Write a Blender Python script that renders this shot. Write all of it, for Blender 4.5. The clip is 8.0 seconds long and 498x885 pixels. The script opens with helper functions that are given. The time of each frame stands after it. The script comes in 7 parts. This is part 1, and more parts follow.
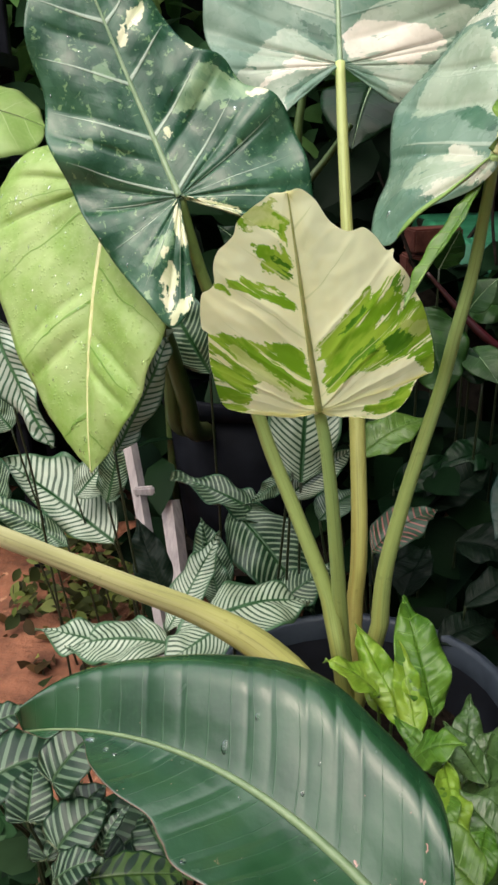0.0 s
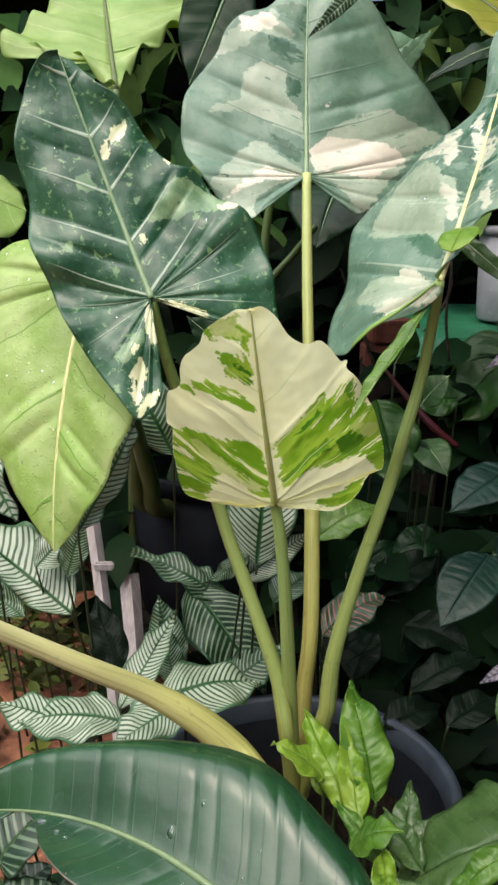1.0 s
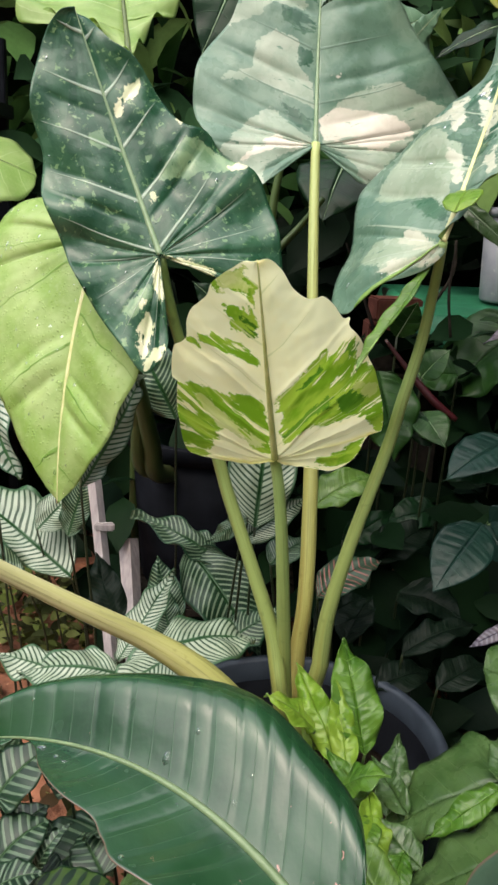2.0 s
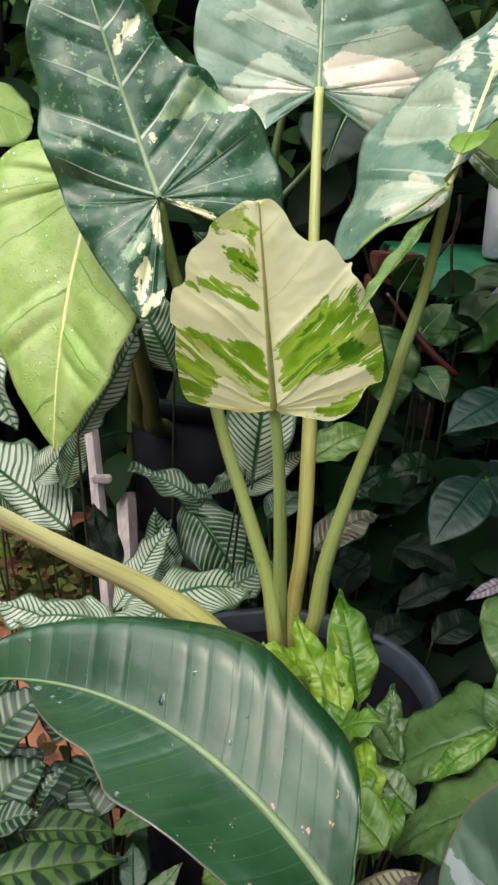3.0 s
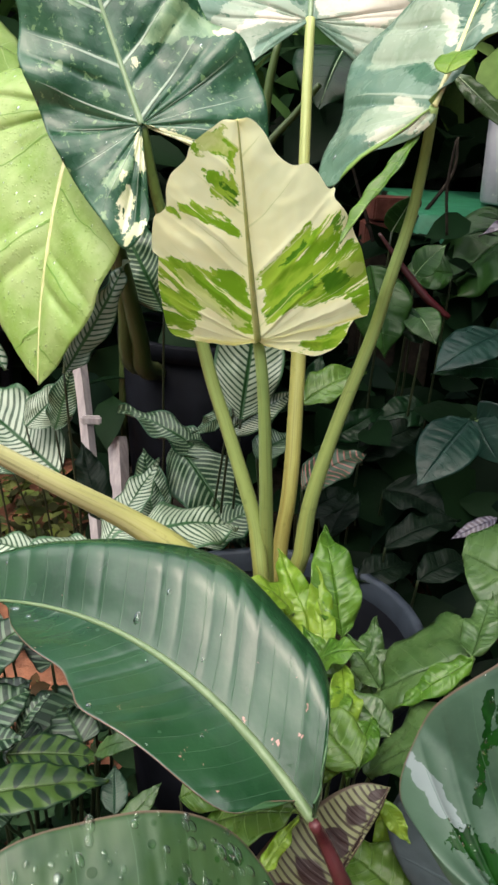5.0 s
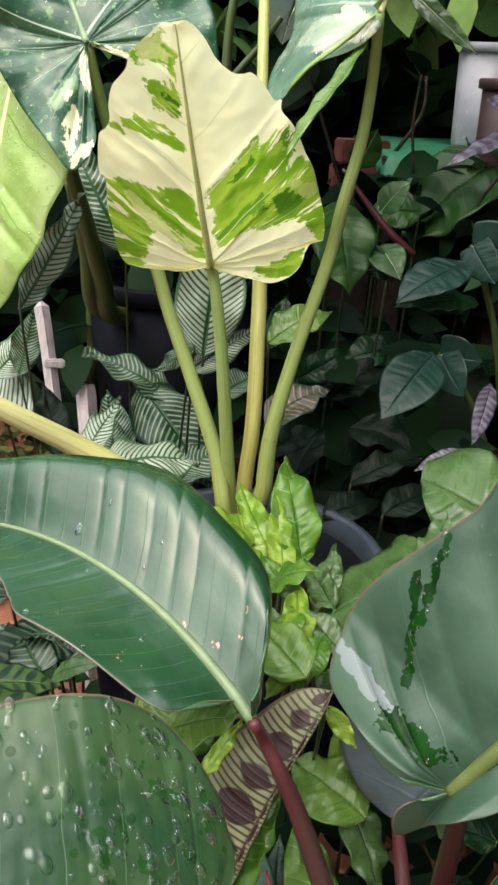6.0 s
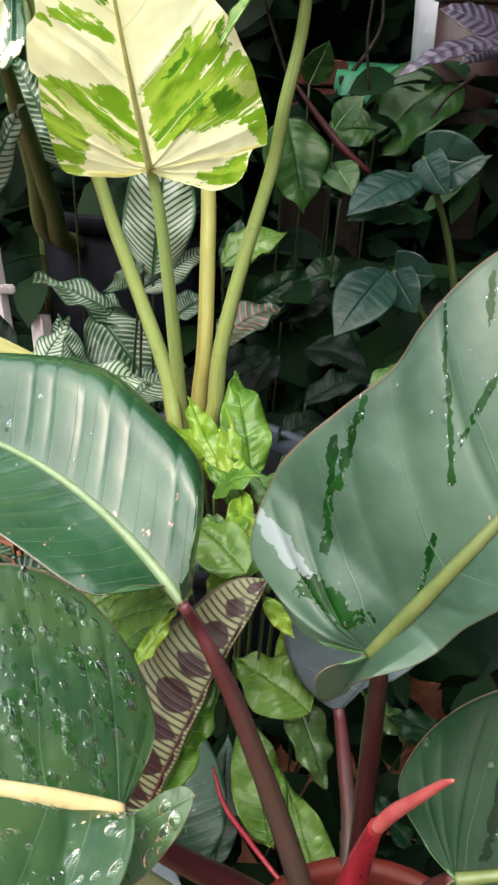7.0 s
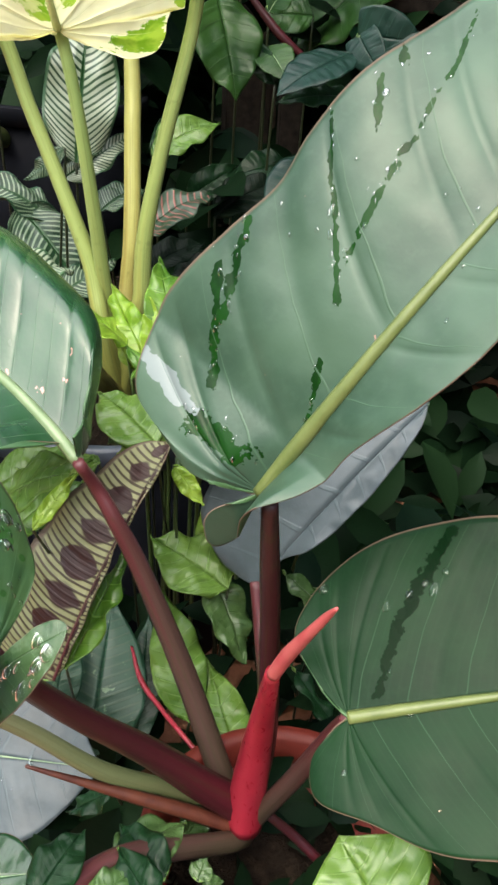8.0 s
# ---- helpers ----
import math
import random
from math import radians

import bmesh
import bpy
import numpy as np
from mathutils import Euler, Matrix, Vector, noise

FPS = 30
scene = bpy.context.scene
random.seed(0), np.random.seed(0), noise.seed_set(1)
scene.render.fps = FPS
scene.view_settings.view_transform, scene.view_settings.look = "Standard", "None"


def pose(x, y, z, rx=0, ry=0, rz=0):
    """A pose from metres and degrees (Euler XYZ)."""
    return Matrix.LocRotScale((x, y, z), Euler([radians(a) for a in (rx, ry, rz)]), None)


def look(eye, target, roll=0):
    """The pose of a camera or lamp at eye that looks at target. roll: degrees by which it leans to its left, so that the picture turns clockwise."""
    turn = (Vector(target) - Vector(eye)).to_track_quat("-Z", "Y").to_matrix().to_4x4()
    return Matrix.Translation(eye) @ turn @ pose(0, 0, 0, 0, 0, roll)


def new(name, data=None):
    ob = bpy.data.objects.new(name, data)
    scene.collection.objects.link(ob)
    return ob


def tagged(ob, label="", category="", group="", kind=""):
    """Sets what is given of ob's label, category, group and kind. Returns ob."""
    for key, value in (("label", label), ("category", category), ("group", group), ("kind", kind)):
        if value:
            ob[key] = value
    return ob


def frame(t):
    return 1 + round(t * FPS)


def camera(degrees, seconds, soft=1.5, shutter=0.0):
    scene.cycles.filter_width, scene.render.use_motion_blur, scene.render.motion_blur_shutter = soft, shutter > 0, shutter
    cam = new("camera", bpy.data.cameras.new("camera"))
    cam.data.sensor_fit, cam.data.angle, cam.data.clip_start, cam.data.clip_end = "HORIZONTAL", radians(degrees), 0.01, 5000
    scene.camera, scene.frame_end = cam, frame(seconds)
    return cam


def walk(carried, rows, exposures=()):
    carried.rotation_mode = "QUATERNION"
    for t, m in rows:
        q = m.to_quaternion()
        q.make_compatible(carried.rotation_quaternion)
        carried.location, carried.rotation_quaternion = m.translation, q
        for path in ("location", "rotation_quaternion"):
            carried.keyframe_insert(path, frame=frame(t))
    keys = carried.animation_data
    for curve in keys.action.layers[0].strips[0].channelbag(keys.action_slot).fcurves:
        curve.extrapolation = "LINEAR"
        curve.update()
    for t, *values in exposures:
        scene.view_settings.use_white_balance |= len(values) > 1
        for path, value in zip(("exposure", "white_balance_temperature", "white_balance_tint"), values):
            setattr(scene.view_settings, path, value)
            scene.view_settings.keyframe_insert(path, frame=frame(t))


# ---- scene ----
cam = camera(33.0, 8.0, 2.7)
PATH = [
    (0, (0.05, -0.027, 1.125), (-0.048, 1.85, 0.44), -2.0),
    (0.5, (0.055, -0.034, 1.156), (-0.009, 1.88, 0.578), -0.5),
    (1, (0.056, -0.068, 1.171), (0.046, 1.857, 0.629), 1.0),
    (1.5, (0.055, -0.1, 1.158), (0.048, 1.825, 0.614), 2.0),
    (3, (0.055, -0.096, 1.121), (0.056, 1.795, 0.471), 3.4),
    (3.5, (0.063, -0.094, 1.118), (0.059, 1.791, 0.448), 3.6),
    (4, (0.07, -0.096, 1.106), (0.061, 1.781, 0.414), 3.8),
    (5.5, (0.096, -0.109, 1.072), (0.105, 1.74, 0.309), 3.4),
    (6, (0.123, -0.115, 1.04), (0.151, 1.719, 0.243), 3.1),
    (6.5, (0.149, -0.123, 1.012), (0.202, 1.689, 0.167), 2.8),
    (7, (0.163, -0.129, 0.992), (0.245, 1.658, 0.098), 2.7),
    (7.5, (0.18, -0.13, 0.957), (0.301, 1.621, -0.001), 3.2),
    (8, (0.21, -0.137, 0.93), (0.384, 1.573, -0.092), 3.6),
]
walk(cam, [(t, look(eye, target, roll)) for t, eye, target, roll in PATH], [(0, 0.14), (4, 0.26), (5.5, 0.46), (7, 0.90), (8, 1.0)])


# ---- world and light ----
world = bpy.data.worlds.new("world")
scene.world = world
world.use_nodes = True
sky = world.node_tree.nodes.new("ShaderNodeTexSky")
sky.sky_type = "NISHITA"
sky.sun_disc = False
sky.sun_elevation, sky.sun_rotation = radians(60), radians(210)
sky.air_density, sky.dust_density, sky.ozone_density = 1.0, 8.0, 1.0
backg = world.node_tree.nodes["Background"]
world.node_tree.links.new(sky.outputs[0], backg.inputs[0])
backg.inputs[1].default_value = 0.15
sun = new("sun", bpy.data.lights.new("sun", "SUN"))
sun.data.energy, sun.data.angle, sun.data.color = 3.6, radians(90), (1.0, 1.0, 1.0)
sun.matrix_world = look((-1.05, -0.15, 4.4), (0, 0.9, 0.6))


# ---- materials ----
class Net:
    """Short hand for node trees."""

    def __init__(self, name):
        self.mat = bpy.data.materials.new(name)
        self.mat.use_nodes = True
        self.t = self.mat.node_tree
        self.t.nodes.clear()
        self.out = self.t.nodes.new("ShaderNodeOutputMaterial")

    def put(self, socket, v):
        if isinstance(v, bpy.types.NodeSocket):
            self.t.links.new(v, socket)
        elif isinstance(v, (tuple, list)) and len(v) == 3 and socket.type == "RGBA":
            socket.default_value = (*v, 1)
        else:
            socket.default_value = v

    def math(self, op, a, b=0.0, c=0.0, clamp=False):
        n = self.t.nodes.new("ShaderNodeMath")
        n.operation, n.use_clamp = op, clamp
        for i, v in enumerate((a, b, c)):
            self.put(n.inputs[i], v)
        return n.outputs[0]

    def attr(self, name, vector=False):
        n = self.t.nodes.new("ShaderNodeAttribute")
        n.attribute_name = name
        return n.outputs["Vector"] if vector else n.outputs["Fac"]

    def noise(self, vec, scale, detail=3.0, rough=0.55, warp=0.0):
        n = self.t.nodes.new("ShaderNodeTexNoise")
        n.inputs["Scale"].default_value, n.inputs["Detail"].default_value = scale, detail
        n.inputs["Roughness"].default_value, n.inputs["Distortion"].default_value = rough, warp
        self.put(n.inputs["Vector"], vec)
        return n.outputs["Fac"]

    def xyz(self, x, y, z=0.0):
        n = self.t.nodes.new("ShaderNodeCombineXYZ")
        for i, v in enumerate((x, y, z)):
            self.put(n.inputs[i], v)
        return n.outputs[0]

    def coord(self, kind="Object"):
        return self.t.nodes.new("ShaderNodeTexCoord").outputs[kind]

    def step(self, v, lo, hi, a=0.0, b=1.0):
        n = self.t.nodes.new("ShaderNodeMapRange")
        n.interpolation_type = "SMOOTHSTEP"
        for i, q in enumerate((v, lo, hi, a, b)):
            self.put(n.inputs[i], q)
        return n.outputs[0]

    def mix(self, f, a, b):
        n = self.t.nodes.new("ShaderNodeMix")
        n.data_type = "RGBA"
        self.put(n.inputs[0], f)
        self.put(n.inputs[6], a)
        self.put(n.inputs[7], b)
        return n.outputs[2]

    def bump(self, height, strength, distance):
        n = self.t.nodes.new("ShaderNodeBump")
        n.inputs["Strength"].default_value, n.inputs["Distance"].default_value = strength, distance
        self.put(n.inputs["Height"], height)
        return n.outputs[0]

    def surface(self, color, rough, normal=None, metal=0.0, spec=0.5, trans=0.0, transmission=0.0, ior=1.45):
        p = self.t.nodes.new("ShaderNodeBsdfPrincipled")
        self.put(p.inputs["Base Color"], color)
        self.put(p.inputs["Roughness"], rough)
        self.put(p.inputs["Metallic"], metal)
        self.put(p.inputs["Specular IOR Level"], spec)
        self.put(p.inputs["Transmission Weight"], transmission)
        p.inputs["IOR"].default_value = ior
        if normal is not None:
            self.put(p.inputs["Normal"], normal)
        last = p.outputs[0]
        if trans > 0:
            tr = self.t.nodes.new("ShaderNodeBsdfTranslucent")
            self.put(tr.inputs[0], color)
            m = self.t.nodes.new("ShaderNodeMixShader")
            m.inputs[0].default_value = trans
            self.t.links.new(last, m.inputs[1])
            self.t.links.new(tr.outputs[0], m.inputs[2])
            last = m.outputs[0]
        self.t.links.new(last, self.out.inputs[0])
        return self.mat


def leaf_material(name, dark, light, vein=None, veins=9, vein_w=0.06, patch=None, patch_amp=0.9, streak=(26, 2.2), glare=None, rough=0.35,
                  trans=0.15, stripe=None, stripes=22, stripe_fill=0.45, margin=None, mid=None, mid_w=0.05, blotch=None, blotch_w=0.36, spots=0.0, speck=None, speck_at=0.82, bump=0.35, spec=0.5, edge=None, wet=False, ior=1.45, beads=0.0):
    """A leaf's skin in its own coordinates: pu runs from base to tip along the margin, pv from midrib to margin."""
    n = Net(name)
    pu, pv, lp = n.attr("pu"), n.attr("pv"), n.attr("lpos", True)
    big, fine = n.noise(lp, 14, 3), n.noise(lp, 150, 3)
    col = n.mix(n.step(big, 0.32, 0.68), dark, light)
    col = n.mix(n.math("MULTIPLY", n.step(fine, 0.45, 0.75), 0.35), col, light)
    rg = n.math("ADD", rough - 0.08, n.math("MULTIPLY", n.noise(lp, 45, 2), 0.16))
    height = n.math("ADD", n.math("MULTIPLY", fine, 0.3), n.math("MULTIPLY", n.noise(lp, 55, 3, 0.6), 0.9))
    vline = None
    if vein or stripe or blotch:
        wob = n.math("MULTIPLY", n.math("SUBTRACT", n.noise(lp, 16, 2), 0.5), 0.28 / max(veins, stripes if stripe else 1))
        puw = n.math("ADD", pu, wob)
    if stripe:
        fr = n.math("ABSOLUTE", n.math("SUBTRACT", n.math("FRACT", n.math("MULTIPLY", puw, float(stripes))), 0.5))
        w = n.math("ADD", stripe_fill * 0.5, n.math("MULTIPLY", n.math("SUBTRACT", n.noise(lp, 30, 2), 0.5), 0.16))
        ms = n.step(n.math("SUBTRACT", w, fr), -0.05, 0.06)
        ms = n.math("MULTIPLY", ms, n.step(pv, 0.98, 0.86))
        col = n.mix(ms, col, stripe)
        height = n.math("ADD", height, n.math("MULTIPLY", ms, 0.5))
    if blotch:
        fr = n.math("ABSOLUTE", n.math("SUBTRACT", n.math("FRACT", n.math("MULTIPLY", puw, float(veins))), 0.5))
        mid_v, half_v = (0.32, 0.30) if stripe else (0.5, 0.5)
        off = n.math("DIVIDE", n.math("SUBTRACT", pv, mid_v), half_v)
        size = n.math("MULTIPLY", n.math("ADD", 0.72, n.math("MULTIPLY", n.math("SINE", n.math("MULTIPLY", puw, math.pi * veins)), 0.28)), blotch_w)
        lens = n.math("SUBTRACT", n.math("MULTIPLY", n.math("SUBTRACT", 1.0, n.math("MULTIPLY", off, off)), size), fr)
        col = n.mix(n.step(lens, -0.04, 0.05), col, blotch)
    if vein:
        fr = n.math("ABSOLUTE", n.math("SUBTRACT", n.math("FRACT", n.math("MULTIPLY", puw, float(veins))), 0.5))
        w = n.math("MULTIPLY", n.math("SUBTRACT", 1.15, pv), vein_w)
        vline = n.step(n.math("DIVIDE", fr, w), 1.2, 0.5)
        fr2 = n.math("ABSOLUTE", n.math("SUBTRACT", n.math("FRACT", n.math("MULTIPLY", puw, veins * 5.0)), 0.5))
        faint = n.math("MULTIPLY", n.step(fr2, 0.2, 0.05), 0.05)
        col = n.mix(faint, col, vein)
    if margin:
        col = n.mix(n.step(pv, 0.90, 0.95), col, margin)
    if patch:
        st = n.noise(n.xyz(n.math("MULTIPLY", pu, float(streak[0])), n.math("MULTIPLY", pv, float(streak[1])), n.math("MULTIPLY", n.attr("side"), 3.0)), 1.0, 5, 0.62, 0.4)
        co = n.noise(n.xyz(n.math("MULTIPLY", pu, streak[0] * 0.38), n.math("MULTIPLY", pv, streak[1] * 0.8), n.math("MULTIPLY", n.attr("side"), 7.0)), 1.0, 3, 0.6, 0.8)
        st = n.math("ADD", n.math("MULTIPLY", st, 0.5), n.math("MULTIPLY", co, 0.5))
        m = n.math("ADD", n.attr("m1"), n.math("MULTIPLY", n.math("SUBTRACT", st, 0.5), patch_amp * 3.2))
        mask = n.step(m, 0.0, 0.05)
        if wet:
            st = n.math("ADD", n.math("MULTIPLY", n.noise(lp, 75, 3, 0.6), 0.7), n.math("MULTIPLY", n.noise(lp, 260, 2), 0.3))
            mask = n.step(n.math("ADD", n.attr("m1"), n.math("MULTIPLY", n.math("SUBTRACT", st, 0.5), patch_amp * 4.0)), 0.0, 0.12)
            if spots > 0:
                cells = n.t.nodes.new("ShaderNodeTexVoronoi")
                cells.inputs["Scale"].default_value = spots
                n.put(cells.inputs["Vector"], lp)
                sep = n.t.nodes.new("ShaderNodeSeparateColor")
                n.put(sep.inputs[0], cells.outputs["Color"])
                size = n.math("MULTIPLY", n.math("SUBTRACT", sep.outputs[0], 0.35), 0.55)
                mask = n.math("MAXIMUM", n.math("MULTIPLY", mask, 0.6), n.math("MULTIPLY", n.step(n.math("SUBTRACT", size, cells.outputs["Distance"]), 0.0, 0.10), 0.55))
        tone = n.step(n.noise(n.xyz(n.math("MULTIPLY", pu, 14.0), n.math("MULTIPLY", pv, 3.0), n.attr("side")), 1.0, 4, 0.6), 0.42, 0.52)
        p1, p2 = (patch, patch) if isinstance(patch[0], float) else patch
        pc = n.mix(tone, p1, p2)
        col = n.mix(mask, col, pc)
        if wet:
            rg = n.math("SUBTRACT", rg, n.math("MULTIPLY", mask, rough * 0.3))
            height = n.math("ADD", height, n.math("MULTIPLY", mask, 0.8))
    if speck:
        sp = n.math("ADD", n.noise(lp, 70, 4, 0.7), n.math("MULTIPLY", n.noise(lp, 9, 2), 0.35))
        col = n.mix(n.step(sp, speck_at, speck_at + 0.035), col, speck)
    # Pale sky reflection on the wet skin, painted in as colour.
    if glare:
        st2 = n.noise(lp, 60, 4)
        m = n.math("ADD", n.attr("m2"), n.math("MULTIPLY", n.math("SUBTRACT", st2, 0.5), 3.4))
        col = n.mix(n.step(m, 0.0, 0.08), col, glare)
    if vline is not None:
        col = n.mix(n.math("MULTIPLY", vline, 0.75), col, vein)
        height = n.math("ADD", height, n.math("MULTIPLY", vline, 0.8))
    if mid:
        col = n.mix(n.step(pv, mid_w * 1.5, mid_w * 0.7), col, mid)
    if edge:
        col = n.mix(n.step(pv, 0.984, 0.996), col, edge)
    if beads:
        cell = n.t.nodes.new("ShaderNodeTexVoronoi")
        cell.inputs["Scale"].default_value = beads
        n.put(cell.inputs["Vector"], lp)
        bead = n.math("MULTIPLY", n.step(cell.outputs["Distance"], 0.42, 0.12), n.step(n.noise(lp, beads * 0.4, 2), 0.46, 0.56))
        height = n.math("ADD", height, n.math("MULTIPLY", bead, 0.9))
        rg = n.math("SUBTRACT", rg, n.math("MULTIPLY", bead, 0.12))
    if wet and patch:
        spec = n.math("MULTIPLY", spec, n.math("SUBTRACT", 1.0, n.math("MULTIPLY", mask, 0.6)))
    return n.surface(col, rg, n.bump(height, bump, 0.0012), spec=spec, trans=trans, ior=ior)


def variegated_material(name, base, zones, vein, veins=8, vein_w=0.025, ragged=0.8, streak=(30, 2.0), rough=0.3, trans=0.12, bump=0.35, spec=0.5, flecks=None, fleck_at=0.66):
    """A skin whose sectors (green, pale, white, deep) follow the veins with ragged ends, each with two tones and streaks of its neighbours."""
    n = Net(name)
    pu, pv, sd, lp = n.attr("pu"), n.attr("pv"), n.attr("side"), n.attr("lpos", True)

    def along(a, b, k, detail=5, warp=0.4):
        return n.noise(n.xyz(n.math("MULTIPLY", pu, streak[0] * a), n.math("MULTIPLY", pv, streak[1] * b), n.math("MULTIPLY", sd, k)), 1.0, detail, 0.62, warp)

    fine = n.noise(lp, 150, 3)
    col = n.mix(n.step(along(0.4, 1.2, 1.7, 4), 0.40, 0.60), *base)
    col = n.mix(n.math("MULTIPLY", n.step(fine, 0.4, 0.75), 0.25), col, base[1])
    height = n.math("ADD", n.math("MULTIPLY", fine, 0.25), n.math("MULTIPLY", n.noise(lp, 38, 3, 0.6), 0.8))
    if flecks:
        col = n.mix(n.step(n.noise(lp, 85, 5, 0.7, 0.3), fleck_at, fleck_at + 0.03), col, flecks)
    for i, (key, one, two, amp) in enumerate(zones):
        edge = n.math("ADD", n.math("MULTIPLY", n.math("SUBTRACT", along(1.0, 1.0, 3.0 + i), 0.5), 3.6 * amp), n.math("MULTIPLY", n.math("SUBTRACT", n.noise(lp, 120, 4, 0.7), 0.5), 2.2 * amp))
        mask = n.step(n.math("ADD", n.attr(key), n.math("MULTIPLY", edge, ragged)), 0.0, 0.14)
        tone = n.step(along(0.45, 1.6, 5.0 + 2 * i, 4), 0.44, 0.56)
        cut = n.step(along(1.5, 1.6, 9.0 + i, 4, 0.3), 0.70 - 0.07 * amp, 0.67 - 0.07 * amp)
        col = n.mix(n.math("MULTIPLY", mask, cut), col, n.mix(tone, one, two))
    fr = n.math("ABSOLUTE", n.math("SUBTRACT", n.math("FRACT", n.math("MULTIPLY", pu, float(veins))), 0.5))
    vline = n.math("MULTIPLY", n.step(n.math("DIVIDE", fr, n.math("MULTIPLY", n.math("SUBTRACT", 1.12, pv), vein_w)), 1.3, 0.4), n.step(pv, 0.97, 0.6))
    col = n.mix(n.math("MULTIPLY", vline, 0.7), col, vein)
    height = n.math("ADD", height, n.math("MULTIPLY", vline, 0.9))
    fr2 = n.math("ABSOLUTE", n.math("SUBTRACT", n.math("FRACT", n.math("MULTIPLY", n.math("ADD", pu, n.math("MULTIPLY", n.noise(lp, 12, 2), 0.02)), veins * 6.0)), 0.5))
    height = n.math("ADD", height, n.math("MULTIPLY", n.step(fr2, 0.2, 0.02), 0.05))
    rg = n.math("ADD", rough - 0.07, n.math("MULTIPLY", n.noise(lp, 45, 2), 0.14))
    return n.surface(col, rg, n.bump(height, bump, 0.0012), spec=spec, trans=trans)


def stalk_material(name, foot, middle, head, rough=0.4, streaks=0.5):
    """Stalk skin with fine lengthwise lines and a tone that shifts from its top to its foot."""
    n = Net(name)
    sl, vec = n.attr("sl"), n.attr("sv", True)
    thin, wide, mott = n.noise(vec, 5.0, 3, 0.6), n.noise(vec, 1.6, 3), n.noise(n.coord(), 70, 4)
    lo = n.math("ADD", sl, n.math("MULTIPLY", n.math("SUBTRACT", wide, 0.5), 0.7))
    col = n.mix(n.step(lo, 0.1, 0.6), head, middle)
    col = n.mix(n.step(lo, 0.6, 0.95), col, foot)
    dark = n.mix(0.62, col, (0.02, 0.03, 0.004))
    col = n.mix(n.math("MULTIPLY", n.step(thin, 0.5, 0.72), streaks), col, dark)
    col = n.mix(n.math("MULTIPLY", n.step(mott, 0.62, 0.72), 0.35), col, dark)
    return n.surface(col, rough, n.bump(n.math("ADD", thin, n.math("MULTIPLY", mott, 0.3)), 0.35, 0.0012))


def plain_material(name, dark, light, scale=40.0, rough=0.5, bump=0.3, dist=0.002, metal=0.0, spec=0.5, stretch=(1, 1, 1), speckle=None, trans=0.0):
    n = Net(name)
    mp = n.t.nodes.new("ShaderNodeMapping")
    mp.inputs["Scale"].default_value = stretch
    n.put(mp.inputs[0], n.coord())
    v = mp.outputs[0]
    a, b = n.noise(v, scale, 4), n.noise(v, scale * 5, 4)
    col = n.mix(n.step(a, 0.3, 0.7), dark, light)
    col = n.mix(n.math("MULTIPLY", n.step(b, 0.4, 0.7), 0.3), col, light)
    if speckle:
        col = n.mix(n.step(n.noise(v, scale * 2.5, 5, 0.7), 0.62, 0.68), col, speckle)
    h = n.math("ADD", n.math("MULTIPLY", a, 0.7), n.math("MULTIPLY", b, 0.5))
    rg = n.math("ADD", rough - 0.1, n.math("MULTIPLY", b, 0.2))
    return n.surface(col, rg, n.bump(h, bump, dist), metal=metal, spec=spec, trans=trans)


def scatter_material(name, colours, rough=0.45, trans=0.2):
    """Leaves of one mesh, each island its own tone."""
    n = Net(name)
    geo = n.t.nodes.new("ShaderNodeNewGeometry")
    ramp = n.t.nodes.new("ShaderNodeValToRGB")
    n.put(ramp.inputs[0], geo.outputs["Random Per Island"])
    ramp.color_ramp.interpolation = "CONSTANT"
    while len(ramp.color_ramp.elements) < len(colours):
        ramp.color_ramp.elements.new(0.5)
    for i, c in enumerate(colours):
        ramp.color_ramp.elements[i].position = i / len(colours)
        ramp.color_ramp.elements[i].color = (*c, 1)
    v = n.coord()
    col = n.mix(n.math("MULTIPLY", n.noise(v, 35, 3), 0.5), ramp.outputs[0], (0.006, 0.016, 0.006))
    return n.surface(col, rough, n.bump(n.noise(v, 120, 3), 0.3, 0.002), trans=trans, spec=0.05)


GREEN_D, GREEN_M = (0.018, 0.062, 0.036), (0.045, 0.125, 0.07)
M_CREAM = variegated_material("cream_leaf_skin", ((0.96, 0.95, 0.60), (0.95, 0.92, 0.54)),
                              (("green", (0.20, 0.40, 0.018), (0.36, 0.54, 0.05), 1.35), ("pale", (0.52, 0.62, 0.16), (0.66, 0.72, 0.28), 1.3), ("deep", (0.07, 0.20, 0.012), (0.13, 0.30, 0.02), 1.2)),
                              (0.74, 0.76, 0.36), 9, 0.025, 0.7, (26, 1.0), 0.42, 0.72, 0.4)
M_LEFT = variegated_material("dark_variegated_skin", ((0.0153, 0.0663, 0.0306), (0.03825, 0.1105, 0.0561)),
                             (("pale", (0.13, 0.23, 0.12), (0.20, 0.31, 0.16), 0.7), ("white", (0.66, 0.66, 0.44), (0.56, 0.60, 0.36), 0.8)),
                             (0.46, 0.56, 0.44), 11, 0.04, 0.8, (30, 3.0), 0.26, 0.15, 0.7, 0.6, (0.15, 0.27, 0.12), 0.585)
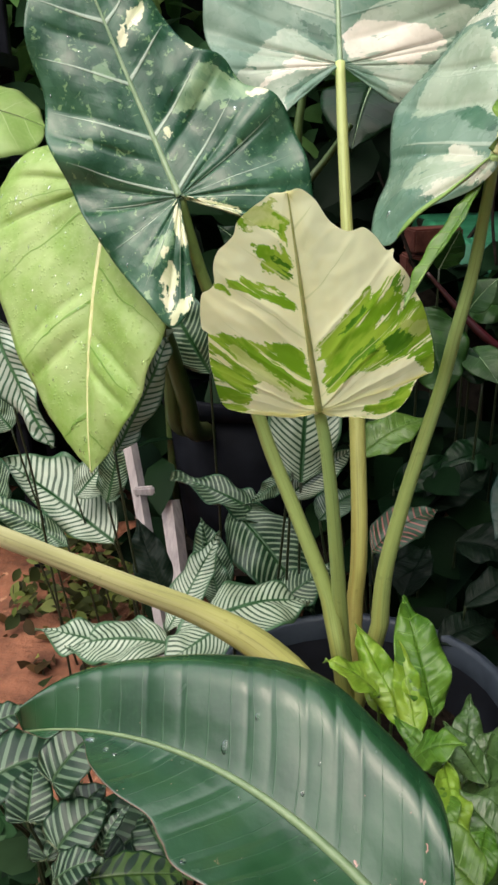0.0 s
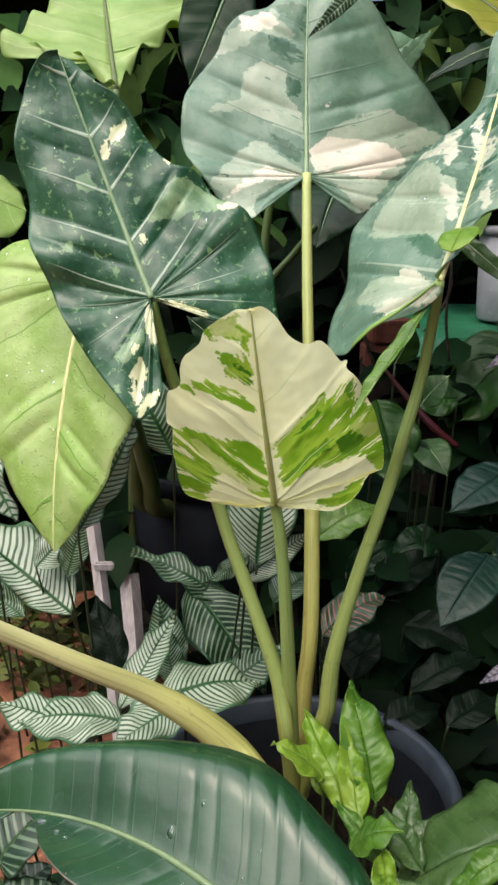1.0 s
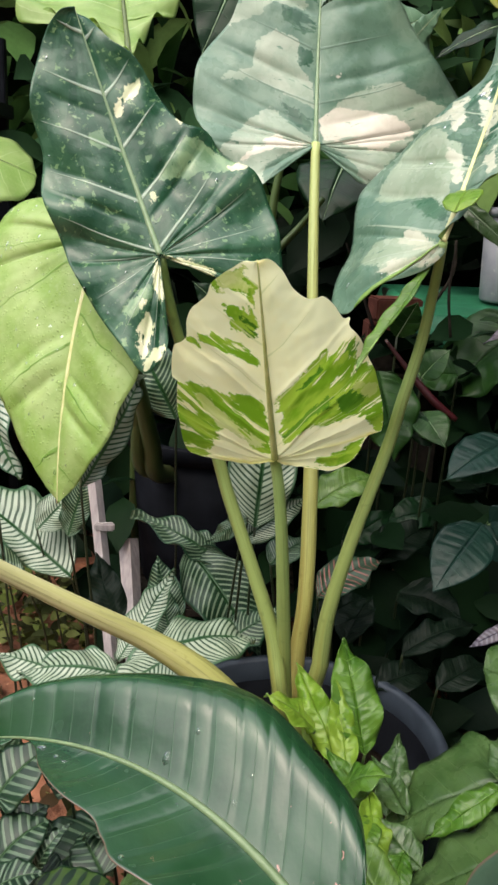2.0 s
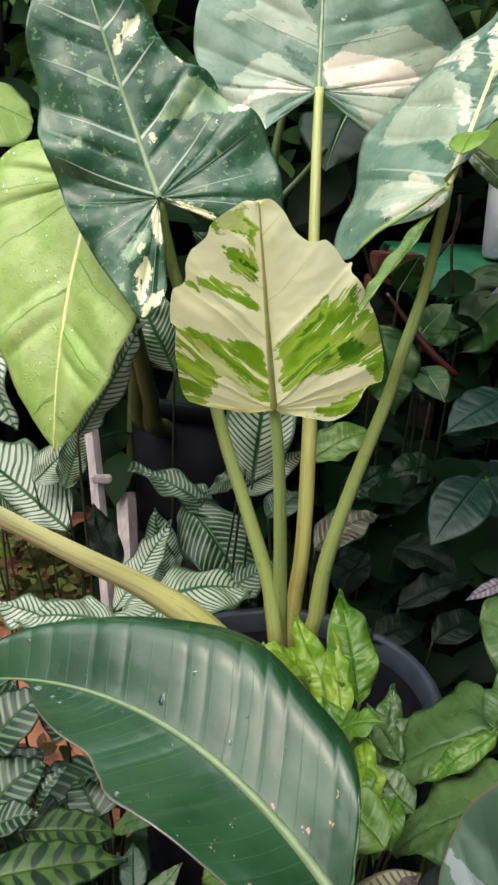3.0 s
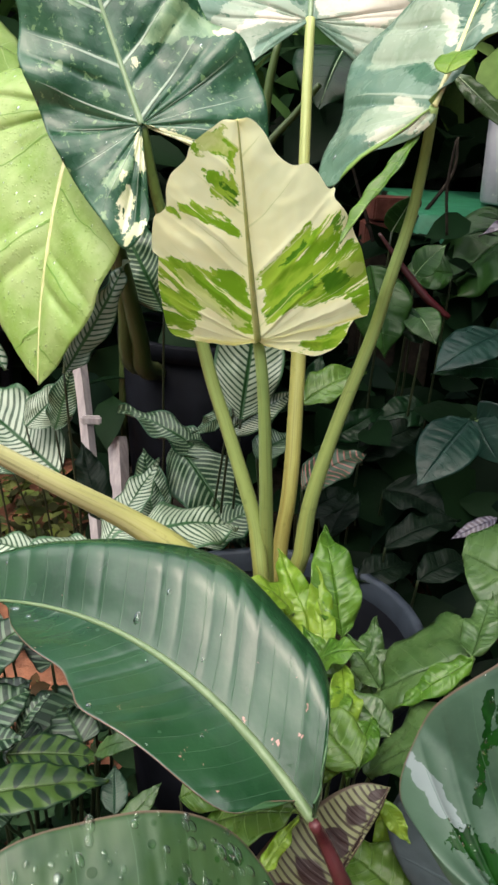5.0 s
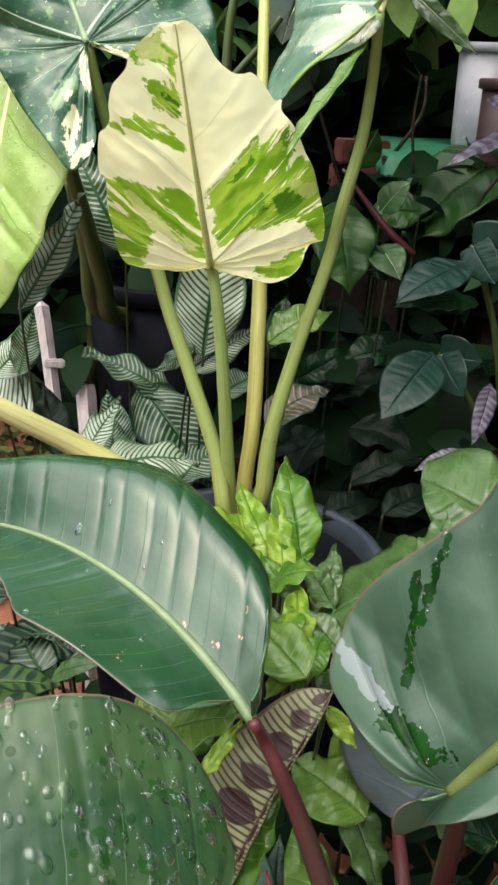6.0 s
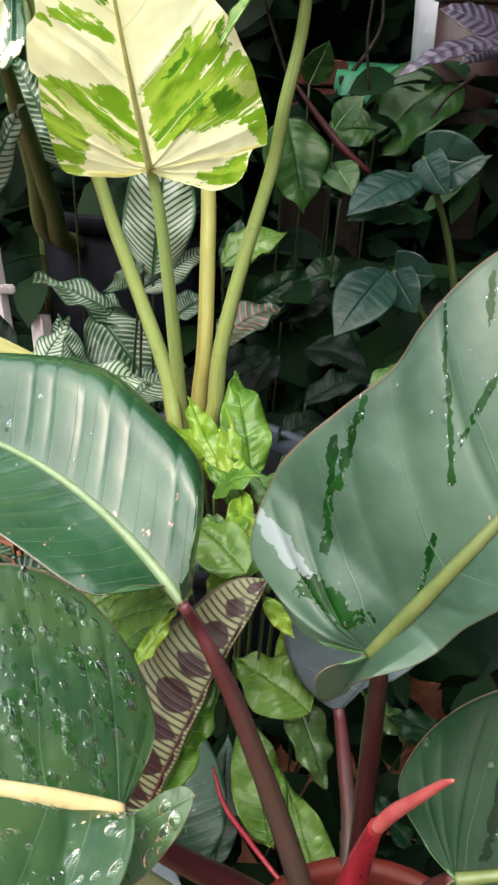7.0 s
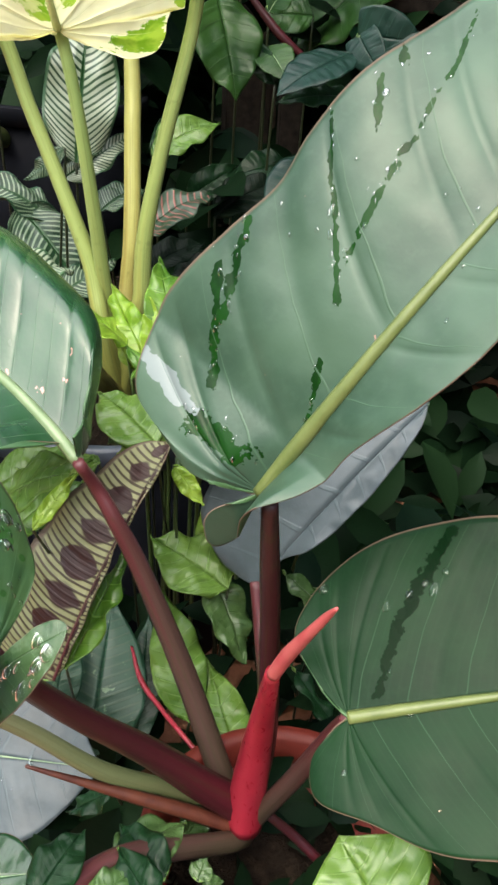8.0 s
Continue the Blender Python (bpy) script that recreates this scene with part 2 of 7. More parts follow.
M_BACK = variegated_material("pale_variegated_skin", ((0.1235, 0.228, 0.1568), (0.19, 0.2945, 0.209)),
                             (("pale", (0.33, 0.42, 0.31), (0.40, 0.47, 0.36), 0.7), ("white", (0.76, 0.72, 0.61), (0.70, 0.68, 0.56), 0.8), ("deep", (0.035, 0.11, 0.06), (0.06, 0.15, 0.08), 1.1)),
                             (0.15, 0.24, 0.17), 8, 0.02, 0.8, (30, 2.0), 0.28, 0.28, 0.45, 0.6)
M_RIGHT = variegated_material("grey_variegated_skin", ((0.1104, 0.207, 0.1426), (0.1656, 0.2622, 0.184)),
                              (("pale", (0.30, 0.39, 0.27), (0.36, 0.44, 0.32), 0.7), ("deep", (0.03, 0.10, 0.05), (0.06, 0.15, 0.08), 1.1), ("white", (0.56, 0.58, 0.46), (0.48, 0.52, 0.39), 0.8)),
                              (0.44, 0.52, 0.40), 8, 0.03, 0.8, (26, 1.8), 0.27, 0.25, 0.45, 0.6)
# Veins are darker green, with the shade of their creases in the colour.
M_LIME = leaf_material("lime_leaf_skin", (0.36, 0.55, 0.13), (0.56, 0.70, 0.30), vein=(0.22, 0.42, 0.07), veins=6, vein_w=0.020, rough=0.33, trans=0.5, bump=0.9, beads=210.0)
M_LIME2 = leaf_material("light_lime_leaf_skin", (0.26, 0.42, 0.10), (0.38, 0.52, 0.18), vein=(0.50, 0.62, 0.28), veins=8, vein_w=0.03, rough=0.35, trans=0.4)
M_LIME3 = leaf_material("soft_green_leaf_skin", (0.10, 0.20, 0.12), (0.16, 0.28, 0.17), vein=(0.24, 0.36, 0.24), veins=8, vein_w=0.03, rough=0.35, trans=0.2)
M_WHITE = leaf_material("white_striped_skin", (0.010, 0.038, 0.014), (0.022, 0.065, 0.026), stripe=(0.31, 0.375, 0.275), stripes=29, stripe_fill=0.62, mid=(0.02, 0.075, 0.022), mid_w=0.06,
                        margin=(0.05, 0.12, 0.055), rough=0.36, trans=0.12)
M_GREYST = leaf_material("grey_striped_skin", (0.009, 0.034, 0.014), (0.018, 0.052, 0.022), stripe=(0.19, 0.26, 0.16), stripes=27, stripe_fill=0.36, mid=(0.02, 0.07, 0.02), mid_w=0.07,
                         margin=(0.02, 0.07, 0.03), rough=0.34, trans=0.1)
M_PALEST = leaf_material("pale_striped_skin", (0.03, 0.09, 0.045), (0.05, 0.12, 0.06), stripe=(0.40, 0.47, 0.38), stripes=24, stripe_fill=0.66, mid=(0.05, 0.14, 0.05), mid_w=0.09, rough=0.4, trans=0.2)
# Striped skin taken almost to black; deep shade is part of the colour.
M_DARKST = leaf_material("shaded_striped_skin", (0.0021, 0.0063, 0.0035), (0.0035, 0.0105, 0.0056), stripe=(0.009, 0.014, 0.008), stripes=22, stripe_fill=0.3, rough=0.45, spec=0.12, trans=0.05)
M_REDST = leaf_material("red_striped_skin", (0.012, 0.036, 0.017), (0.022, 0.055, 0.028), stripe=(0.22, 0.085, 0.07), stripes=15, stripe_fill=0.24, rough=0.4, trans=0.1)
M_FISH = leaf_material("fishbone_skin", (0.005, 0.018, 0.008), (0.010, 0.034, 0.014), stripe=(0.085, 0.135, 0.08), stripes=12, stripe_fill=0.36, mid=(0.05, 0.10, 0.045), mid_w=0.05, rough=0.38, trans=0.12)
M_RATTLE = leaf_material("rattlesnake_skin", (0.030, 0.066, 0.012), (0.055, 0.105, 0.022), blotch=(0.006, 0.022, 0.010), blotch_w=0.42, veins=9, margin=(0.012, 0.04, 0.016), rough=0.38, trans=0.12)
M_MAR = leaf_material("brown_blotched_skin", (0.13, 0.15, 0.07), (0.20, 0.215, 0.11), stripe=(0.035, 0.028, 0.014), stripes=56, stripe_fill=0.38, blotch=(0.018, 0.005, 0.004), blotch_w=0.60, veins=11,
                      margin=(0.08, 0.06, 0.04), rough=0.45, trans=0.15)
M_DPAT = leaf_material("dark_patterned_skin", (0.0096, 0.04, 0.0208), (0.0176, 0.06, 0.032), stripe=(0.03, 0.065, 0.035), stripes=22, stripe_fill=0.28, rough=0.4, trans=0.08, speck=(0.10, 0.17, 0.09))
M_PALE = leaf_material("bright_green_skin", (0.03825, 0.119, 0.00935), (0.102, 0.2125, 0.0255), vein=(0.14, 0.28, 0.045), veins=9, vein_w=0.06, rough=0.3, bump=0.7, trans=0.28)
M_YELL = leaf_material("yellow_green_skin", (0.10, 0.23, 0.012), (0.25, 0.37, 0.045), vein=(0.18, 0.32, 0.03), veins=8, vein_w=0.05, rough=0.3, bump=0.7, trans=0.3)
M_MIDG = leaf_material("mid_green_skin", (0.034, 0.080, 0.020), (0.072, 0.135, 0.042), vein=(0.095, 0.165, 0.06), veins=10, vein_w=0.035, rough=0.28, trans=0.2, bump=0.8)
M_LILY = leaf_material("lily_green_skin", (0.064, 0.145, 0.020), (0.125, 0.225, 0.040), vein=(0.17, 0.29, 0.08), veins=11, vein_w=0.08, rough=0.28, bump=0.6, trans=0.22)
# Deep green leaf, lowered further to include shade from the foliage around.
M_DEEP = leaf_material("shaded_deep_green_skin", (0.003, 0.015, 0.00525), (0.0075, 0.03, 0.00975), vein=(0.018, 0.05, 0.022), veins=9, vein_w=0.03, rough=0.36, trans=0.06, spec=0.2, bump=0.6)
# Shaded copy of a green leaf skin, the dimness held in its colour.
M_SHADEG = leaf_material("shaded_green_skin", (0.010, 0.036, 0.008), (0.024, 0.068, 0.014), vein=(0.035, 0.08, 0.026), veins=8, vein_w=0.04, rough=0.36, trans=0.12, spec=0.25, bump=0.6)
M_BLUEG = leaf_material("blue_green_skin", (0.0056, 0.0208, 0.0152), (0.0104, 0.0336, 0.024), vein=(0.035, 0.08, 0.06), veins=9, vein_w=0.03, rough=0.3, trans=0.04, spec=0.25)
PINK_DOT, RED_EDGE = (0.42, 0.22, 0.18), (0.12, 0.085, 0.06)
M_GLOSS = leaf_material("glossy_philodendron_skin", (0.008, 0.038, 0.013), (0.018, 0.062, 0.024), vein=(0.024, 0.075, 0.032), veins=26, vein_w=0.03, rough=0.24, trans=0.10,
                        speck=PINK_DOT, speck_at=0.885, edge=RED_EDGE, patch=(0.004, 0.020, 0.008), patch_amp=1.2, wet=True, bump=0.40, spec=0.62, ior=1.5)
# Besides the dark wet streaks, a pale highlight is painted near the base.
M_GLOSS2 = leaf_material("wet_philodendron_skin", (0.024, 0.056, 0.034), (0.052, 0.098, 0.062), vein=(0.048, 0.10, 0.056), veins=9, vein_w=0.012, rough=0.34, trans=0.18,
                         edge=RED_EDGE, patch=((0.003, 0.022, 0.003), (0.006, 0.038, 0.005)), patch_amp=1.7, glare=(0.15, 0.19, 0.185), wet=True, bump=0.25, spec=0.36, speck=PINK_DOT, speck_at=0.90)
WETS = dict(vein=(0.06, 0.12, 0.06), veins=12, vein_w=0.014, rough=0.33, trans=0.06, edge=RED_EDGE, patch_amp=1.4, wet=True, bump=0.25, spec=0.38)
M_GLOSS3 = leaf_material("spotted_wet_skin", (0.0126, 0.0414, 0.0162), (0.0342, 0.0702, 0.0234), patch=((0.003, 0.025, 0.003), (0.008, 0.045, 0.005)), spots=100.0, **WETS)
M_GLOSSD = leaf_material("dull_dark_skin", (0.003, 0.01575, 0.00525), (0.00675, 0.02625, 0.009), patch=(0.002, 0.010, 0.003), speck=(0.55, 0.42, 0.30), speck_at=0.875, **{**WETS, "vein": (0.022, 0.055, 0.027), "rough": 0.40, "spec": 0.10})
M_UNDER = leaf_material("leaf_underside_skin", (0.16, 0.30, 0.06), (0.22, 0.36, 0.09), vein=(0.30, 0.42, 0.16), veins=8, rough=0.5, trans=0.15)
M_UNDERG = leaf_material("green_underside_skin", (0.03, 0.085, 0.03), (0.055, 0.12, 0.045), vein=(0.09, 0.16, 0.07), veins=8, rough=0.45, trans=0.1)
M_UNDERD = leaf_material("dark_underside_skin", (0.07, 0.10, 0.045), (0.11, 0.13, 0.07), rough=0.5, trans=0.1)
M_SLATE = leaf_material("slate_leaf_skin", (0.036, 0.053, 0.058), (0.066, 0.088, 0.095), vein=(0.06, 0.085, 0.09), veins=8, rough=0.34, trans=0.05, spec=0.4)
M_PURPLE = leaf_material("purple_silver_skin", (0.02, 0.014, 0.028), (0.045, 0.032, 0.055), stripe=(0.09, 0.085, 0.115), stripes=11, stripe_fill=0.5, rough=0.35, trans=0.1)
M_OLIVE = leaf_material("olive_leaf_skin", (0.22, 0.25, 0.03), (0.32, 0.34, 0.06), vein=(0.16, 0.2, 0.02), veins=14, vein_w=0.1, rough=0.42, trans=0.25)
M_STEM = stalk_material("green_stalk_skin", (0.26, 0.275, 0.070), (0.245, 0.315, 0.095), (0.245, 0.36, 0.115))
M_STEMY = stalk_material("yellow_stalk_skin", (0.26, 0.21, 0.05), (0.38, 0.38, 0.11), (0.40, 0.47, 0.17))
M_STEMP = stalk_material("pale_stalk_skin", (0.17, 0.14, 0.025), (0.36, 0.36, 0.11), (0.52, 0.50, 0.27), 0.4, 0.7)
M_STEMD = stalk_material("dark_green_stalk_skin", (0.04, 0.045, 0.015), (0.05, 0.08, 0.022), (0.07, 0.12, 0.035))
# Near-black copy of the stalk skin; shade is put into all three tones.
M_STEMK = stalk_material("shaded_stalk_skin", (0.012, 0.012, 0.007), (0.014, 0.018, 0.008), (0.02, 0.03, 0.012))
M_MAROON = stalk_material("maroon_stalk_skin", (0.048, 0.0072, 0.0112), (0.032, 0.0072, 0.0096), (0.032, 0.010, 0.011), 0.3)
M_BROWNST = stalk_material("brown_stalk_skin", (0.045, 0.034, 0.022), (0.055, 0.032, 0.026), (0.075, 0.018, 0.022), 0.36)
M_OLIVEST = stalk_material("olive_stalk_skin", (0.08, 0.085, 0.035), (0.10, 0.12, 0.05), (0.14, 0.15, 0.07), 0.4)
M_RED = plain_material("red_sheath_skin", (0.15, 0.007, 0.014), (0.27, 0.018, 0.032), 30, 0.3, 0.12, 0.001, stretch=(2, 2, 0.6))
M_PINK = plain_material("pink_tip_skin", (0.30, 0.045, 0.05), (0.38, 0.09, 0.085), 40, 0.35, 0.12, 0.001)
M_DRY = plain_material("dry_sheath_skin", (0.05, 0.011, 0.006), (0.10, 0.028, 0.013), 50, 0.55, 0.4, 0.001)
M_RIBG = plain_material("green_midrib_skin", (0.072, 0.100, 0.026), (0.105, 0.135, 0.042), 60, 0.4, 0.1, 0.0006)
M_RIBP = plain_material("pale_midrib_skin", (0.50, 0.52, 0.22), (0.62, 0.62, 0.32), 60, 0.4, 0.1, 0.0006)
M_RIBC = plain_material("lime_midrib_skin", (0.40, 0.48, 0.13), (0.55, 0.60, 0.25), 60, 0.4, 0.1, 0.0006)
M_RIBS = plain_material("pale_green_midrib_skin", (0.095, 0.15, 0.065), (0.14, 0.20, 0.10), 60, 0.4, 0.1, 0.0006)
M_RIBL = plain_material("grey_midrib_skin", (0.17, 0.26, 0.14), (0.25, 0.34, 0.20), 60, 0.4, 0.1, 0.0006)
M_RIBY = plain_material("cream_midrib_skin", (0.42, 0.34, 0.15), (0.54, 0.45, 0.23), 60, 0.4, 0.1, 0.0006)
M_BLACKPOT = plain_material("black_plastic_pot", (0.003, 0.0035, 0.005), (0.007, 0.008, 0.011), 18, 0.6, 0.25, 0.002, spec=0.06)
M_RIM = plain_material("grey_plastic_rim", (0.018, 0.025, 0.036), (0.034, 0.045, 0.060), 30, 0.45, 0.25, 0.001)
M_TERRA = plain_material("terracotta_plastic", (0.07, 0.010, 0.006), (0.12, 0.018, 0.011), 25, 0.5, 0.2, 0.001, spec=0.3)
M_BRICK = plain_material("dull_brick", (0.07, 0.022, 0.016), (0.12, 0.042, 0.03), 40, 0.7, 0.4, 0.002, spec=0.2)
M_SOIL = plain_material("dark_soil", (0.006, 0.0045, 0.0035), (0.018, 0.013, 0.009), 60, 0.9, 1.0, 0.01, spec=0.05)
M_EARTH = plain_material("red_laterite_ground", (0.085, 0.034, 0.0187), (0.255, 0.1062, 0.0578), 9, 0.75, 1.0, 0.014, speckle=(0.40, 0.21, 0.125), spec=0.3)
M_WOOD = plain_material("weathered_grey_wood", (0.30, 0.27, 0.27), (0.46, 0.41, 0.40), 30, 0.75, 0.4, 0.002, stretch=(4, 4, 0.5))
M_WHITEPOT = plain_material("white_plastic_pot", (0.22, 0.23, 0.26), (0.32, 0.33, 0.36), 12, 0.4, 0.1, 0.001, speckle=(0.4, 0.4, 0.4))
M_BROWNPOT = plain_material("dark_brown_plastic", (0.035, 0.018, 0.016), (0.06, 0.035, 0.03), 20, 0.5, 0.2, 0.001)
M_NET = plain_material("green_plastic_cloth", (0.012, 0.12, 0.055), (0.03, 0.20, 0.10), 14, 0.55, 0.5, 0.004)
M_TWIG = plain_material("grey_brown_bark", (0.012, 0.010, 0.008), (0.032, 0.026, 0.02), 50, 0.8, 0.6, 0.002, spec=0.1)
M_DARKWALL = plain_material("dark_shade_net", (0.006, 0.008, 0.006), (0.014, 0.02, 0.015), 30, 0.8, 0.6, 0.004, spec=0.05)
# Leaf tones near black: the shade among the plants is in the colours.
M_CLUMP = scatter_material("shade_toned_foliage", [(0.002, 0.006, 0.003), (0.003, 0.010, 0.004), (0.004, 0.013, 0.005), (0.008, 0.022, 0.008), (0.003, 0.009, 0.006)])
# Lighter copy of the foliage tones, with the lit look in its colours.
M_CLUMPL = scatter_material("lit_toned_foliage", [(0.06, 0.15, 0.04), (0.12, 0.25, 0.07), (0.22, 0.36, 0.10), (0.05, 0.12, 0.05), (0.03, 0.07, 0.03)])
M_COVER = scatter_material("ground_cover_foliage", [(0.012, 0.035, 0.014), (0.02, 0.055, 0.02), (0.035, 0.08, 0.03), (0.05, 0.10, 0.045), (0.015, 0.03, 0.015)])
M_LITTER = scatter_material("leaf_litter", [(0.05, 0.03, 0.015), (0.02, 0.015, 0.01), (0.14, 0.09, 0.03), (0.20, 0.24, 0.05), (0.03, 0.04, 0.015), (0.09, 0.045, 0.02)])
M_HEAP = scatter_material("cut_leaf_heap", [(0.10, 0.13, 0.03), (0.06, 0.07, 0.02), (0.15, 0.17, 0.05), (0.03, 0.03, 0.012), (0.05, 0.06, 0.02)])
M_WATER = Net("water").surface((0.95, 0.98, 0.97), 0.04, transmission=1.0, ior=1.33)


# ---- mesh helpers ----
def part(name, bm, material, parent=None, label="", smooth=True):
    me = bpy.data.meshes.new(name)
    bm.to_mesh(me)
    bm.free()
    for p in me.polygons:
        p.use_smooth = smooth
    for m in material if isinstance(material, (list, tuple)) else (material,):
        me.materials.append(m)
    ob = new(name, me)
    if parent is not None:
        ob.parent = parent
        ob.matrix_parent_inverse = parent.matrix_world.inverted()
    if label:
        tagged(ob, label)
    return ob


def thing(name, at, label, category, group=""):
    ob = new(name)
    ob.location = at
    ob.empty_display_size = 0.02
    ob.matrix_world = Matrix.Translation(at)
    return tagged(ob, label, category, group)


def smooth_line(pts, n):
    """n points along a Catmull-Rom line through pts, even in length."""
    p = np.array([2 * np.array(pts[0], float) - pts[1], *pts, 2 * np.array(pts[-1], float) - pts[-2]], float)
    fine = []
    for i in range(1, len(p) - 2):
        for s in np.linspace(0, 1, 12, endpoint=False):
            a, b, c, d = p[i - 1:i + 3]
            fine.append(0.5 * (2 * b + (c - a) * s + (2 * a - 5 * b + 4 * c - d) * s * s + (3 * b - a - 3 * c + d) * s ** 3))
    fine = np.array([*fine, p[-2]])
    s = np.concatenate([[0], np.cumsum(np.linalg.norm(np.diff(fine, axis=0), axis=1))])
    q = np.linspace(0, s[-1], n)
    return np.stack([np.interp(q, s, fine[:, k]) for k in range(fine.shape[1])], 1)


def tube(pts, sides=12, flat=1.0, ribs=0.0, cap=True):
    """A tapered tube along rows of x, y, z, radius."""
    line = smooth_line([np.array(p, float) for p in pts], max(8, 6 * len(pts)))
    bm = bmesh.new()
    sl, sv = bm.verts.layers.float.new("sl"), bm.verts.layers.float_vector.new("sv")
    rings = []
    side, run = None, 0.0
    for i, p in enumerate(line):
        run += float(np.linalg.norm(p[:3] - line[max(i - 1, 0)][:3]))
        d = Vector(line[min(i + 1, len(line) - 1)][:3] - line[max(i - 1, 0)][:3]).normalized()
        side = (Vector((0.3, -1, 0.2)) if side is None else side)
        side = (side - d * side.dot(d)).normalized()
        up = d.cross(side)
        r = max(p[3], 0.0003)
        ring = []
        for k in range(sides):
            a = 2 * math.pi * k / sides
            rr = r * (1 + ribs * (1 if k % 2 else -1))
            vert = bm.verts.new(Vector(p[:3]) + side * (math.cos(a) * rr) + up * (math.sin(a) * rr * flat))
            vert[sl], vert[sv] = i / (len(line) - 1), (math.cos(a), math.sin(a), run * 1.6)
            ring.append(vert)
        rings.append(ring)
    for a, b in zip(rings, rings[1:]):
        for k in range(sides):
            bm.faces.new((a[k], a[(k + 1) % sides], b[(k + 1) % sides], b[k]))
    if cap:
        bm.faces.new(rings[0][::-1])
        bm.faces.new(rings[-1])
    bm.normal_update()
    return bm


def capsule(x, y, marks):
    """How far inside the nearest of some rounded marks (x1, y1, x2, y2, radius) points lie: 1 within, below 0 outside."""
    best = np.full(x.shape, -1.5)
    for x1, y1, x2, y2, r in marks:
        dx, dy = x2 - x1, y2 - y1
        s = np.clip(((x - x1) * dx + (y - y1) * dy) / (dx * dx + dy * dy + 1e-9), 0, 1)
        best = np.maximum(best, 1 - np.hypot(x - x1 - s * dx, y - y1 - s * dy) / r)
    return best


def inside(x, y, polys):
    """Signed distance into the nearest of some polygons, in thirtieths of a leaf's length, held within 1.5."""
    best = np.full(x.shape, -1.5)
    for poly in polys:
        near, odd = np.full(x.shape, 9.0), np.zeros(x.shape, bool)
        for (x1, y1), (x2, y2) in zip(poly, poly[1:] + poly[:1]):
            dx, dy = x2 - x1, y2 - y1
            s = np.clip(((x - x1) * dx + (y - y1) * dy) / (dx * dx + dy * dy + 1e-9), 0, 1)
            near = np.minimum(near, np.hypot(x - x1 - s * dx, y - y1 - s * dy))
            odd ^= ((y1 > y) != (y2 > y)) & (x < dx * (y - y1) / (dy if abs(dy) > 1e-9 else 1e-9) + x1)
        best = np.maximum(best, np.clip(np.where(odd, near, -near) * 30, -1.5, 1.5))
    return best


def drop_mesh(spots):
    """Flattened water drops, one for each row of place, normal, downhill way and radius."""
    verts, faces = [], []
    seg, rings = 10, 5
    for c, nrm, down, r, long in spots:
        across = nrm.cross(down)
        k = len(verts)
        verts.append(c + nrm * (r * 0.45))
        for i in range(1, rings + 1):
            a = math.pi / 2 * i / rings * 1.15
            for j in range(seg):
                b = 2 * math.pi * j / seg
                verts.append(c + nrm * (r * 0.45 * math.cos(a)) + (across * math.cos(b) + down * (math.sin(b) * long)) * (r * math.sin(a)))
        for j in range(seg):
            faces.append((k, k + 1 + j, k + 1 + (j + 1) % seg))
            for i in range(rings - 1):
                o = k + 1 + i * seg
                faces.append((o + j, o + seg + j, o + seg + (j + 1) % seg, o + (j + 1) % seg))
    me = bpy.data.meshes.new("water_film")
    me.from_pydata(verts, [], faces)
    me.materials.append(M_WATER)
    me.polygons.foreach_set("use_smooth", [True] * len(me.polygons))
    return me


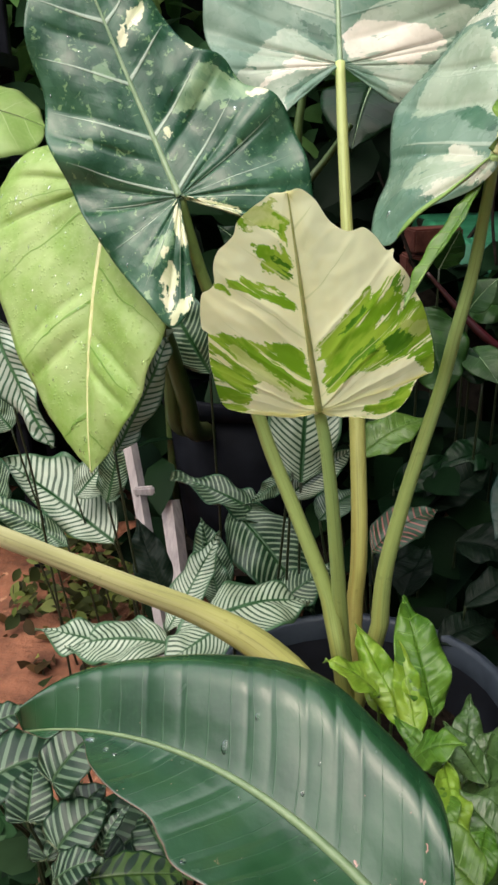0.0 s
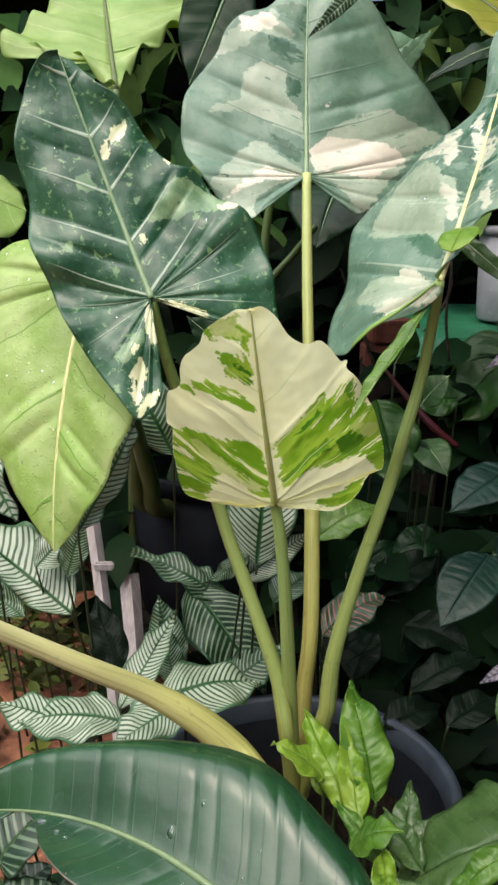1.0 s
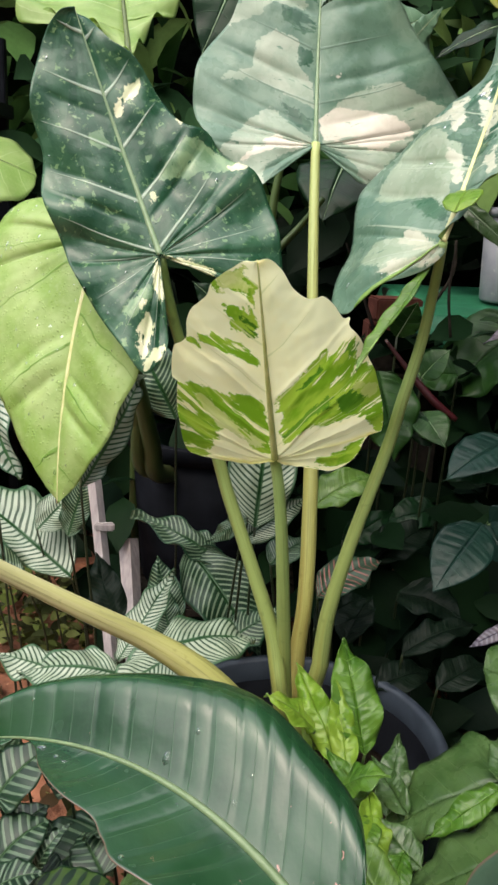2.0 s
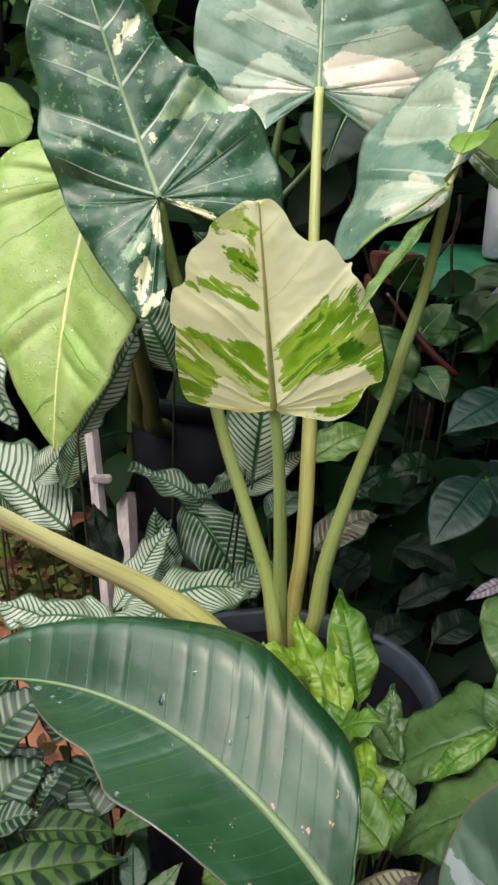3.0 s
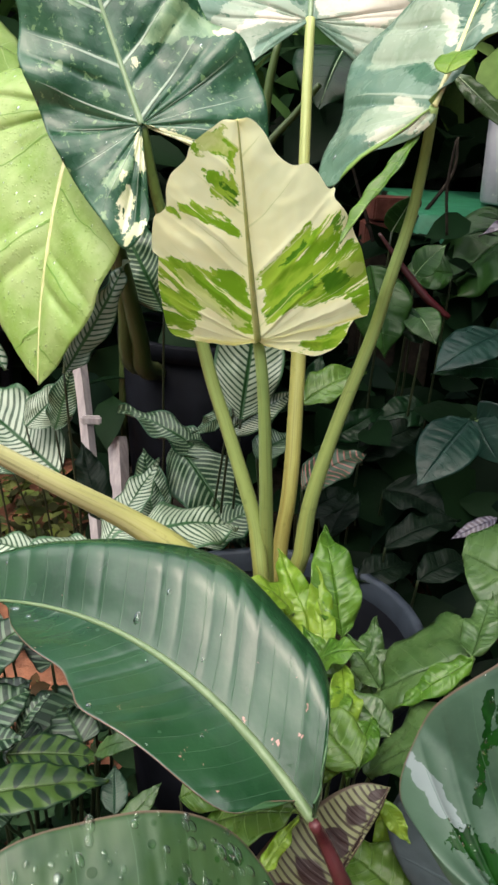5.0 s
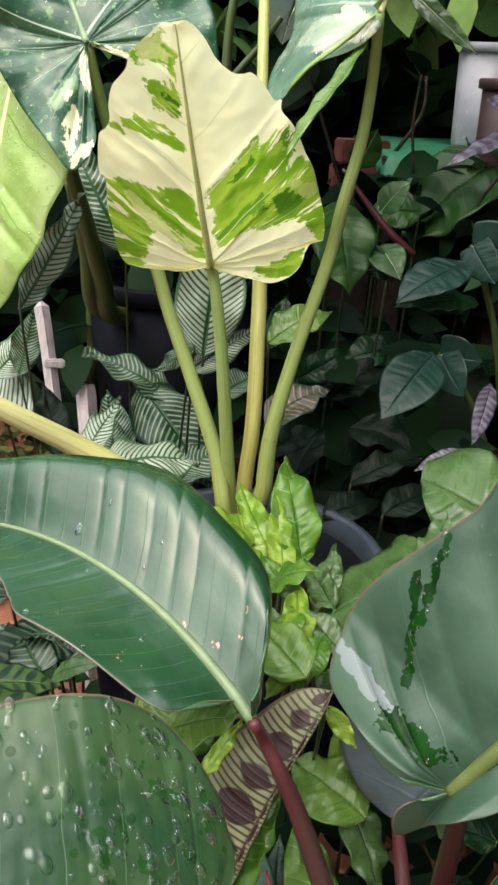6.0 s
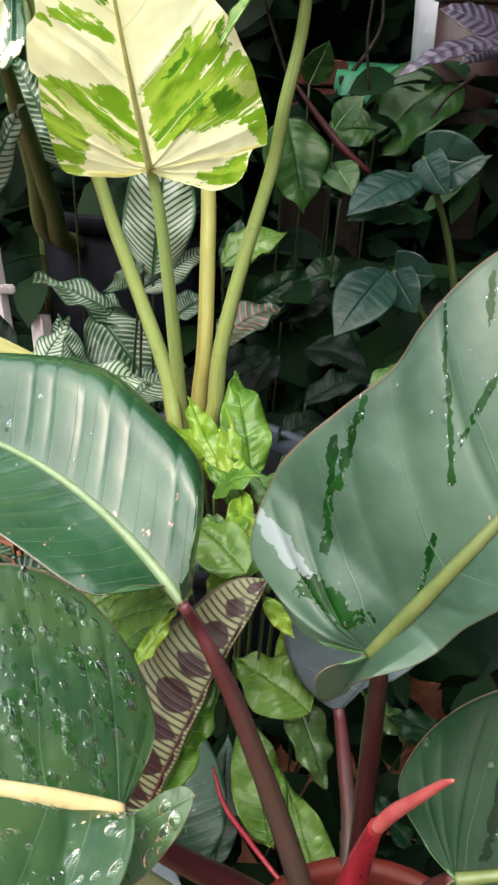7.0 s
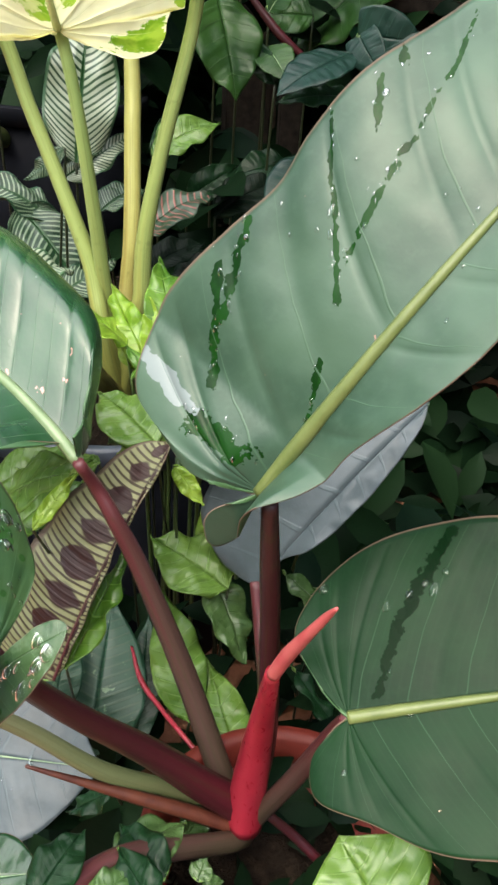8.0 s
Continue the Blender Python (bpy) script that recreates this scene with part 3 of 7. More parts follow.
def blade(shape, name, parent, mats, rib=None, nu=44, nv=8, sweep=0.5, bow=0.10, relief=0.010, veins=9, wave=0.012, waves=5, rough=0.012, rib_r=0.012, thick=0.0009, fine=0.004, curl=(0.0, 0.0), seed=0, label="", drops=0, drop_r=(0.001, 0.003), wet=5):
    """One leaf: outline from base to tip on each side, veins sweeping forward, pillows between them, a wavy margin, a midrib and drops."""
    B, T, Z = Vector(shape["b"]), Vector(shape["t"]), Vector(shape["n"])
    X = T - B
    L = X.length
    X.normalize()
    Z = (Z - X * Z.dot(X)).normalized()
    Y = Z.cross(X)
    axes = np.array([X, Y, Z]) * L
    arch, fold, bend = shape.get("arch", 0.0), shape.get("fold", 0.0), shape.get("bend", 0.0)
    lobe_l, lobe_r = shape.get("lobe_l", 0.0), shape.get("lobe_r", 0.0)
    w = shape.get("w", 0.3)
    oval = [(0.02, 0.16 * w), (0.10, 0.58 * w), (0.25, 0.92 * w), (0.42, w), (0.62, 0.86 * w), (0.80, 0.52 * w), (0.92, 0.19 * w)]
    if "blunt" in shape:
        oval = [(-0.04, 0.75 * w), (0.10, 0.95 * w), (0.35, w), (0.62, 0.84 * w), (0.82, 0.5 * w), (0.93, 0.2 * w)]
    left = shape.get("l", oval)
    right = shape.get("r", [(a, -b) for a, b in oval])

    def at(x, y, h=0.0):
        z = arch * 4 * x * (1 - x) + fold * (np.hypot(y, 0.03) - 0.03) + np.where(y > 0, lobe_l, lobe_r) * np.maximum(0, 0.12 - x) * np.minimum(1, np.abs(y) / 0.06) + h
        c = np.clip(x, 0, 1)
        return np.array(B) + np.stack([x, y + bend * 4 * c * (1 - c), z], -1) @ axes

    verts, faces, pu, pv, sd, flat, m1, m2 = [], [], [], [], [], [], [], []
    zoned = {key: [] for key in ("green", "deep", "pale", "white")} if "zones" in shape else {}
    for s, pts in ((1, left), (-1, right)):
        line = smooth_line([(0.0, 0.0), *pts, (1.0, 0.0)], nu + 1)
        root = np.maximum.accumulate(np.clip(line[:, 0] - sweep * np.abs(line[:, 1]), 0, 1))
        root[-1] = 1.0
        first = len(verts) * (nu + 1) * (nv + 1)
        k, v = np.meshgrid(np.linspace(0, 1, nu + 1), np.linspace(0, 1, nv + 1), indexing="ij")
        ox, oy, rt = line[:, :1], line[:, 1:], root[:, None]
        x = rt + (ox - rt) * v - bow * v * (1 - v) * np.abs(oy)
        y = oy * v
        pil = relief * np.abs(np.sin(math.pi * veins * (k + 0.35 / veins * np.sin(17 * k + seed) + 0.2 / veins * np.sin(41 * k + 2 * seed)))) ** 0.45 * np.minimum(1, 4 * v * (1 - v) + 0.15) * np.minimum(1, np.abs(oy) * 4)
        wav = wave * np.sin(2 * math.pi * (waves * k + 0.13 * seed + 0.12 * np.sin(9 * k + seed)) + 1.3 * s) * v ** 3
        rnd = rough * np.array([noise.noise(Vector((a * 5 + seed * 7.1, b * 5 + 3.3 * seed, 0.7 * s))) for a, b in zip(x.ravel(), y.ravel())]).reshape(x.shape) * np.minimum(1.0, v * 3)
        crimp = fine * np.array([noise.noise(Vector((a * 24 + seed, b * 24, 5.0 * s))) for a, b in zip(x.ravel(), y.ravel())]).reshape(x.shape) * np.minimum(1.0, v * 4)
        drop = curl[0 if s > 0 else 1] * (np.maximum(0, (v - 0.52) / 0.48) ** 2 - v)
        verts.append(at(x, y, pil + wav + rnd + crimp - drop).reshape(-1, 3))
        pu.append(k.ravel()), pv.append(v.ravel()), sd.append(np.full(k.size, float(s)))
        flat.append(np.stack([x * L + seed * 1.37, y * L, 0 * x], -1).reshape(-1, 3))
        m1.append(capsule(x, y, shape.get("marks", ())).ravel())
        m2.append(capsule(x, y, shape.get("glare_marks", ())).ravel())
        zones = shape.get("zones", {})
        for key, polys in zoned.items():
            polys.append(inside(x, y, [q for name_, z in zones.items() if name_.split("_")[0] == key for q in z]).ravel())
        a = (first + np.arange(nu)[:, None] * (nv + 1) + np.arange(nv)[None]).ravel()
        q = np.stack([a, a + nv + 1, a + nv + 2, a + 1], 1)
        faces.append(q if s > 0 else q[:, ::-1])
    verts, faces = np.concatenate(verts), np.concatenate(faces)
    me = bpy.data.meshes.new(name)
    me.from_pydata(verts.tolist(), [], faces.tolist())
    for key, vals in (("pu", pu), ("pv", pv), ("side", sd), ("m1", m1), ("m2", m2), *zoned.items()):
        me.attributes.new(key, "FLOAT", "POINT").data.foreach_set("value", np.concatenate(vals))
    me.attributes.new("lpos", "FLOAT_VECTOR", "POINT").data.foreach_set("vector", np.concatenate(flat).ravel())
    for m in mats:
        me.materials.append(m)
    me.polygons.foreach_set("use_smooth", [True] * len(me.polygons))
    me.update()
    ob = new(name, me)
    ob.parent = parent
    ob.matrix_parent_inverse = parent.matrix_world.inverted()
    if label:
        tagged(ob, label)
    if me.polygons[nv // 2 + nv * (nu // 2)].normal.dot(Z) < 0:
        me.flip_normals()
    if thick:
        sol = ob.modifiers.new("thickness", "SOLIDIFY")
        sol.thickness, sol.offset = thick, -1
        sol.material_offset = len(mats) - 1
    if rib is not None:
        n = 14
        line = at(np.linspace(0, 1, n + 1), np.zeros(n + 1), 0.001)
        part("midrib", tube([(*p, rib_r * L * (1 - 0.85 * i / n)) for i, p in enumerate(line)], 8), rib, ob)
    if drops:
        rnd = random.Random(seed + 5)
        spots, spread = [], np.cumsum(np.array([q.area for q in me.polygons]) * np.where(np.concatenate(m1)[faces].max(1) > -0.2, wet, 1))
        for _ in range(drops):
            poly = me.polygons[np.searchsorted(spread, rnd.random() * spread[-1])]
            nrm = poly.normal.copy()
            down = Vector((0, 0, -1)) - nrm * nrm.dot(Vector((0, 0, -1)))
            down = down.normalized() if down.length > 1e-3 else X
            r = rnd.uniform(*drop_r) * rnd.choice((0.5, 0.7, 0.8, 1, 1, 1.3))
            spots.append((poly.center.copy(), nrm, down, r, rnd.uniform(1.0, 2.0)))
        d = new("water_film", drop_mesh(spots))
        d.parent = ob
        d.matrix_parent_inverse = ob.matrix_world.inverted()
        tagged(d, "clear water drops", kind="stuff")
    return ob


def stalk(pts, name, parent, mat, label="", sides=20, ribs=0.035, more=()):
    return part(name, tube([*pts, *more], sides, 1.0, ribs), mat, parent, label)


def leaf_stalk(base, parent, mat, r=0.002, ground=0.0, back=0.04):
    """A thin stalk that bends from a leaf's base down towards its plant's foot."""
    b, foot = Vector(base), parent.matrix_world.translation
    lean = 0.25 + 0.3 * abs(math.sin(b.x * 91 + b.y * 57))
    end = Vector((b.x + (foot.x - b.x) * lean * 0.5, b.y + back + max(0.0, foot.y - b.y) * lean, ground))
    mid = b.lerp(end, 0.45) + Vector((0.008 * math.sin(b.x * 133), 0.03, 0.03 * (b.z - ground)))
    return part("stalk", tube([(*b, r), (*b.lerp(mid, 0.5), r * 1.1), (*mid, r * 1.2), (*end, r * 1.5)], 6), mat, parent)


def lathe(profile, sides=40, wob=0.0):
    """A turned shell from rows of radius and height, outside first, then inside."""
    bm = bmesh.new()
    rings = []
    for r, z in profile:
        rings.append([bm.verts.new((math.cos(2 * math.pi * k / sides) * r * (1 + wob * math.sin(3 * 2 * math.pi * k / sides)), math.sin(2 * math.pi * k / sides) * r, z)) for k in range(sides)])
    for a, b in zip(rings, rings[1:]):
        for k in range(sides):
            bm.faces.new((a[k], a[(k + 1) % sides], b[(k + 1) % sides], b[k]))
    bm.normal_update()
    return bm


def flowerpot(name, at, r, h, taper, body, rimmat, label, soil=True, wall=0.006, rim_h=0.035):
    x, y, z = at
    p = thing(name, (x, y, z), label, "flower pot", "flower pots of the nursery")
    here = Matrix.Translation((x, y, z))
    b = lathe([(0.001, 0.0), (r * taper, 0.0), (r * taper + 0.004, 0.006), (r - 0.008, h - rim_h), (r - 0.012, h - rim_h), (r - 0.012 - wall, h - rim_h), (r * taper - wall, 0.01), (0.001, 0.01)])
    b.transform(here)
    part("pot_body", b, body, p)
    q = lathe([(r - 0.008, h - rim_h), (r, h - rim_h + 0.002), (r + 0.001, h - 0.004), (r - 0.002, h), (r - 0.012, h), (r - 0.016, h - 0.004), (r - 0.018, h - rim_h - 0.002)])
    q.transform(here)
    part("rim", q, rimmat, p)
    if soil:
        s = bmesh.new()
        bmesh.ops.create_grid(s, x_segments=24, y_segments=24, size=1.0)
        for v in s.verts:
            d = v.co.to_2d()
            f = max(abs(d.x), abs(d.y)) / (d.length + 1e-6)
            rr = (r - 0.022)
            v.co = Vector((v.co.x * f * rr, v.co.y * f * rr, h * 0.74 + 0.012 * noise.noise(Vector((v.co.x * 4, v.co.y * 4, 1)))))
        s.transform(here)
        part("soil", s, M_SOIL, p)
    return p


# ---- ground and backdrop ----
def ground_height(x, y):
    return 0.012 * noise.noise(Vector((x * 3, y * 3, 0))) + 0.006 * noise.noise(Vector((x * 11, y * 11, 4)))


bm = bmesh.new()
bmesh.ops.create_grid(bm, x_segments=120, y_segments=120, size=1.0)
for v in bm.verts:
    x, y = v.co.x, v.co.y
    x, y = math.copysign(abs(x) ** 4 * 120 + abs(x) * 2.5, x), math.copysign(abs(y) ** 4 * 120 + abs(y) * 2.5, y) + 1.0
    v.co = (x, y, ground_height(x, y) if abs(x) < 5 and abs(y) < 6 else 0)
tagged(part("ground", bm, M_EARTH), "bare cracked red laterite earth with dark crumbs", "ground", kind="structure")

# Dark sheet added as a backdrop, so the depth behind stays dark.
bm = bmesh.new()
bmesh.ops.create_grid(bm, x_segments=60, y_segments=24, size=1.0)
for v in bm.verts:
    v.co = (v.co.x * 4.0, 3.3 + 0.05 * math.sin(v.co.x * 22) + 0.02 * math.sin(v.co.y * 9), (v.co.y + 1) * 0.95)
back_net = part("added_net_wall", bm, M_DARKWALL)
sl = back_net.modifiers.new("thickness", "SOLIDIFY")
sl.thickness = 0.01
tagged(back_net, "dark shade netting hung behind the plants", "netting", kind="structure")


# Unseen net walls, added to block low sky and darken the sides.
for y, x, w, turn, tall in ((-4.2, 0.0, 4.0, 0, 1.0), (0.6, -3.6, 4.2, 90, 1.0), (1.6, 1.4, 1.9, 90, 2.0)):
    bm = bmesh.new()
    bmesh.ops.create_grid(bm, x_segments=40, y_segments=20, size=1.0)
    for v in bm.verts:
        v.co = (v.co.x * w, 0.05 * math.sin(v.co.x * 20), (v.co.y + 1) * 0.5 * tall)
    bm.transform(pose(x, y, 0, 0, 0, turn))
    side = part("added_net_wall", bm, M_DARKWALL)
    side.modifiers.new("thickness", "SOLIDIFY").thickness = 0.01
    tagged(side, "dark shade netting closing the nursery bay", "netting", kind="structure")


# Added roof out of view; it blocks sky light over the rear plants.
bm = bmesh.new()
bmesh.ops.create_grid(bm, x_segments=40, y_segments=24, size=1.0)
for v in bm.verts:
    v.co = (v.co.x * 3.6, 2.95 + v.co.y * 0.50, 1.95 + 0.03 * math.sin(v.co.x * 12) * math.cos(v.co.y * 5))
roof = part("unseen_net_roof", bm, M_DARKWALL)
roof.modifiers.new("thickness", "SOLIDIFY").thickness = 0.01
tagged(roof, "dark shade netting stretched over the rear plants", "netting", kind="structure")
# Second unseen roof, added to darken the right side by the bench.
bm = bmesh.new()
bmesh.ops.create_grid(bm, x_segments=30, y_segments=12, size=1.0)
for v in bm.verts:
    v.co = (0.93 + v.co.x * 0.47, 1.35 + v.co.y * 0.85, 1.90 + 0.03 * math.sin(v.co.x * 9) * math.cos(v.co.y * 4))
roof = part("unseen_net_roof", bm, M_DARKWALL)
roof.modifiers.new("thickness", "SOLIDIFY").thickness = 0.01
tagged(roof, "dark shade netting over the bench", "netting", kind="structure")


def clump(name, count, box, size, mat, label, seed, lift=0.5, category="foliage"):
    """Loose leaves of one bush, all in one mesh: each a folded, pointed blade of ten corners."""
    rnd = random.Random(seed)
    verts, faces = [], []
    (x0, x1), (y0, y1), (z0, z1) = box
    for _ in range(count):
        c = Vector((rnd.uniform(x0, x1), rnd.uniform(y0, y1), rnd.uniform(z0, z1)))
        a, tilt = rnd.uniform(0, 2 * math.pi), rnd.uniform(-0.9, 0.6)
        X = Vector((math.cos(a) * math.cos(tilt), math.sin(a) * math.cos(tilt), math.sin(tilt)))
        Z = (Vector((rnd.uniform(-0.6, 0.6), rnd.uniform(-1, 0.1), rnd.uniform(0.2, 1.0))))
        Z = (Z - X * Z.dot(X)).normalized()
        Y = Z.cross(X)
        s = rnd.uniform(*size)
        w = s * rnd.uniform(0.16, 0.32)
        k = len(verts)
        for q, ww in ((0.0, 0.0), (0.25, 0.8), (0.5, 1.0), (0.75, 0.7), (1.0, 0.0)):
            z = -0.25 * s * q * q
            verts += [c + X * (q * s) + Y * (w * ww) + Z * (z + 0.25 * w * ww), c + X * (q * s) + Z * z, c + X * (q * s) - Y * (w * ww) + Z * (z + 0.25 * w * ww)]
        for i in range(4):
            o = k + 3 * i
            faces += [(o, o + 3, o + 4, o + 1), (o + 1, o + 4, o + 5, o + 2)]
    me = bpy.data.meshes.new(name)
    me.from_pydata(verts, [], faces)
    me.materials.append(mat)
    me.polygons.foreach_set("use_smooth", [True] * len(me.polygons))
    return tagged(new(name, me), label, category, kind="stuff")


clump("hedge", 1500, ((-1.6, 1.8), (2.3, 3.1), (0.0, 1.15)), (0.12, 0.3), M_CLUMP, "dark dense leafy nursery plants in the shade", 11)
clump("hedge", 500, ((-1.6, 1.8), (2.4, 3.1), (1.1, 1.7)), (0.1, 0.26), M_CLUMPL, "lighter leafy bushes behind the pots", 12)
clump("hedge", 300, ((0.2, 1.3), (2.0, 2.3), (1.25, 1.88)), (0.08, 0.2), M_CLUMPL, "lit green leaves hanging behind the plants", 20)
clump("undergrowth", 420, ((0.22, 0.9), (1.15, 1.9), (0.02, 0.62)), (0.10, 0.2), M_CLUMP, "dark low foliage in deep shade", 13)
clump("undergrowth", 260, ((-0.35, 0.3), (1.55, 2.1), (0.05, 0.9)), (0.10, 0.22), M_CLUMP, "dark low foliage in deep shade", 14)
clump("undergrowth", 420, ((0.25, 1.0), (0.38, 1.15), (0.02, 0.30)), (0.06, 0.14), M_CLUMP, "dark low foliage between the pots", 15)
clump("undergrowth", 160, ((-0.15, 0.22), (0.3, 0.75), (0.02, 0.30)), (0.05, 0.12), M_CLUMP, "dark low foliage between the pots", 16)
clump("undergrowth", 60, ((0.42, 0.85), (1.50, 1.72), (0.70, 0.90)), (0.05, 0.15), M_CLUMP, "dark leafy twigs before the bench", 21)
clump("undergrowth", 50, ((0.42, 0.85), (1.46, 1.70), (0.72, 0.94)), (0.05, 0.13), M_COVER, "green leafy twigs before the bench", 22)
# Leaves added over bright ground; their dark colour stands for shade.
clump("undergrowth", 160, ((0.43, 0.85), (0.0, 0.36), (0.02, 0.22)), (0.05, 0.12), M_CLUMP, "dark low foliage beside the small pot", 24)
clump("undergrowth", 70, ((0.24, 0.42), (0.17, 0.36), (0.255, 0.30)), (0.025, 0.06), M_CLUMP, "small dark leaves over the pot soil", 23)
clump("leaf_litter", 420, ((-0.75, 0.2), (0.5, 2.2), (0.012, 0.035)), (0.02, 0.07), M_LITTER, "dry brown and yellow fallen leaves on red earth", 17)
clump("leaf_heap", 260, ((-0.66, -0.34), (1.72, 2.12), (0.02, 0.10)), (0.025, 0.06), M_HEAP, "heap of yellow-green fallen leaves on the earth", 19)
clump("ground_cover", 330, ((-0.45, -0.02), (0.45, 0.98), (0.03, 0.20)), (0.05, 0.11), M_COVER, "dark green low leaves covering the ground", 18)

# ---- variegated alocasia in the black pot ----
POT = (0.128, 0.897, 0.0)
flowerpot("flower_pot", POT, 0.215, 0.427, 0.78, M_BLACKPOT, M_RIM, "large black plastic flower pot with a grey-blue rim")
alo = thing("alocasia_plant", (0.128, 0.965, 0.34), "tall variegated alocasia with cream, lime and dark green leaves", "plant")
FOOT = (0.128, 0.965, 0.34, 0.014)
blade(dict(b=(0.0819, 0.8537, 0.8407), t=(0.0513, 0.704, 1.0806), n=(0.0413, -0.8501, -0.525), l=[(-0.023, 0.015), (-0.023, 0.073), (-0.065, 0.182), (-0.066, 0.238), (-0.135, 0.313), (-0.144, 0.377), (-0.011, 0.406), (0.205, 0.391), (0.344, 0.37), (0.357, 0.386), (0.44, 0.378), (0.531, 0.351), (0.602, 0.297), (0.67, 0.286), (0.759, 0.25), (0.825, 0.193), (0.876, 0.168), (0.941, 0.1), (0.997, 0.045)], r=[(-0.039, -0.036), (-0.12, -0.122), (-0.204, -0.176), (-0.244, -0.257), (-0.27, -0.334), (-0.223, -0.377), (-0.149, -0.393), (-0.082, -0.427), (-0.103, -0.468), (0.013, -0.474), (0.223, -0.44), (0.382, -0.399), (0.475, -0.368), (0.584, -0.317), (0.638, -0.317), (0.641, -0.292), (0.701, -0.26), (0.757, -0.22), (0.769, -0.191), (0.798, -0.152), (0.865, -0.107), (0.934, -0.077), (0.992, -0.035)], fold=-0.5125, zones={'green_l': [[(0.97, 0.05), (0.94, 0.04), (0.88, 0.01), (0.79, 0.02), (0.81, 0.04), (0.86, 0.08), (0.86, 0.13), (0.84, 0.15), (0.87, 0.17), (0.92, 0.14)], [(0.8, 0.14), (0.79, 0.07), (0.76, 0.02), (0.67, 0.02), (0.68, 0.05), (0.7, 0.11), (0.73, 0.13)], [(0.59, 0.29), (0.63, 0.22), (0.66, 0.19), (0.66, 0.14), (0.66, 0.08), (0.6, 0.04), (0.56, 0.03), (0.56, 0.07), (0.58, 0.14), (0.59, 0.19)]], 'green_m': [[(0.35, 0.37), (0.36, 0.31), (0.35, 0.26), (0.36, 0.18), (0.38, 0.1), (0.38, 0.02), (0.21, 0.01), (0.03, 0.01), (0.04, 0.07), (0.11, 0.13), (0.13, 0.2), (0.03, 0.25), (-0.16, 0.32), (-0.19, 0.41), (-0.03, 0.43)]], 'green_r': [[(0.39, -0.03), (0.42, -0.1), (0.5, -0.19), (0.53, -0.22), (0.49, -0.23), (0.52, -0.3), (0.48, -0.35), (0.41, -0.35), (0.35, -0.32), (0.39, -0.39), (0.25, -0.46), (-0.0, -0.49), (-0.1, -0.46), (0.08, -0.35), (0.09, -0.23), (0.1, -0.16), (0.09, -0.04), (0.24, -0.03)], [(-0.12, -0.14), (-0.1, -0.23), (-0.1, -0.33), (-0.11, -0.39), (-0.23, -0.38), (-0.28, -0.34), (-0.21, -0.23)]], 'deep': [[(0.23, -0.27), (0.25, -0.32), (0.18, -0.38), (0.11, -0.34), (0.14, -0.28)], [(0.75, 0.08), (0.74, 0.03), (0.68, 0.02), (0.69, 0.05)], [(0.46, -0.19), (0.5, -0.21), (0.43, -0.22), (0.37, -0.14), (0.38, -0.1)], [(0.5, -0.32), (0.47, -0.36), (0.42, -0.33), (0.43, -0.31)], [(0.13, -0.04), (0.23, -0.16), (0.29, -0.27), (0.19, -0.23), (0.13, -0.11)]], 'pale': [[(0.92, 0.14), (0.97, 0.05), (0.94, 0.04), (0.89, 0.02), (0.87, 0.08), (0.85, 0.15)], [(0.3, 0.32), (0.31, 0.26), (0.18, 0.15), (0.1, 0.03), (0.07, 0.07), (0.13, 0.22)], [(0.34, -0.29), (0.19, -0.44), (0.08, -0.44), (0.25, -0.34)]]}, arch=0.0272), "leaf", alo, [M_CREAM], thick=0, rib=M_RIBC, nu=190, nv=36, sweep=0.80, bow=0.02, veins=9, wave=0.016, waves=7, seed=1, relief=0.015, rough=0.03, fine=0.005, rib_r=0.016, label="young cream leaf splashed with lime green")
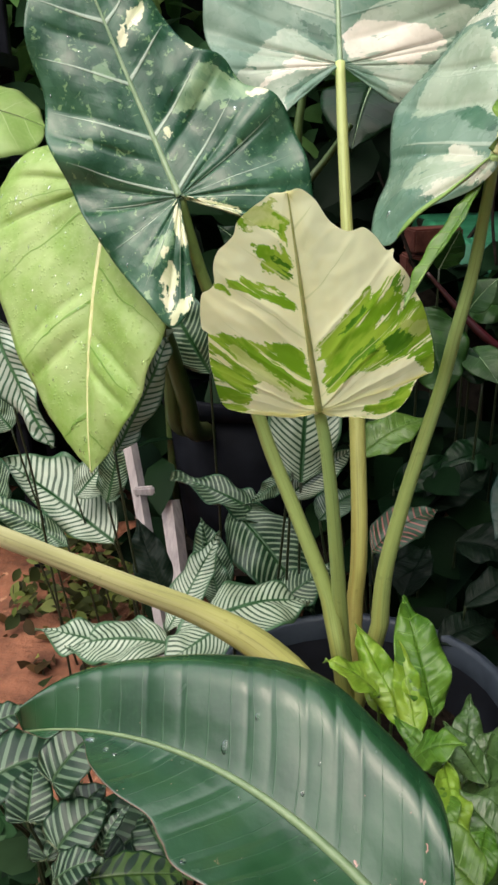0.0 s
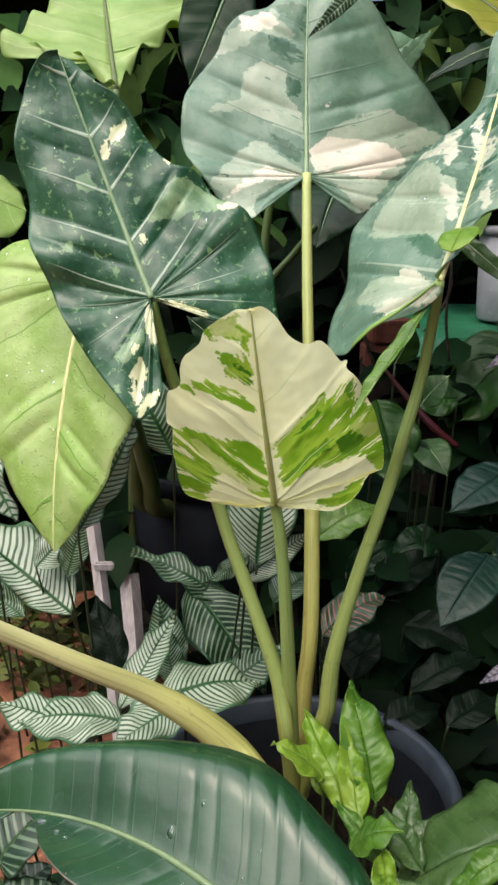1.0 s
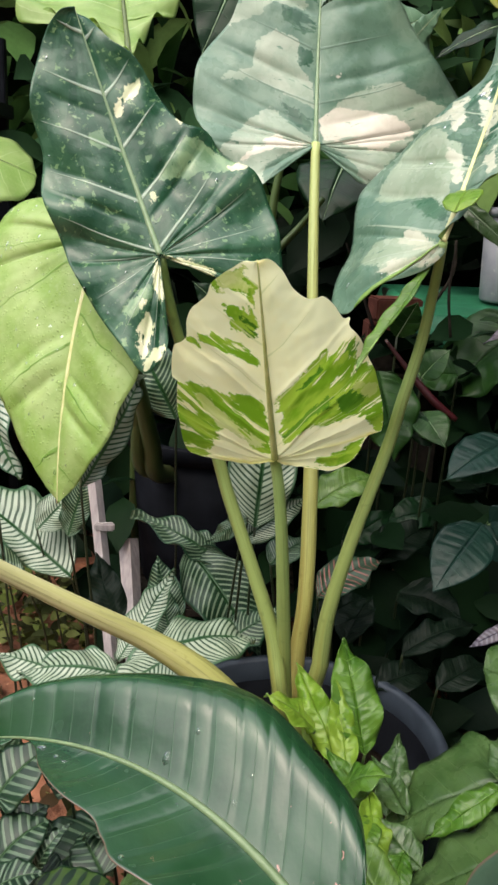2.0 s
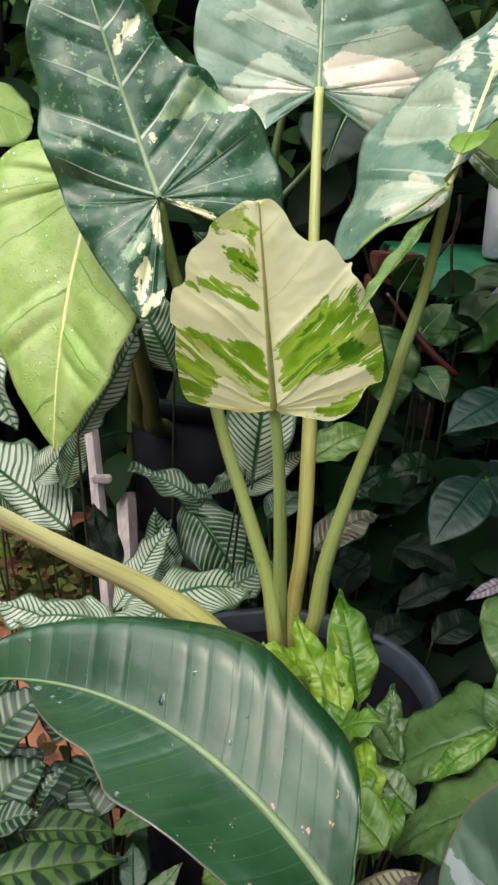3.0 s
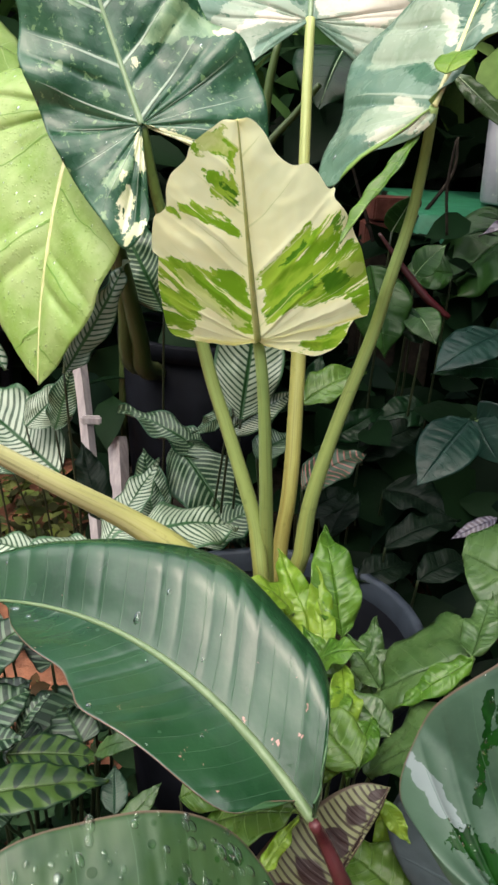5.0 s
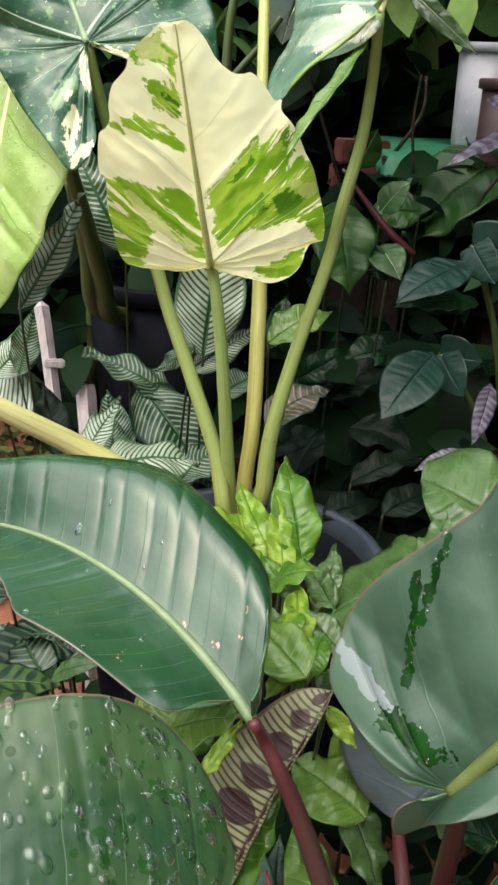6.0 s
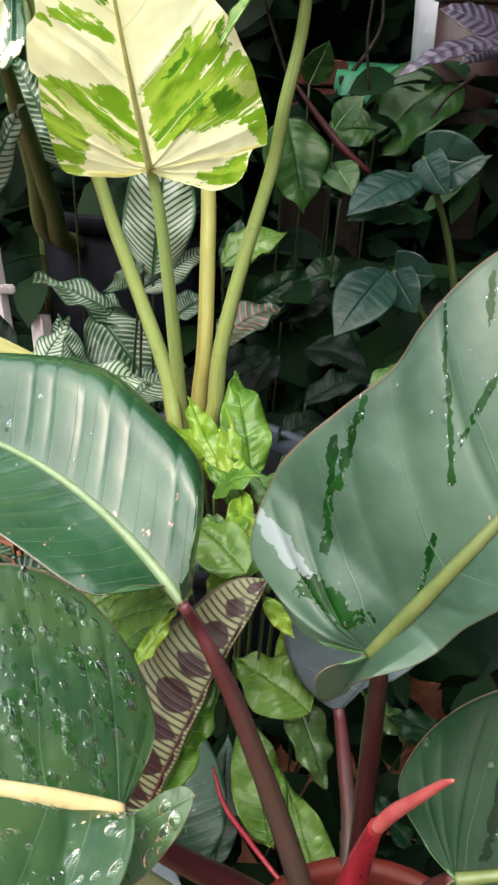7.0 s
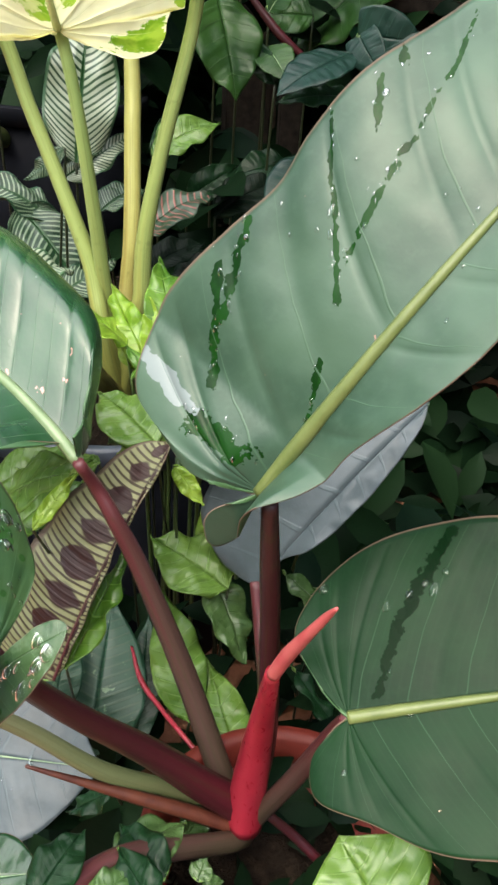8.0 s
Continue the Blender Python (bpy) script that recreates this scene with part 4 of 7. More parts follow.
blade(dict(b=(-0.0659, 0.9198, 1.0657), t=(-0.1775, 0.9853, 1.3371), n=(0.154, -0.944, 0.291), l=[(-0.087, 0.038), (-0.239, 0.074), (-0.349, 0.094), (-0.423, 0.177), (-0.42, 0.226), (-0.309, 0.262), (-0.152, 0.306), (0.051, 0.344), (0.194, 0.348), (0.363, 0.36), (0.528, 0.303), (0.705, 0.287), (0.857, 0.208), (0.954, 0.138), (1.002, 0.063)], r=[(-0.042, -0.058), (-0.118, -0.135), (-0.199, -0.233), (-0.266, -0.325), (-0.276, -0.422), (-0.18, -0.463), (-0.03, -0.492), (0.129, -0.5), (0.212, -0.472), (0.298, -0.395), (0.419, -0.357), (0.484, -0.262), (0.62, -0.214), (0.766, -0.168), (0.856, -0.098), (0.964, -0.047)], arch=-0.035, fold=-0.05, zones={'white': [[(0.69, -0.09), (0.69, -0.15), (0.64, -0.13), (0.61, -0.07), (0.58, -0.03), (0.6, -0.02), (0.64, -0.05)], [(-0.2, 0.13), (-0.24, 0.11), (-0.34, 0.15), (-0.38, 0.18), (-0.37, 0.21), (-0.29, 0.2)], [(-0.14, 0.14), (-0.16, 0.11), (-0.19, 0.13), (-0.18, 0.16)], [(-0.01, 0.02), (-0.05, 0.01), (-0.14, 0.04), (-0.19, 0.03), (-0.17, 0.08), (-0.11, 0.07)], [(-0.01, -0.01), (-0.05, -0.09), (-0.12, -0.17), (-0.14, -0.19), (-0.15, -0.15), (-0.1, -0.09), (-0.04, -0.03)], [(0.26, -0.05), (0.24, -0.07), (0.21, -0.06), (0.2, -0.03)]], 'white_b': [[(0.51, -0.25), (0.51, -0.29), (0.46, -0.31), (0.48, -0.27), (0.48, -0.24)], [(-0.34, 0.15), (-0.35, 0.1), (-0.4, 0.13), (-0.42, 0.21), (-0.39, 0.21)], [(0.27, -0.37), (0.26, -0.45), (0.23, -0.45), (0.24, -0.38)]], 'pale': [[(0.3, -0.08), (0.36, -0.17), (0.43, -0.25), (0.41, -0.3), (0.32, -0.39), (0.25, -0.44), (0.24, -0.36), (0.27, -0.27), (0.26, -0.2)], [(0.54, 0.11), (0.54, 0.06), (0.47, 0.03), (0.46, 0.08), (0.49, 0.12)], [(0.65, 0.17), (0.63, 0.13), (0.57, 0.09), (0.6, 0.14)], [(0.31, 0.27), (0.3, 0.21), (0.25, 0.21), (0.27, 0.25)], [(0.4, -0.07), (0.39, -0.1), (0.37, -0.08)], [(-0.17, 0.22), (-0.11, 0.13), (-0.1, 0.07), (-0.16, 0.08), (-0.21, 0.19)]]}), "leaf", alo, [M_LEFT, M_LEFT], M_RIBL, nu=190, nv=34, sweep=0.78, veins=11, wave=0.024, waves=6, seed=2, relief=0.017, fine=0.0025, rough=0.045, rib_r=0.013, label="dark green leaf with cream flecks and water drops", drops=36, drop_r=(0.0008, 0.0022))
blade(dict(b=(0.1302, 1.2854, 1.2165), t=(0.1302, 1.4247, 1.5636), n=(0.143, -0.919, 0.369), l=[(-0.021, 0.089), (-0.127, 0.17), (-0.211, 0.228), (-0.16, 0.319), (-0.069, 0.399), (0.04, 0.481), (0.151, 0.515), (0.302, 0.51), (0.405, 0.466), (0.523, 0.38), (0.625, 0.342), (0.711, 0.261), (0.763, 0.156), (0.888, 0.064)], r=[(-0.014, -0.064), (-0.107, -0.146), (-0.144, -0.23), (-0.057, -0.381), (0.092, -0.551), (0.26, -0.64), (0.333, -0.642), (0.431, -0.547), (0.571, -0.444), (0.684, -0.378), (0.8, -0.287), (0.907, -0.182), (0.976, -0.08)], arch=-0.03, fold=-0.06, zones={'pale': [[(0.5, 0.39), (0.58, 0.38), (0.67, 0.27), (0.74, 0.14), (0.66, 0.1), (0.62, 0.04), (0.6, 0.08), (0.61, 0.2), (0.55, 0.27), (0.52, 0.35)], [(0.44, 0.27), (0.5, 0.19), (0.47, 0.08), (0.37, 0.09), (0.29, 0.02), (0.22, 0.01), (0.16, 0.0), (0.2, 0.11), (0.27, 0.24), (0.26, 0.41), (0.3, 0.38), (0.33, 0.28)]], 'pale_b': [[(-0.07, 0.4), (0.04, 0.33), (0.14, 0.23), (0.16, 0.19), (0.08, 0.1), (0.03, 0.02), (-0.0, 0.01), (-0.05, 0.11), (-0.12, 0.2), (-0.23, 0.23), (-0.14, 0.31)], [(0.12, -0.02), (0.24, -0.13), (0.31, -0.26), (0.33, -0.36), (0.31, -0.41), (0.25, -0.63), (0.18, -0.52), (0.12, -0.45), (-0.01, -0.35), (-0.16, -0.23), (-0.03, -0.12), (0.01, -0.03)]], 'white': [[(-0.12, 0.34), (-0.04, 0.26), (0.04, 0.17), (0.01, 0.13), (0.01, 0.02), (-0.02, 0.07), (-0.04, 0.16), (-0.08, 0.25)], [(0.12, -0.02), (0.19, -0.09), (0.2, -0.24), (0.17, -0.39), (0.12, -0.44), (0.06, -0.35), (0.0, -0.28), (0.02, -0.17), (0.03, -0.07), (0.02, -0.02)], [(0.32, -0.04), (0.35, -0.12), (0.31, -0.09)], [(0.68, 0.29), (0.73, 0.15), (0.66, 0.12), (0.62, 0.2), (0.6, 0.29)]], 'deep': [[(0.2, 0.17), (0.16, 0.08), (0.12, 0.02), (0.04, 0.02), (0.05, 0.05), (0.13, 0.13)], [(0.59, 0.17), (0.6, 0.04), (0.51, 0.01), (0.5, 0.08), (0.54, 0.16)], [(0.43, 0.09), (0.42, 0.02), (0.36, 0.02), (0.36, 0.07)], [(0.76, 0.13), (0.78, 0.01), (0.63, 0.01), (0.65, 0.05)]]}), "leaf", alo, [M_BACK, M_BACK], M_RIBL, nu=180, nv=34, sweep=0.40, veins=8, wave=0.016, waves=5, seed=3, relief=0.018, fine=0.0025, rough=0.025, rib_r=0.011, label="large grey-green leaf with cream white patches")
rightleaf = blade(dict(b=(0.2392, 0.7845, 1.1021), t=(0.3506, 0.985, 1.4002), n=(-0.7152, -0.4262, 0.5539), l=[(-0.037, 0.012), (-0.093, 0.098), (-0.14, 0.203), (-0.19, 0.267), (-0.163, 0.352), (-0.063, 0.388), (0.069, 0.409), (0.174, 0.436), (0.32, 0.441), (0.419, 0.369), (0.516, 0.274), (0.547, 0.172), (0.622, 0.089), (0.803, 0.069), (0.922, 0.053)], r=[(0.057, -0.019), (0.112, -0.022), (0.163, -0.047), (0.199, -0.083), (0.253, -0.141), (0.438, -0.159), (0.697, -0.108)], arch=-0.02, fold=-0.03, zones={'pale': [[(0.4, 0.32), (0.46, 0.27), (0.48, 0.21), (0.37, 0.05), (0.25, 0.01), (0.21, 0.05), (0.12, 0.02), (0.11, 0.1), (0.2, 0.17), (0.22, 0.27), (0.25, 0.37), (0.33, 0.35)], [(-0.03, 0.29), (0.04, 0.26), (0.05, 0.15), (0.06, 0.1), (-0.02, -0.01), (-0.06, 0.03), (-0.08, 0.16)]], 'white': [[(0.53, 0.27), (0.52, 0.18), (0.56, 0.1), (0.44, 0.07), (0.4, 0.09), (0.47, 0.13), (0.47, 0.21)], [(0.52, 0.05), (0.47, -0.04), (0.43, -0.05), (0.35, -0.02), (0.41, 0.01)], [(0.38, 0.12), (0.33, 0.05), (0.23, 0.01), (0.2, 0.03)], [(-0.08, 0.21), (-0.03, 0.12), (-0.04, 0.01), (-0.06, 0.05), (-0.09, 0.17)]], 'white_b': [[(0.03, 0.16), (0.06, 0.13), (0.01, 0.04), (-0.04, 0.01), (-0.01, 0.1)], [(0.6, 0.06), (0.61, 0.04), (0.53, 0.03), (0.56, 0.07)], [(0.28, -0.04), (0.3, -0.08), (0.23, -0.1), (0.22, -0.07)]], 'deep': [[(0.39, 0.11), (0.44, 0.07), (0.57, 0.08), (0.69, 0.01), (0.5, -0.04), (0.53, 0.04), (0.38, 0.01), (0.4, -0.06), (0.3, -0.05), (0.24, -0.0), (0.34, 0.06)], [(0.19, 0.18), (0.19, 0.1), (0.11, 0.02), (0.07, 0.01), (0.09, 0.08)]]}), "leaf", alo, [M_RIGHT, M_UNDER], M_RIBP, nu=180, nv=34, sweep=0.35, veins=8, wave=0.014, seed=4, relief=0.018, fine=0.0025, rough=0.025, rib_r=0.010, label="grey-green and white leaf seen from its side", drops=20)
blade(dict(b=(0.2406, 0.7992, 1.0928), t=(0.158, 0.7588, 0.9694), n=(-0.532, -0.633, 0.563), l=[(0.21, 0.019), (0.438, 0.038), (0.701, -0.001), (0.899, -0.004)], r=[(0.093, -0.029), (0.382, -0.063), (0.705, -0.075), (0.891, -0.047)], fold=0.3), "leaf_lobe", rightleaf, [M_PALE, M_UNDER], None, nu=40, nv=6, seed=5, label="rolled lime green lobe of the leaf")
blade(dict(b=(0.2421, 0.7603, 1.1317), t=(0.2705, 0.801, 1.155), n=(-0.55, -0.62, 0.56), w=0.36, arch=0.12), "leaf_lobe", rightleaf, [M_YELL, M_UNDER], None, nu=40, nv=8, seed=18, label="turned-up lime edge of the leaf")
stalk([(-0.0652, 0.9242, 1.0626, 0.0056), (-0.0597, 0.9526, 1.0176, 0.0064), (-0.05, 0.9772, 0.9675, 0.0072), (-0.0274, 0.9935, 0.8937, 0.008), (0.0059, 0.9847, 0.8062, 0.0085), (0.025, 0.9787, 0.7457, 0.0088), (0.0523, 0.9691, 0.673, 0.0093), (0.0921, 0.95, 0.5645, 0.0105), (0.1013, 0.9409, 0.5213, 0.0108), (0.1103, 0.929, 0.4701, 0.011)], "stalk", alo, M_STEM, "smooth green leaf stalk", more=[FOOT])
stalk([(0.0815, 0.852, 0.848, 0.006), (0.0823, 0.8704, 0.8368, 0.0065), (0.0902, 0.8815, 0.7909, 0.0072), (0.0983, 0.8996, 0.7169, 0.0079), (0.1055, 0.9216, 0.6271, 0.0088), (0.1126, 0.9454, 0.5285, 0.0098), (0.118, 0.9629, 0.4539, 0.0105)], "stalk", alo, M_STEM, "smooth green leaf stalk", more=[FOOT])
stalk([(0.1301, 1.2863, 1.2198, 0.007), (0.1318, 1.2529, 1.127, 0.0078), (0.1351, 1.2131, 1.0148, 0.0083), (0.14, 1.1647, 0.8786, 0.009), (0.1454, 1.1204, 0.75, 0.0112), (0.1457, 1.0893, 0.6888, 0.0114), (0.1458, 1.0581, 0.6102, 0.0116), (0.1436, 1.0389, 0.5446, 0.0118), (0.1377, 1.026, 0.4843, 0.012)], "stalk", alo, M_STEMY, "smooth green leaf stalk", more=[FOOT])
stalk([(0.2392, 0.7845, 1.1021, 0.0045), (0.2418, 0.8056, 1.0801, 0.0052), (0.2461, 0.8445, 1.04, 0.0058), (0.2447, 0.8743, 0.9806, 0.0065), (0.2321, 0.8858, 0.9117, 0.0072), (0.2235, 0.9125, 0.8411, 0.0078), (0.1912, 0.9211, 0.7146, 0.0088), (0.1684, 0.928, 0.6031, 0.0103), (0.1633, 0.9323, 0.5308, 0.0116), (0.1602, 0.9338, 0.5027, 0.0116)], "stalk", alo, M_STEM, "smooth green leaf stalk", more=[FOOT])
stalk([(-0.3223, 0.6654, 0.831, 0.0075), (-0.2389, 0.6916, 0.775, 0.0096), (-0.1874, 0.7212, 0.7316, 0.01), (-0.1238, 0.7495, 0.6831, 0.0117), (-0.0601, 0.7779, 0.6352, 0.0135), (-0.0027, 0.7872, 0.5933, 0.0171), (0.044, 0.7855, 0.5498, 0.0186), (0.0844, 0.7657, 0.5156, 0.0145)], "stalk", alo, M_STEMP, "pale bent leaf stalk lying sideways", more=[FOOT])

# ---- lime alocasia in the pot behind ----
flowerpot("flower_pot", (-0.03, 1.62, 0.33), 0.18, 0.33, 0.8, M_BLACKPOT, M_BLACKPOT, "black plastic flower pot standing in the shade")
lime = thing("alocasia_plant", (-0.05, 1.60, 0.6), "alocasia with lime green leaves", "plant")
blade(dict(b=(-0.1551, 1.0152, 1.0741), t=(-0.1906, 0.9032, 0.7507), n=(-0.442, -0.831, 0.337), l=[(-0.068, 0.041), (0.091, 0.201), (0.298, 0.302), (0.455, 0.327), (0.655, 0.258), (0.8, 0.182), (0.922, 0.081)], r=[(-0.117, -0.094), (-0.167, -0.205), (-0.183, -0.374), (-0.117, -0.47), (0.055, -0.526), (0.242, -0.491), (0.521, -0.357), (0.761, -0.21), (0.865, -0.115), (0.949, -0.05)], arch=0.06, fold=0.06), "leaf", lime, [M_LIME, M_UNDER], M_RIBP, nu=130, nv=22, sweep=0.80, veins=6, wave=0.010, seed=6, relief=0.034, rib_r=0.014, label="drooping lime green leaf covered in water drops", drops=170, drop_r=(0.0007, 0.0018), fine=0.003)
stalk([(-0.1551, 1.0152, 1.0741, 0.0065), (-0.1467, 1.121, 0.9697, 0.0081), (-0.1376, 1.2645, 0.8153, 0.013), (-0.1275, 1.3561, 0.6975, 0.0161), (-0.1225, 1.4178, 0.6214, 0.018)], "stalk", lime, M_STEMD, "dark green leaf stalk", more=[(-0.07, 1.58, 0.58, 0.018)])
stalk([(-0.1539, 1.2305, 0.8794, 0.0089), (-0.1486, 1.3215, 0.7597, 0.0127), (-0.149, 1.411, 0.6346, 0.0158)], "stalk", lime, M_STEMD, "dark green leaf stalk", more=[(-0.09, 1.59, 0.58, 0.016)])
far = thing("alocasia_plant", (-0.22, 1.75, 0.0), "alocasia with wavy light green leaves", "plant")
blade(dict(b=(-0.2097, 1.5981, 1.374), t=(-0.3042, 2.0036, 1.7093), n=(0.097, -0.621, 0.778), l=[(0.068, 0.034), (0.149, 0.089), (0.215, 0.135), (0.16, 0.205), (0.258, 0.271), (0.22, 0.368), (0.305, 0.378), (0.477, 0.269), (0.694, 0.159), (0.87, 0.064)], r=[(0.031, -0.022), (0.204, -0.085), (0.301, -0.138), (0.33, -0.189), (0.417, -0.23), (0.473, -0.311), (0.554, -0.343), (0.784, -0.314), (0.956, -0.147)], arch=-0.02, fold=0.05), "leaf", far, [M_LIME2, M_YELL], M_RIBG, nu=110, nv=14, sweep=0.4, wave=0.03, waves=7, seed=7, rib_r=0.012, label="light green leaf with a wavy margin")
stalk([(-0.2097, 1.5981, 1.374, 0.0062), (-0.2079, 1.6106, 1.2338, 0.0075), (-0.1975, 1.6031, 1.0227, 0.0089), (-0.1873, 1.5611, 0.6887, 0.0103)], "stalk", far, M_STEMD, more=[(-0.22, 1.75, 0.0, 0.012)])
blade(dict(b=(-0.5474, 1.568, 1.2003), t=(-0.3914, 1.6122, 1.153), n=(0.371, -0.431, 0.823), l=[(0.221, 0.528), (0.449, 0.657), (0.702, 0.614), (0.913, 0.348)], r=[(0.394, -0.813), (0.608, -0.752), (0.873, -0.551), (0.994, -0.258)], arch=0.05, fold=-0.1), "leaf", far, [M_LIME2, M_YELL], M_RIBG, seed=8)
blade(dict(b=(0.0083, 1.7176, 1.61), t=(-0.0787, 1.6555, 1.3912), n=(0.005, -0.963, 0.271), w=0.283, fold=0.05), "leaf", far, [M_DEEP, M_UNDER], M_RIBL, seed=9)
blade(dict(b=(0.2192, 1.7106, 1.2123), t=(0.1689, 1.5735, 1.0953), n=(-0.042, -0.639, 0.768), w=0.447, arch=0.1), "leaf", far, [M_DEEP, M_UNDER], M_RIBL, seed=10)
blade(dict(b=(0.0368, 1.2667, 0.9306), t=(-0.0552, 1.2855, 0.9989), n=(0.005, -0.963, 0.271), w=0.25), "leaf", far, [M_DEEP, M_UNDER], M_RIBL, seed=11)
blade(dict(b=(0.2401, 1.5049, 1.4038), t=(0.3311, 1.5736, 1.4618), n=(0.286, -0.81, 0.512), w=0.536), "leaf", far, [M_LIME3, M_UNDER], M_RIBL, seed=12)
blade(dict(b=(0.2748, 1.4676, 1.3813), t=(0.358, 1.578, 1.4768), n=(0.45, -0.754, 0.479), w=0.105), "leaf", far, [M_LIME3, M_UNDER], M_RIBL, seed=13)
stalk([(0.0861, 1.6047, 1.2077, 0.0064), (0.072, 1.599, 1.1137, 0.0087), (0.0697, 1.5877, 0.9632, 0.01), (0.0788, 1.5947, 0.8031, 0.0103)], "stalk", far, M_STEMD)
stalk([(0.1646, 1.5335, 1.1378, 0.0052), (0.1252, 1.5497, 1.0853, 0.0064), (0.0736, 1.5522, 1.0213, 0.0075), (0.0322, 1.5455, 0.9244, 0.0076)], "stalk", far, M_STEMD)
top = thing("overhanging_plant", (0.7, 1.35, 1.5), "plant with long hanging olive and striped leaves", "plant")
blade(dict(b=(0.2325, 1.2978, 1.5172), t=(0.124, 1.2661, 1.4065), n=(0.288, -0.958, -0.008), w=0.081), "leaf", top, [M_GREYST, M_UNDER], None, seed=14, label="narrow white striped hanging leaf")
blade(dict(b=(0.517, 1.2887, 1.3687), t=(0.2147, 1.4479, 1.5709), n=(0.258, -0.534, 0.806), w=0.205, arch=0.06), "leaf", top, [M_OLIVE, M_OLIVE], M_RIBG, seed=15, label="long olive yellow leaf")
blade(dict(b=(0.5275, 1.5756, 1.4651), t=(0.3457, 1.5519, 1.3844), n=(-0.247, -0.626, 0.74), w=0.125, arch=0.08), "leaf", top, [M_DEEP, M_UNDER], M_RIBL, seed=16)
blade(dict(b=(0.2989, 1.017, 1.1459), t=(0.376, 0.9459, 1.0762), n=(-0.34, -0.82, 0.46), w=0.098), "leaf", top, [M_MIDG, M_UNDER], M_RIBL, seed=17)

# ---- white striped calatheas ----
cal = thing("calathea_plant", (-0.15, 1.15, 0.0), "calathea with white striped green leaves", "plant")
CAL = []
CAL.append((dict(b=(-0.3123, 1.5051, 0.352), t=(-0.5811, 1.6734, 0.4719), n=(-0.049, -0.63, 0.775), l=[(0.077, 0.078), (0.193, 0.125), (0.379, 0.129), (0.639, 0.098), (0.865, 0.044)], r=[(0.163, -0.198), (0.377, -0.227), (0.589, -0.265), (0.808, -0.163), (0.958, -0.063)], arch=0.05, fold=0.05), M_WHITE))
CAL.append((dict(b=(-0.4029, 1.4812, 0.3576), t=(-0.6021, 1.5575, 0.4494), n=(-0.008, -0.777, 0.63), w=0.139), M_GREYST))
CAL.append((dict(b=(-0.4256, 1.2928, 0.867), t=(-0.3323, 1.2235, 0.6637), n=(-0.393, -0.91, 0.13), w=0.179, arch=0.04), M_PALEST))
CAL.append((dict(b=(-0.1855, 1.0201, 0.7304), t=(-0.1116, 1.1053, 0.8789), n=(0.636, -0.762, 0.121), w=0.135, arch=0.04), M_PALEST))
CAL.append((dict(b=(-0.0784, 1.2947, 0.7638), t=(-0.1791, 1.3497, 0.9371), n=(0.031, -0.947, 0.319), w=0.212, arch=0.04), M_GREYST))
CAL.append((dict(b=(0.0645, 1.1109, 0.6459), t=(0.0827, 1.2137, 0.8482), n=(0.001, -0.892, 0.453), w=0.238, arch=0.04, fold=0.06), M_WHITE))
CAL.append((dict(b=(0.0436, 1.1122, 0.6224), t=(0.1429, 1.1518, 0.6824), n=(-0.095, -0.751, 0.653), w=0.209), M_WHITE))
CAL.append((dict(b=(0.0521, 1.0895, 0.6698), t=(-0.0074, 1.1062, 0.6195), n=(-0.464, -0.844, 0.269), w=0.191), M_GREYST))
CAL.append((dict(b=(0.0143, 1.2441, 0.5185), t=(-0.155, 1.293, 0.5848), n=(0.24, -0.381, 0.893), w=0.178, arch=0.08, fold=0.1), M_GREYST))
CAL.append((dict(b=(-0.0476, 1.2487, 0.5459), t=(0.0901, 1.1376, 0.3972), n=(0.218, -0.674, 0.705), w=0.263, arch=0.06, fold=0.08), M_GREYST))
CAL.append((dict(b=(-0.0576, 0.8887, 0.5538), t=(0.0719, 0.9537, 0.5382), n=(0.214, -0.197, 0.957), w=0.333, arch=0.12, fold=-0.08), M_WHITE))
CAL.append((dict(b=(-0.1226, 0.9589, 0.4926), t=(-0.052, 1.0535, 0.5959), n=(-0.145, -0.678, 0.721), w=0.166, fold=0.2), M_WHITE))
CAL.append((dict(b=(-0.0234, 0.8828, 0.5621), t=(-0.1095, 0.8152, 0.535), n=(-0.133, -0.217, 0.967), w=0.371, fold=0.1), M_WHITE))
CAL.append((dict(b=(-0.1597, 0.9876, 0.4305), t=(-0.3245, 1.0126, 0.4643), n=(0.162, -0.228, 0.96), w=0.235, arch=0.05, fold=-0.1), M_WHITE))
CAL.append((dict(b=(-0.1227, 0.9702, 0.4653), t=(-0.2754, 0.987, 0.4457), n=(-0.144, -0.165, 0.976), w=0.318, arch=0.1, fold=-0.15), M_WHITE))
CAL.append((dict(b=(-0.0616, 1.1205, 0.4498), t=(-0.0932, 1.1726, 0.5617), n=(0.002, -0.906, 0.423), w=0.243), M_GREYST))
CAL.append((dict(b=(-0.544, 1.5478, 0.4144), t=(-0.6426, 1.6475, 0.5558), n=(-0.45, -0.847, 0.284), w=0.243), M_GREYST))
CAL.append((dict(b=(-0.1406, 1.06, 0.4844), t=(-0.1833, 1.1179, 0.5878), n=(-0.033, -0.878, 0.478), w=0.223, arch=0.05), M_DARKST))
CAL.append((dict(b=(-0.3841, 1.5164, 0.4514), t=(-0.2968, 1.5551, 0.5451), n=(-0.144, -0.86, 0.49), w=0.295), M_WHITE))
CAL.append((dict(b=(-0.054, 1.0589, 0.4649), t=(-0.0848, 1.1192, 0.5469), n=(0.052, -0.795, 0.604), w=0.209, arch=0.05), M_GREYST))
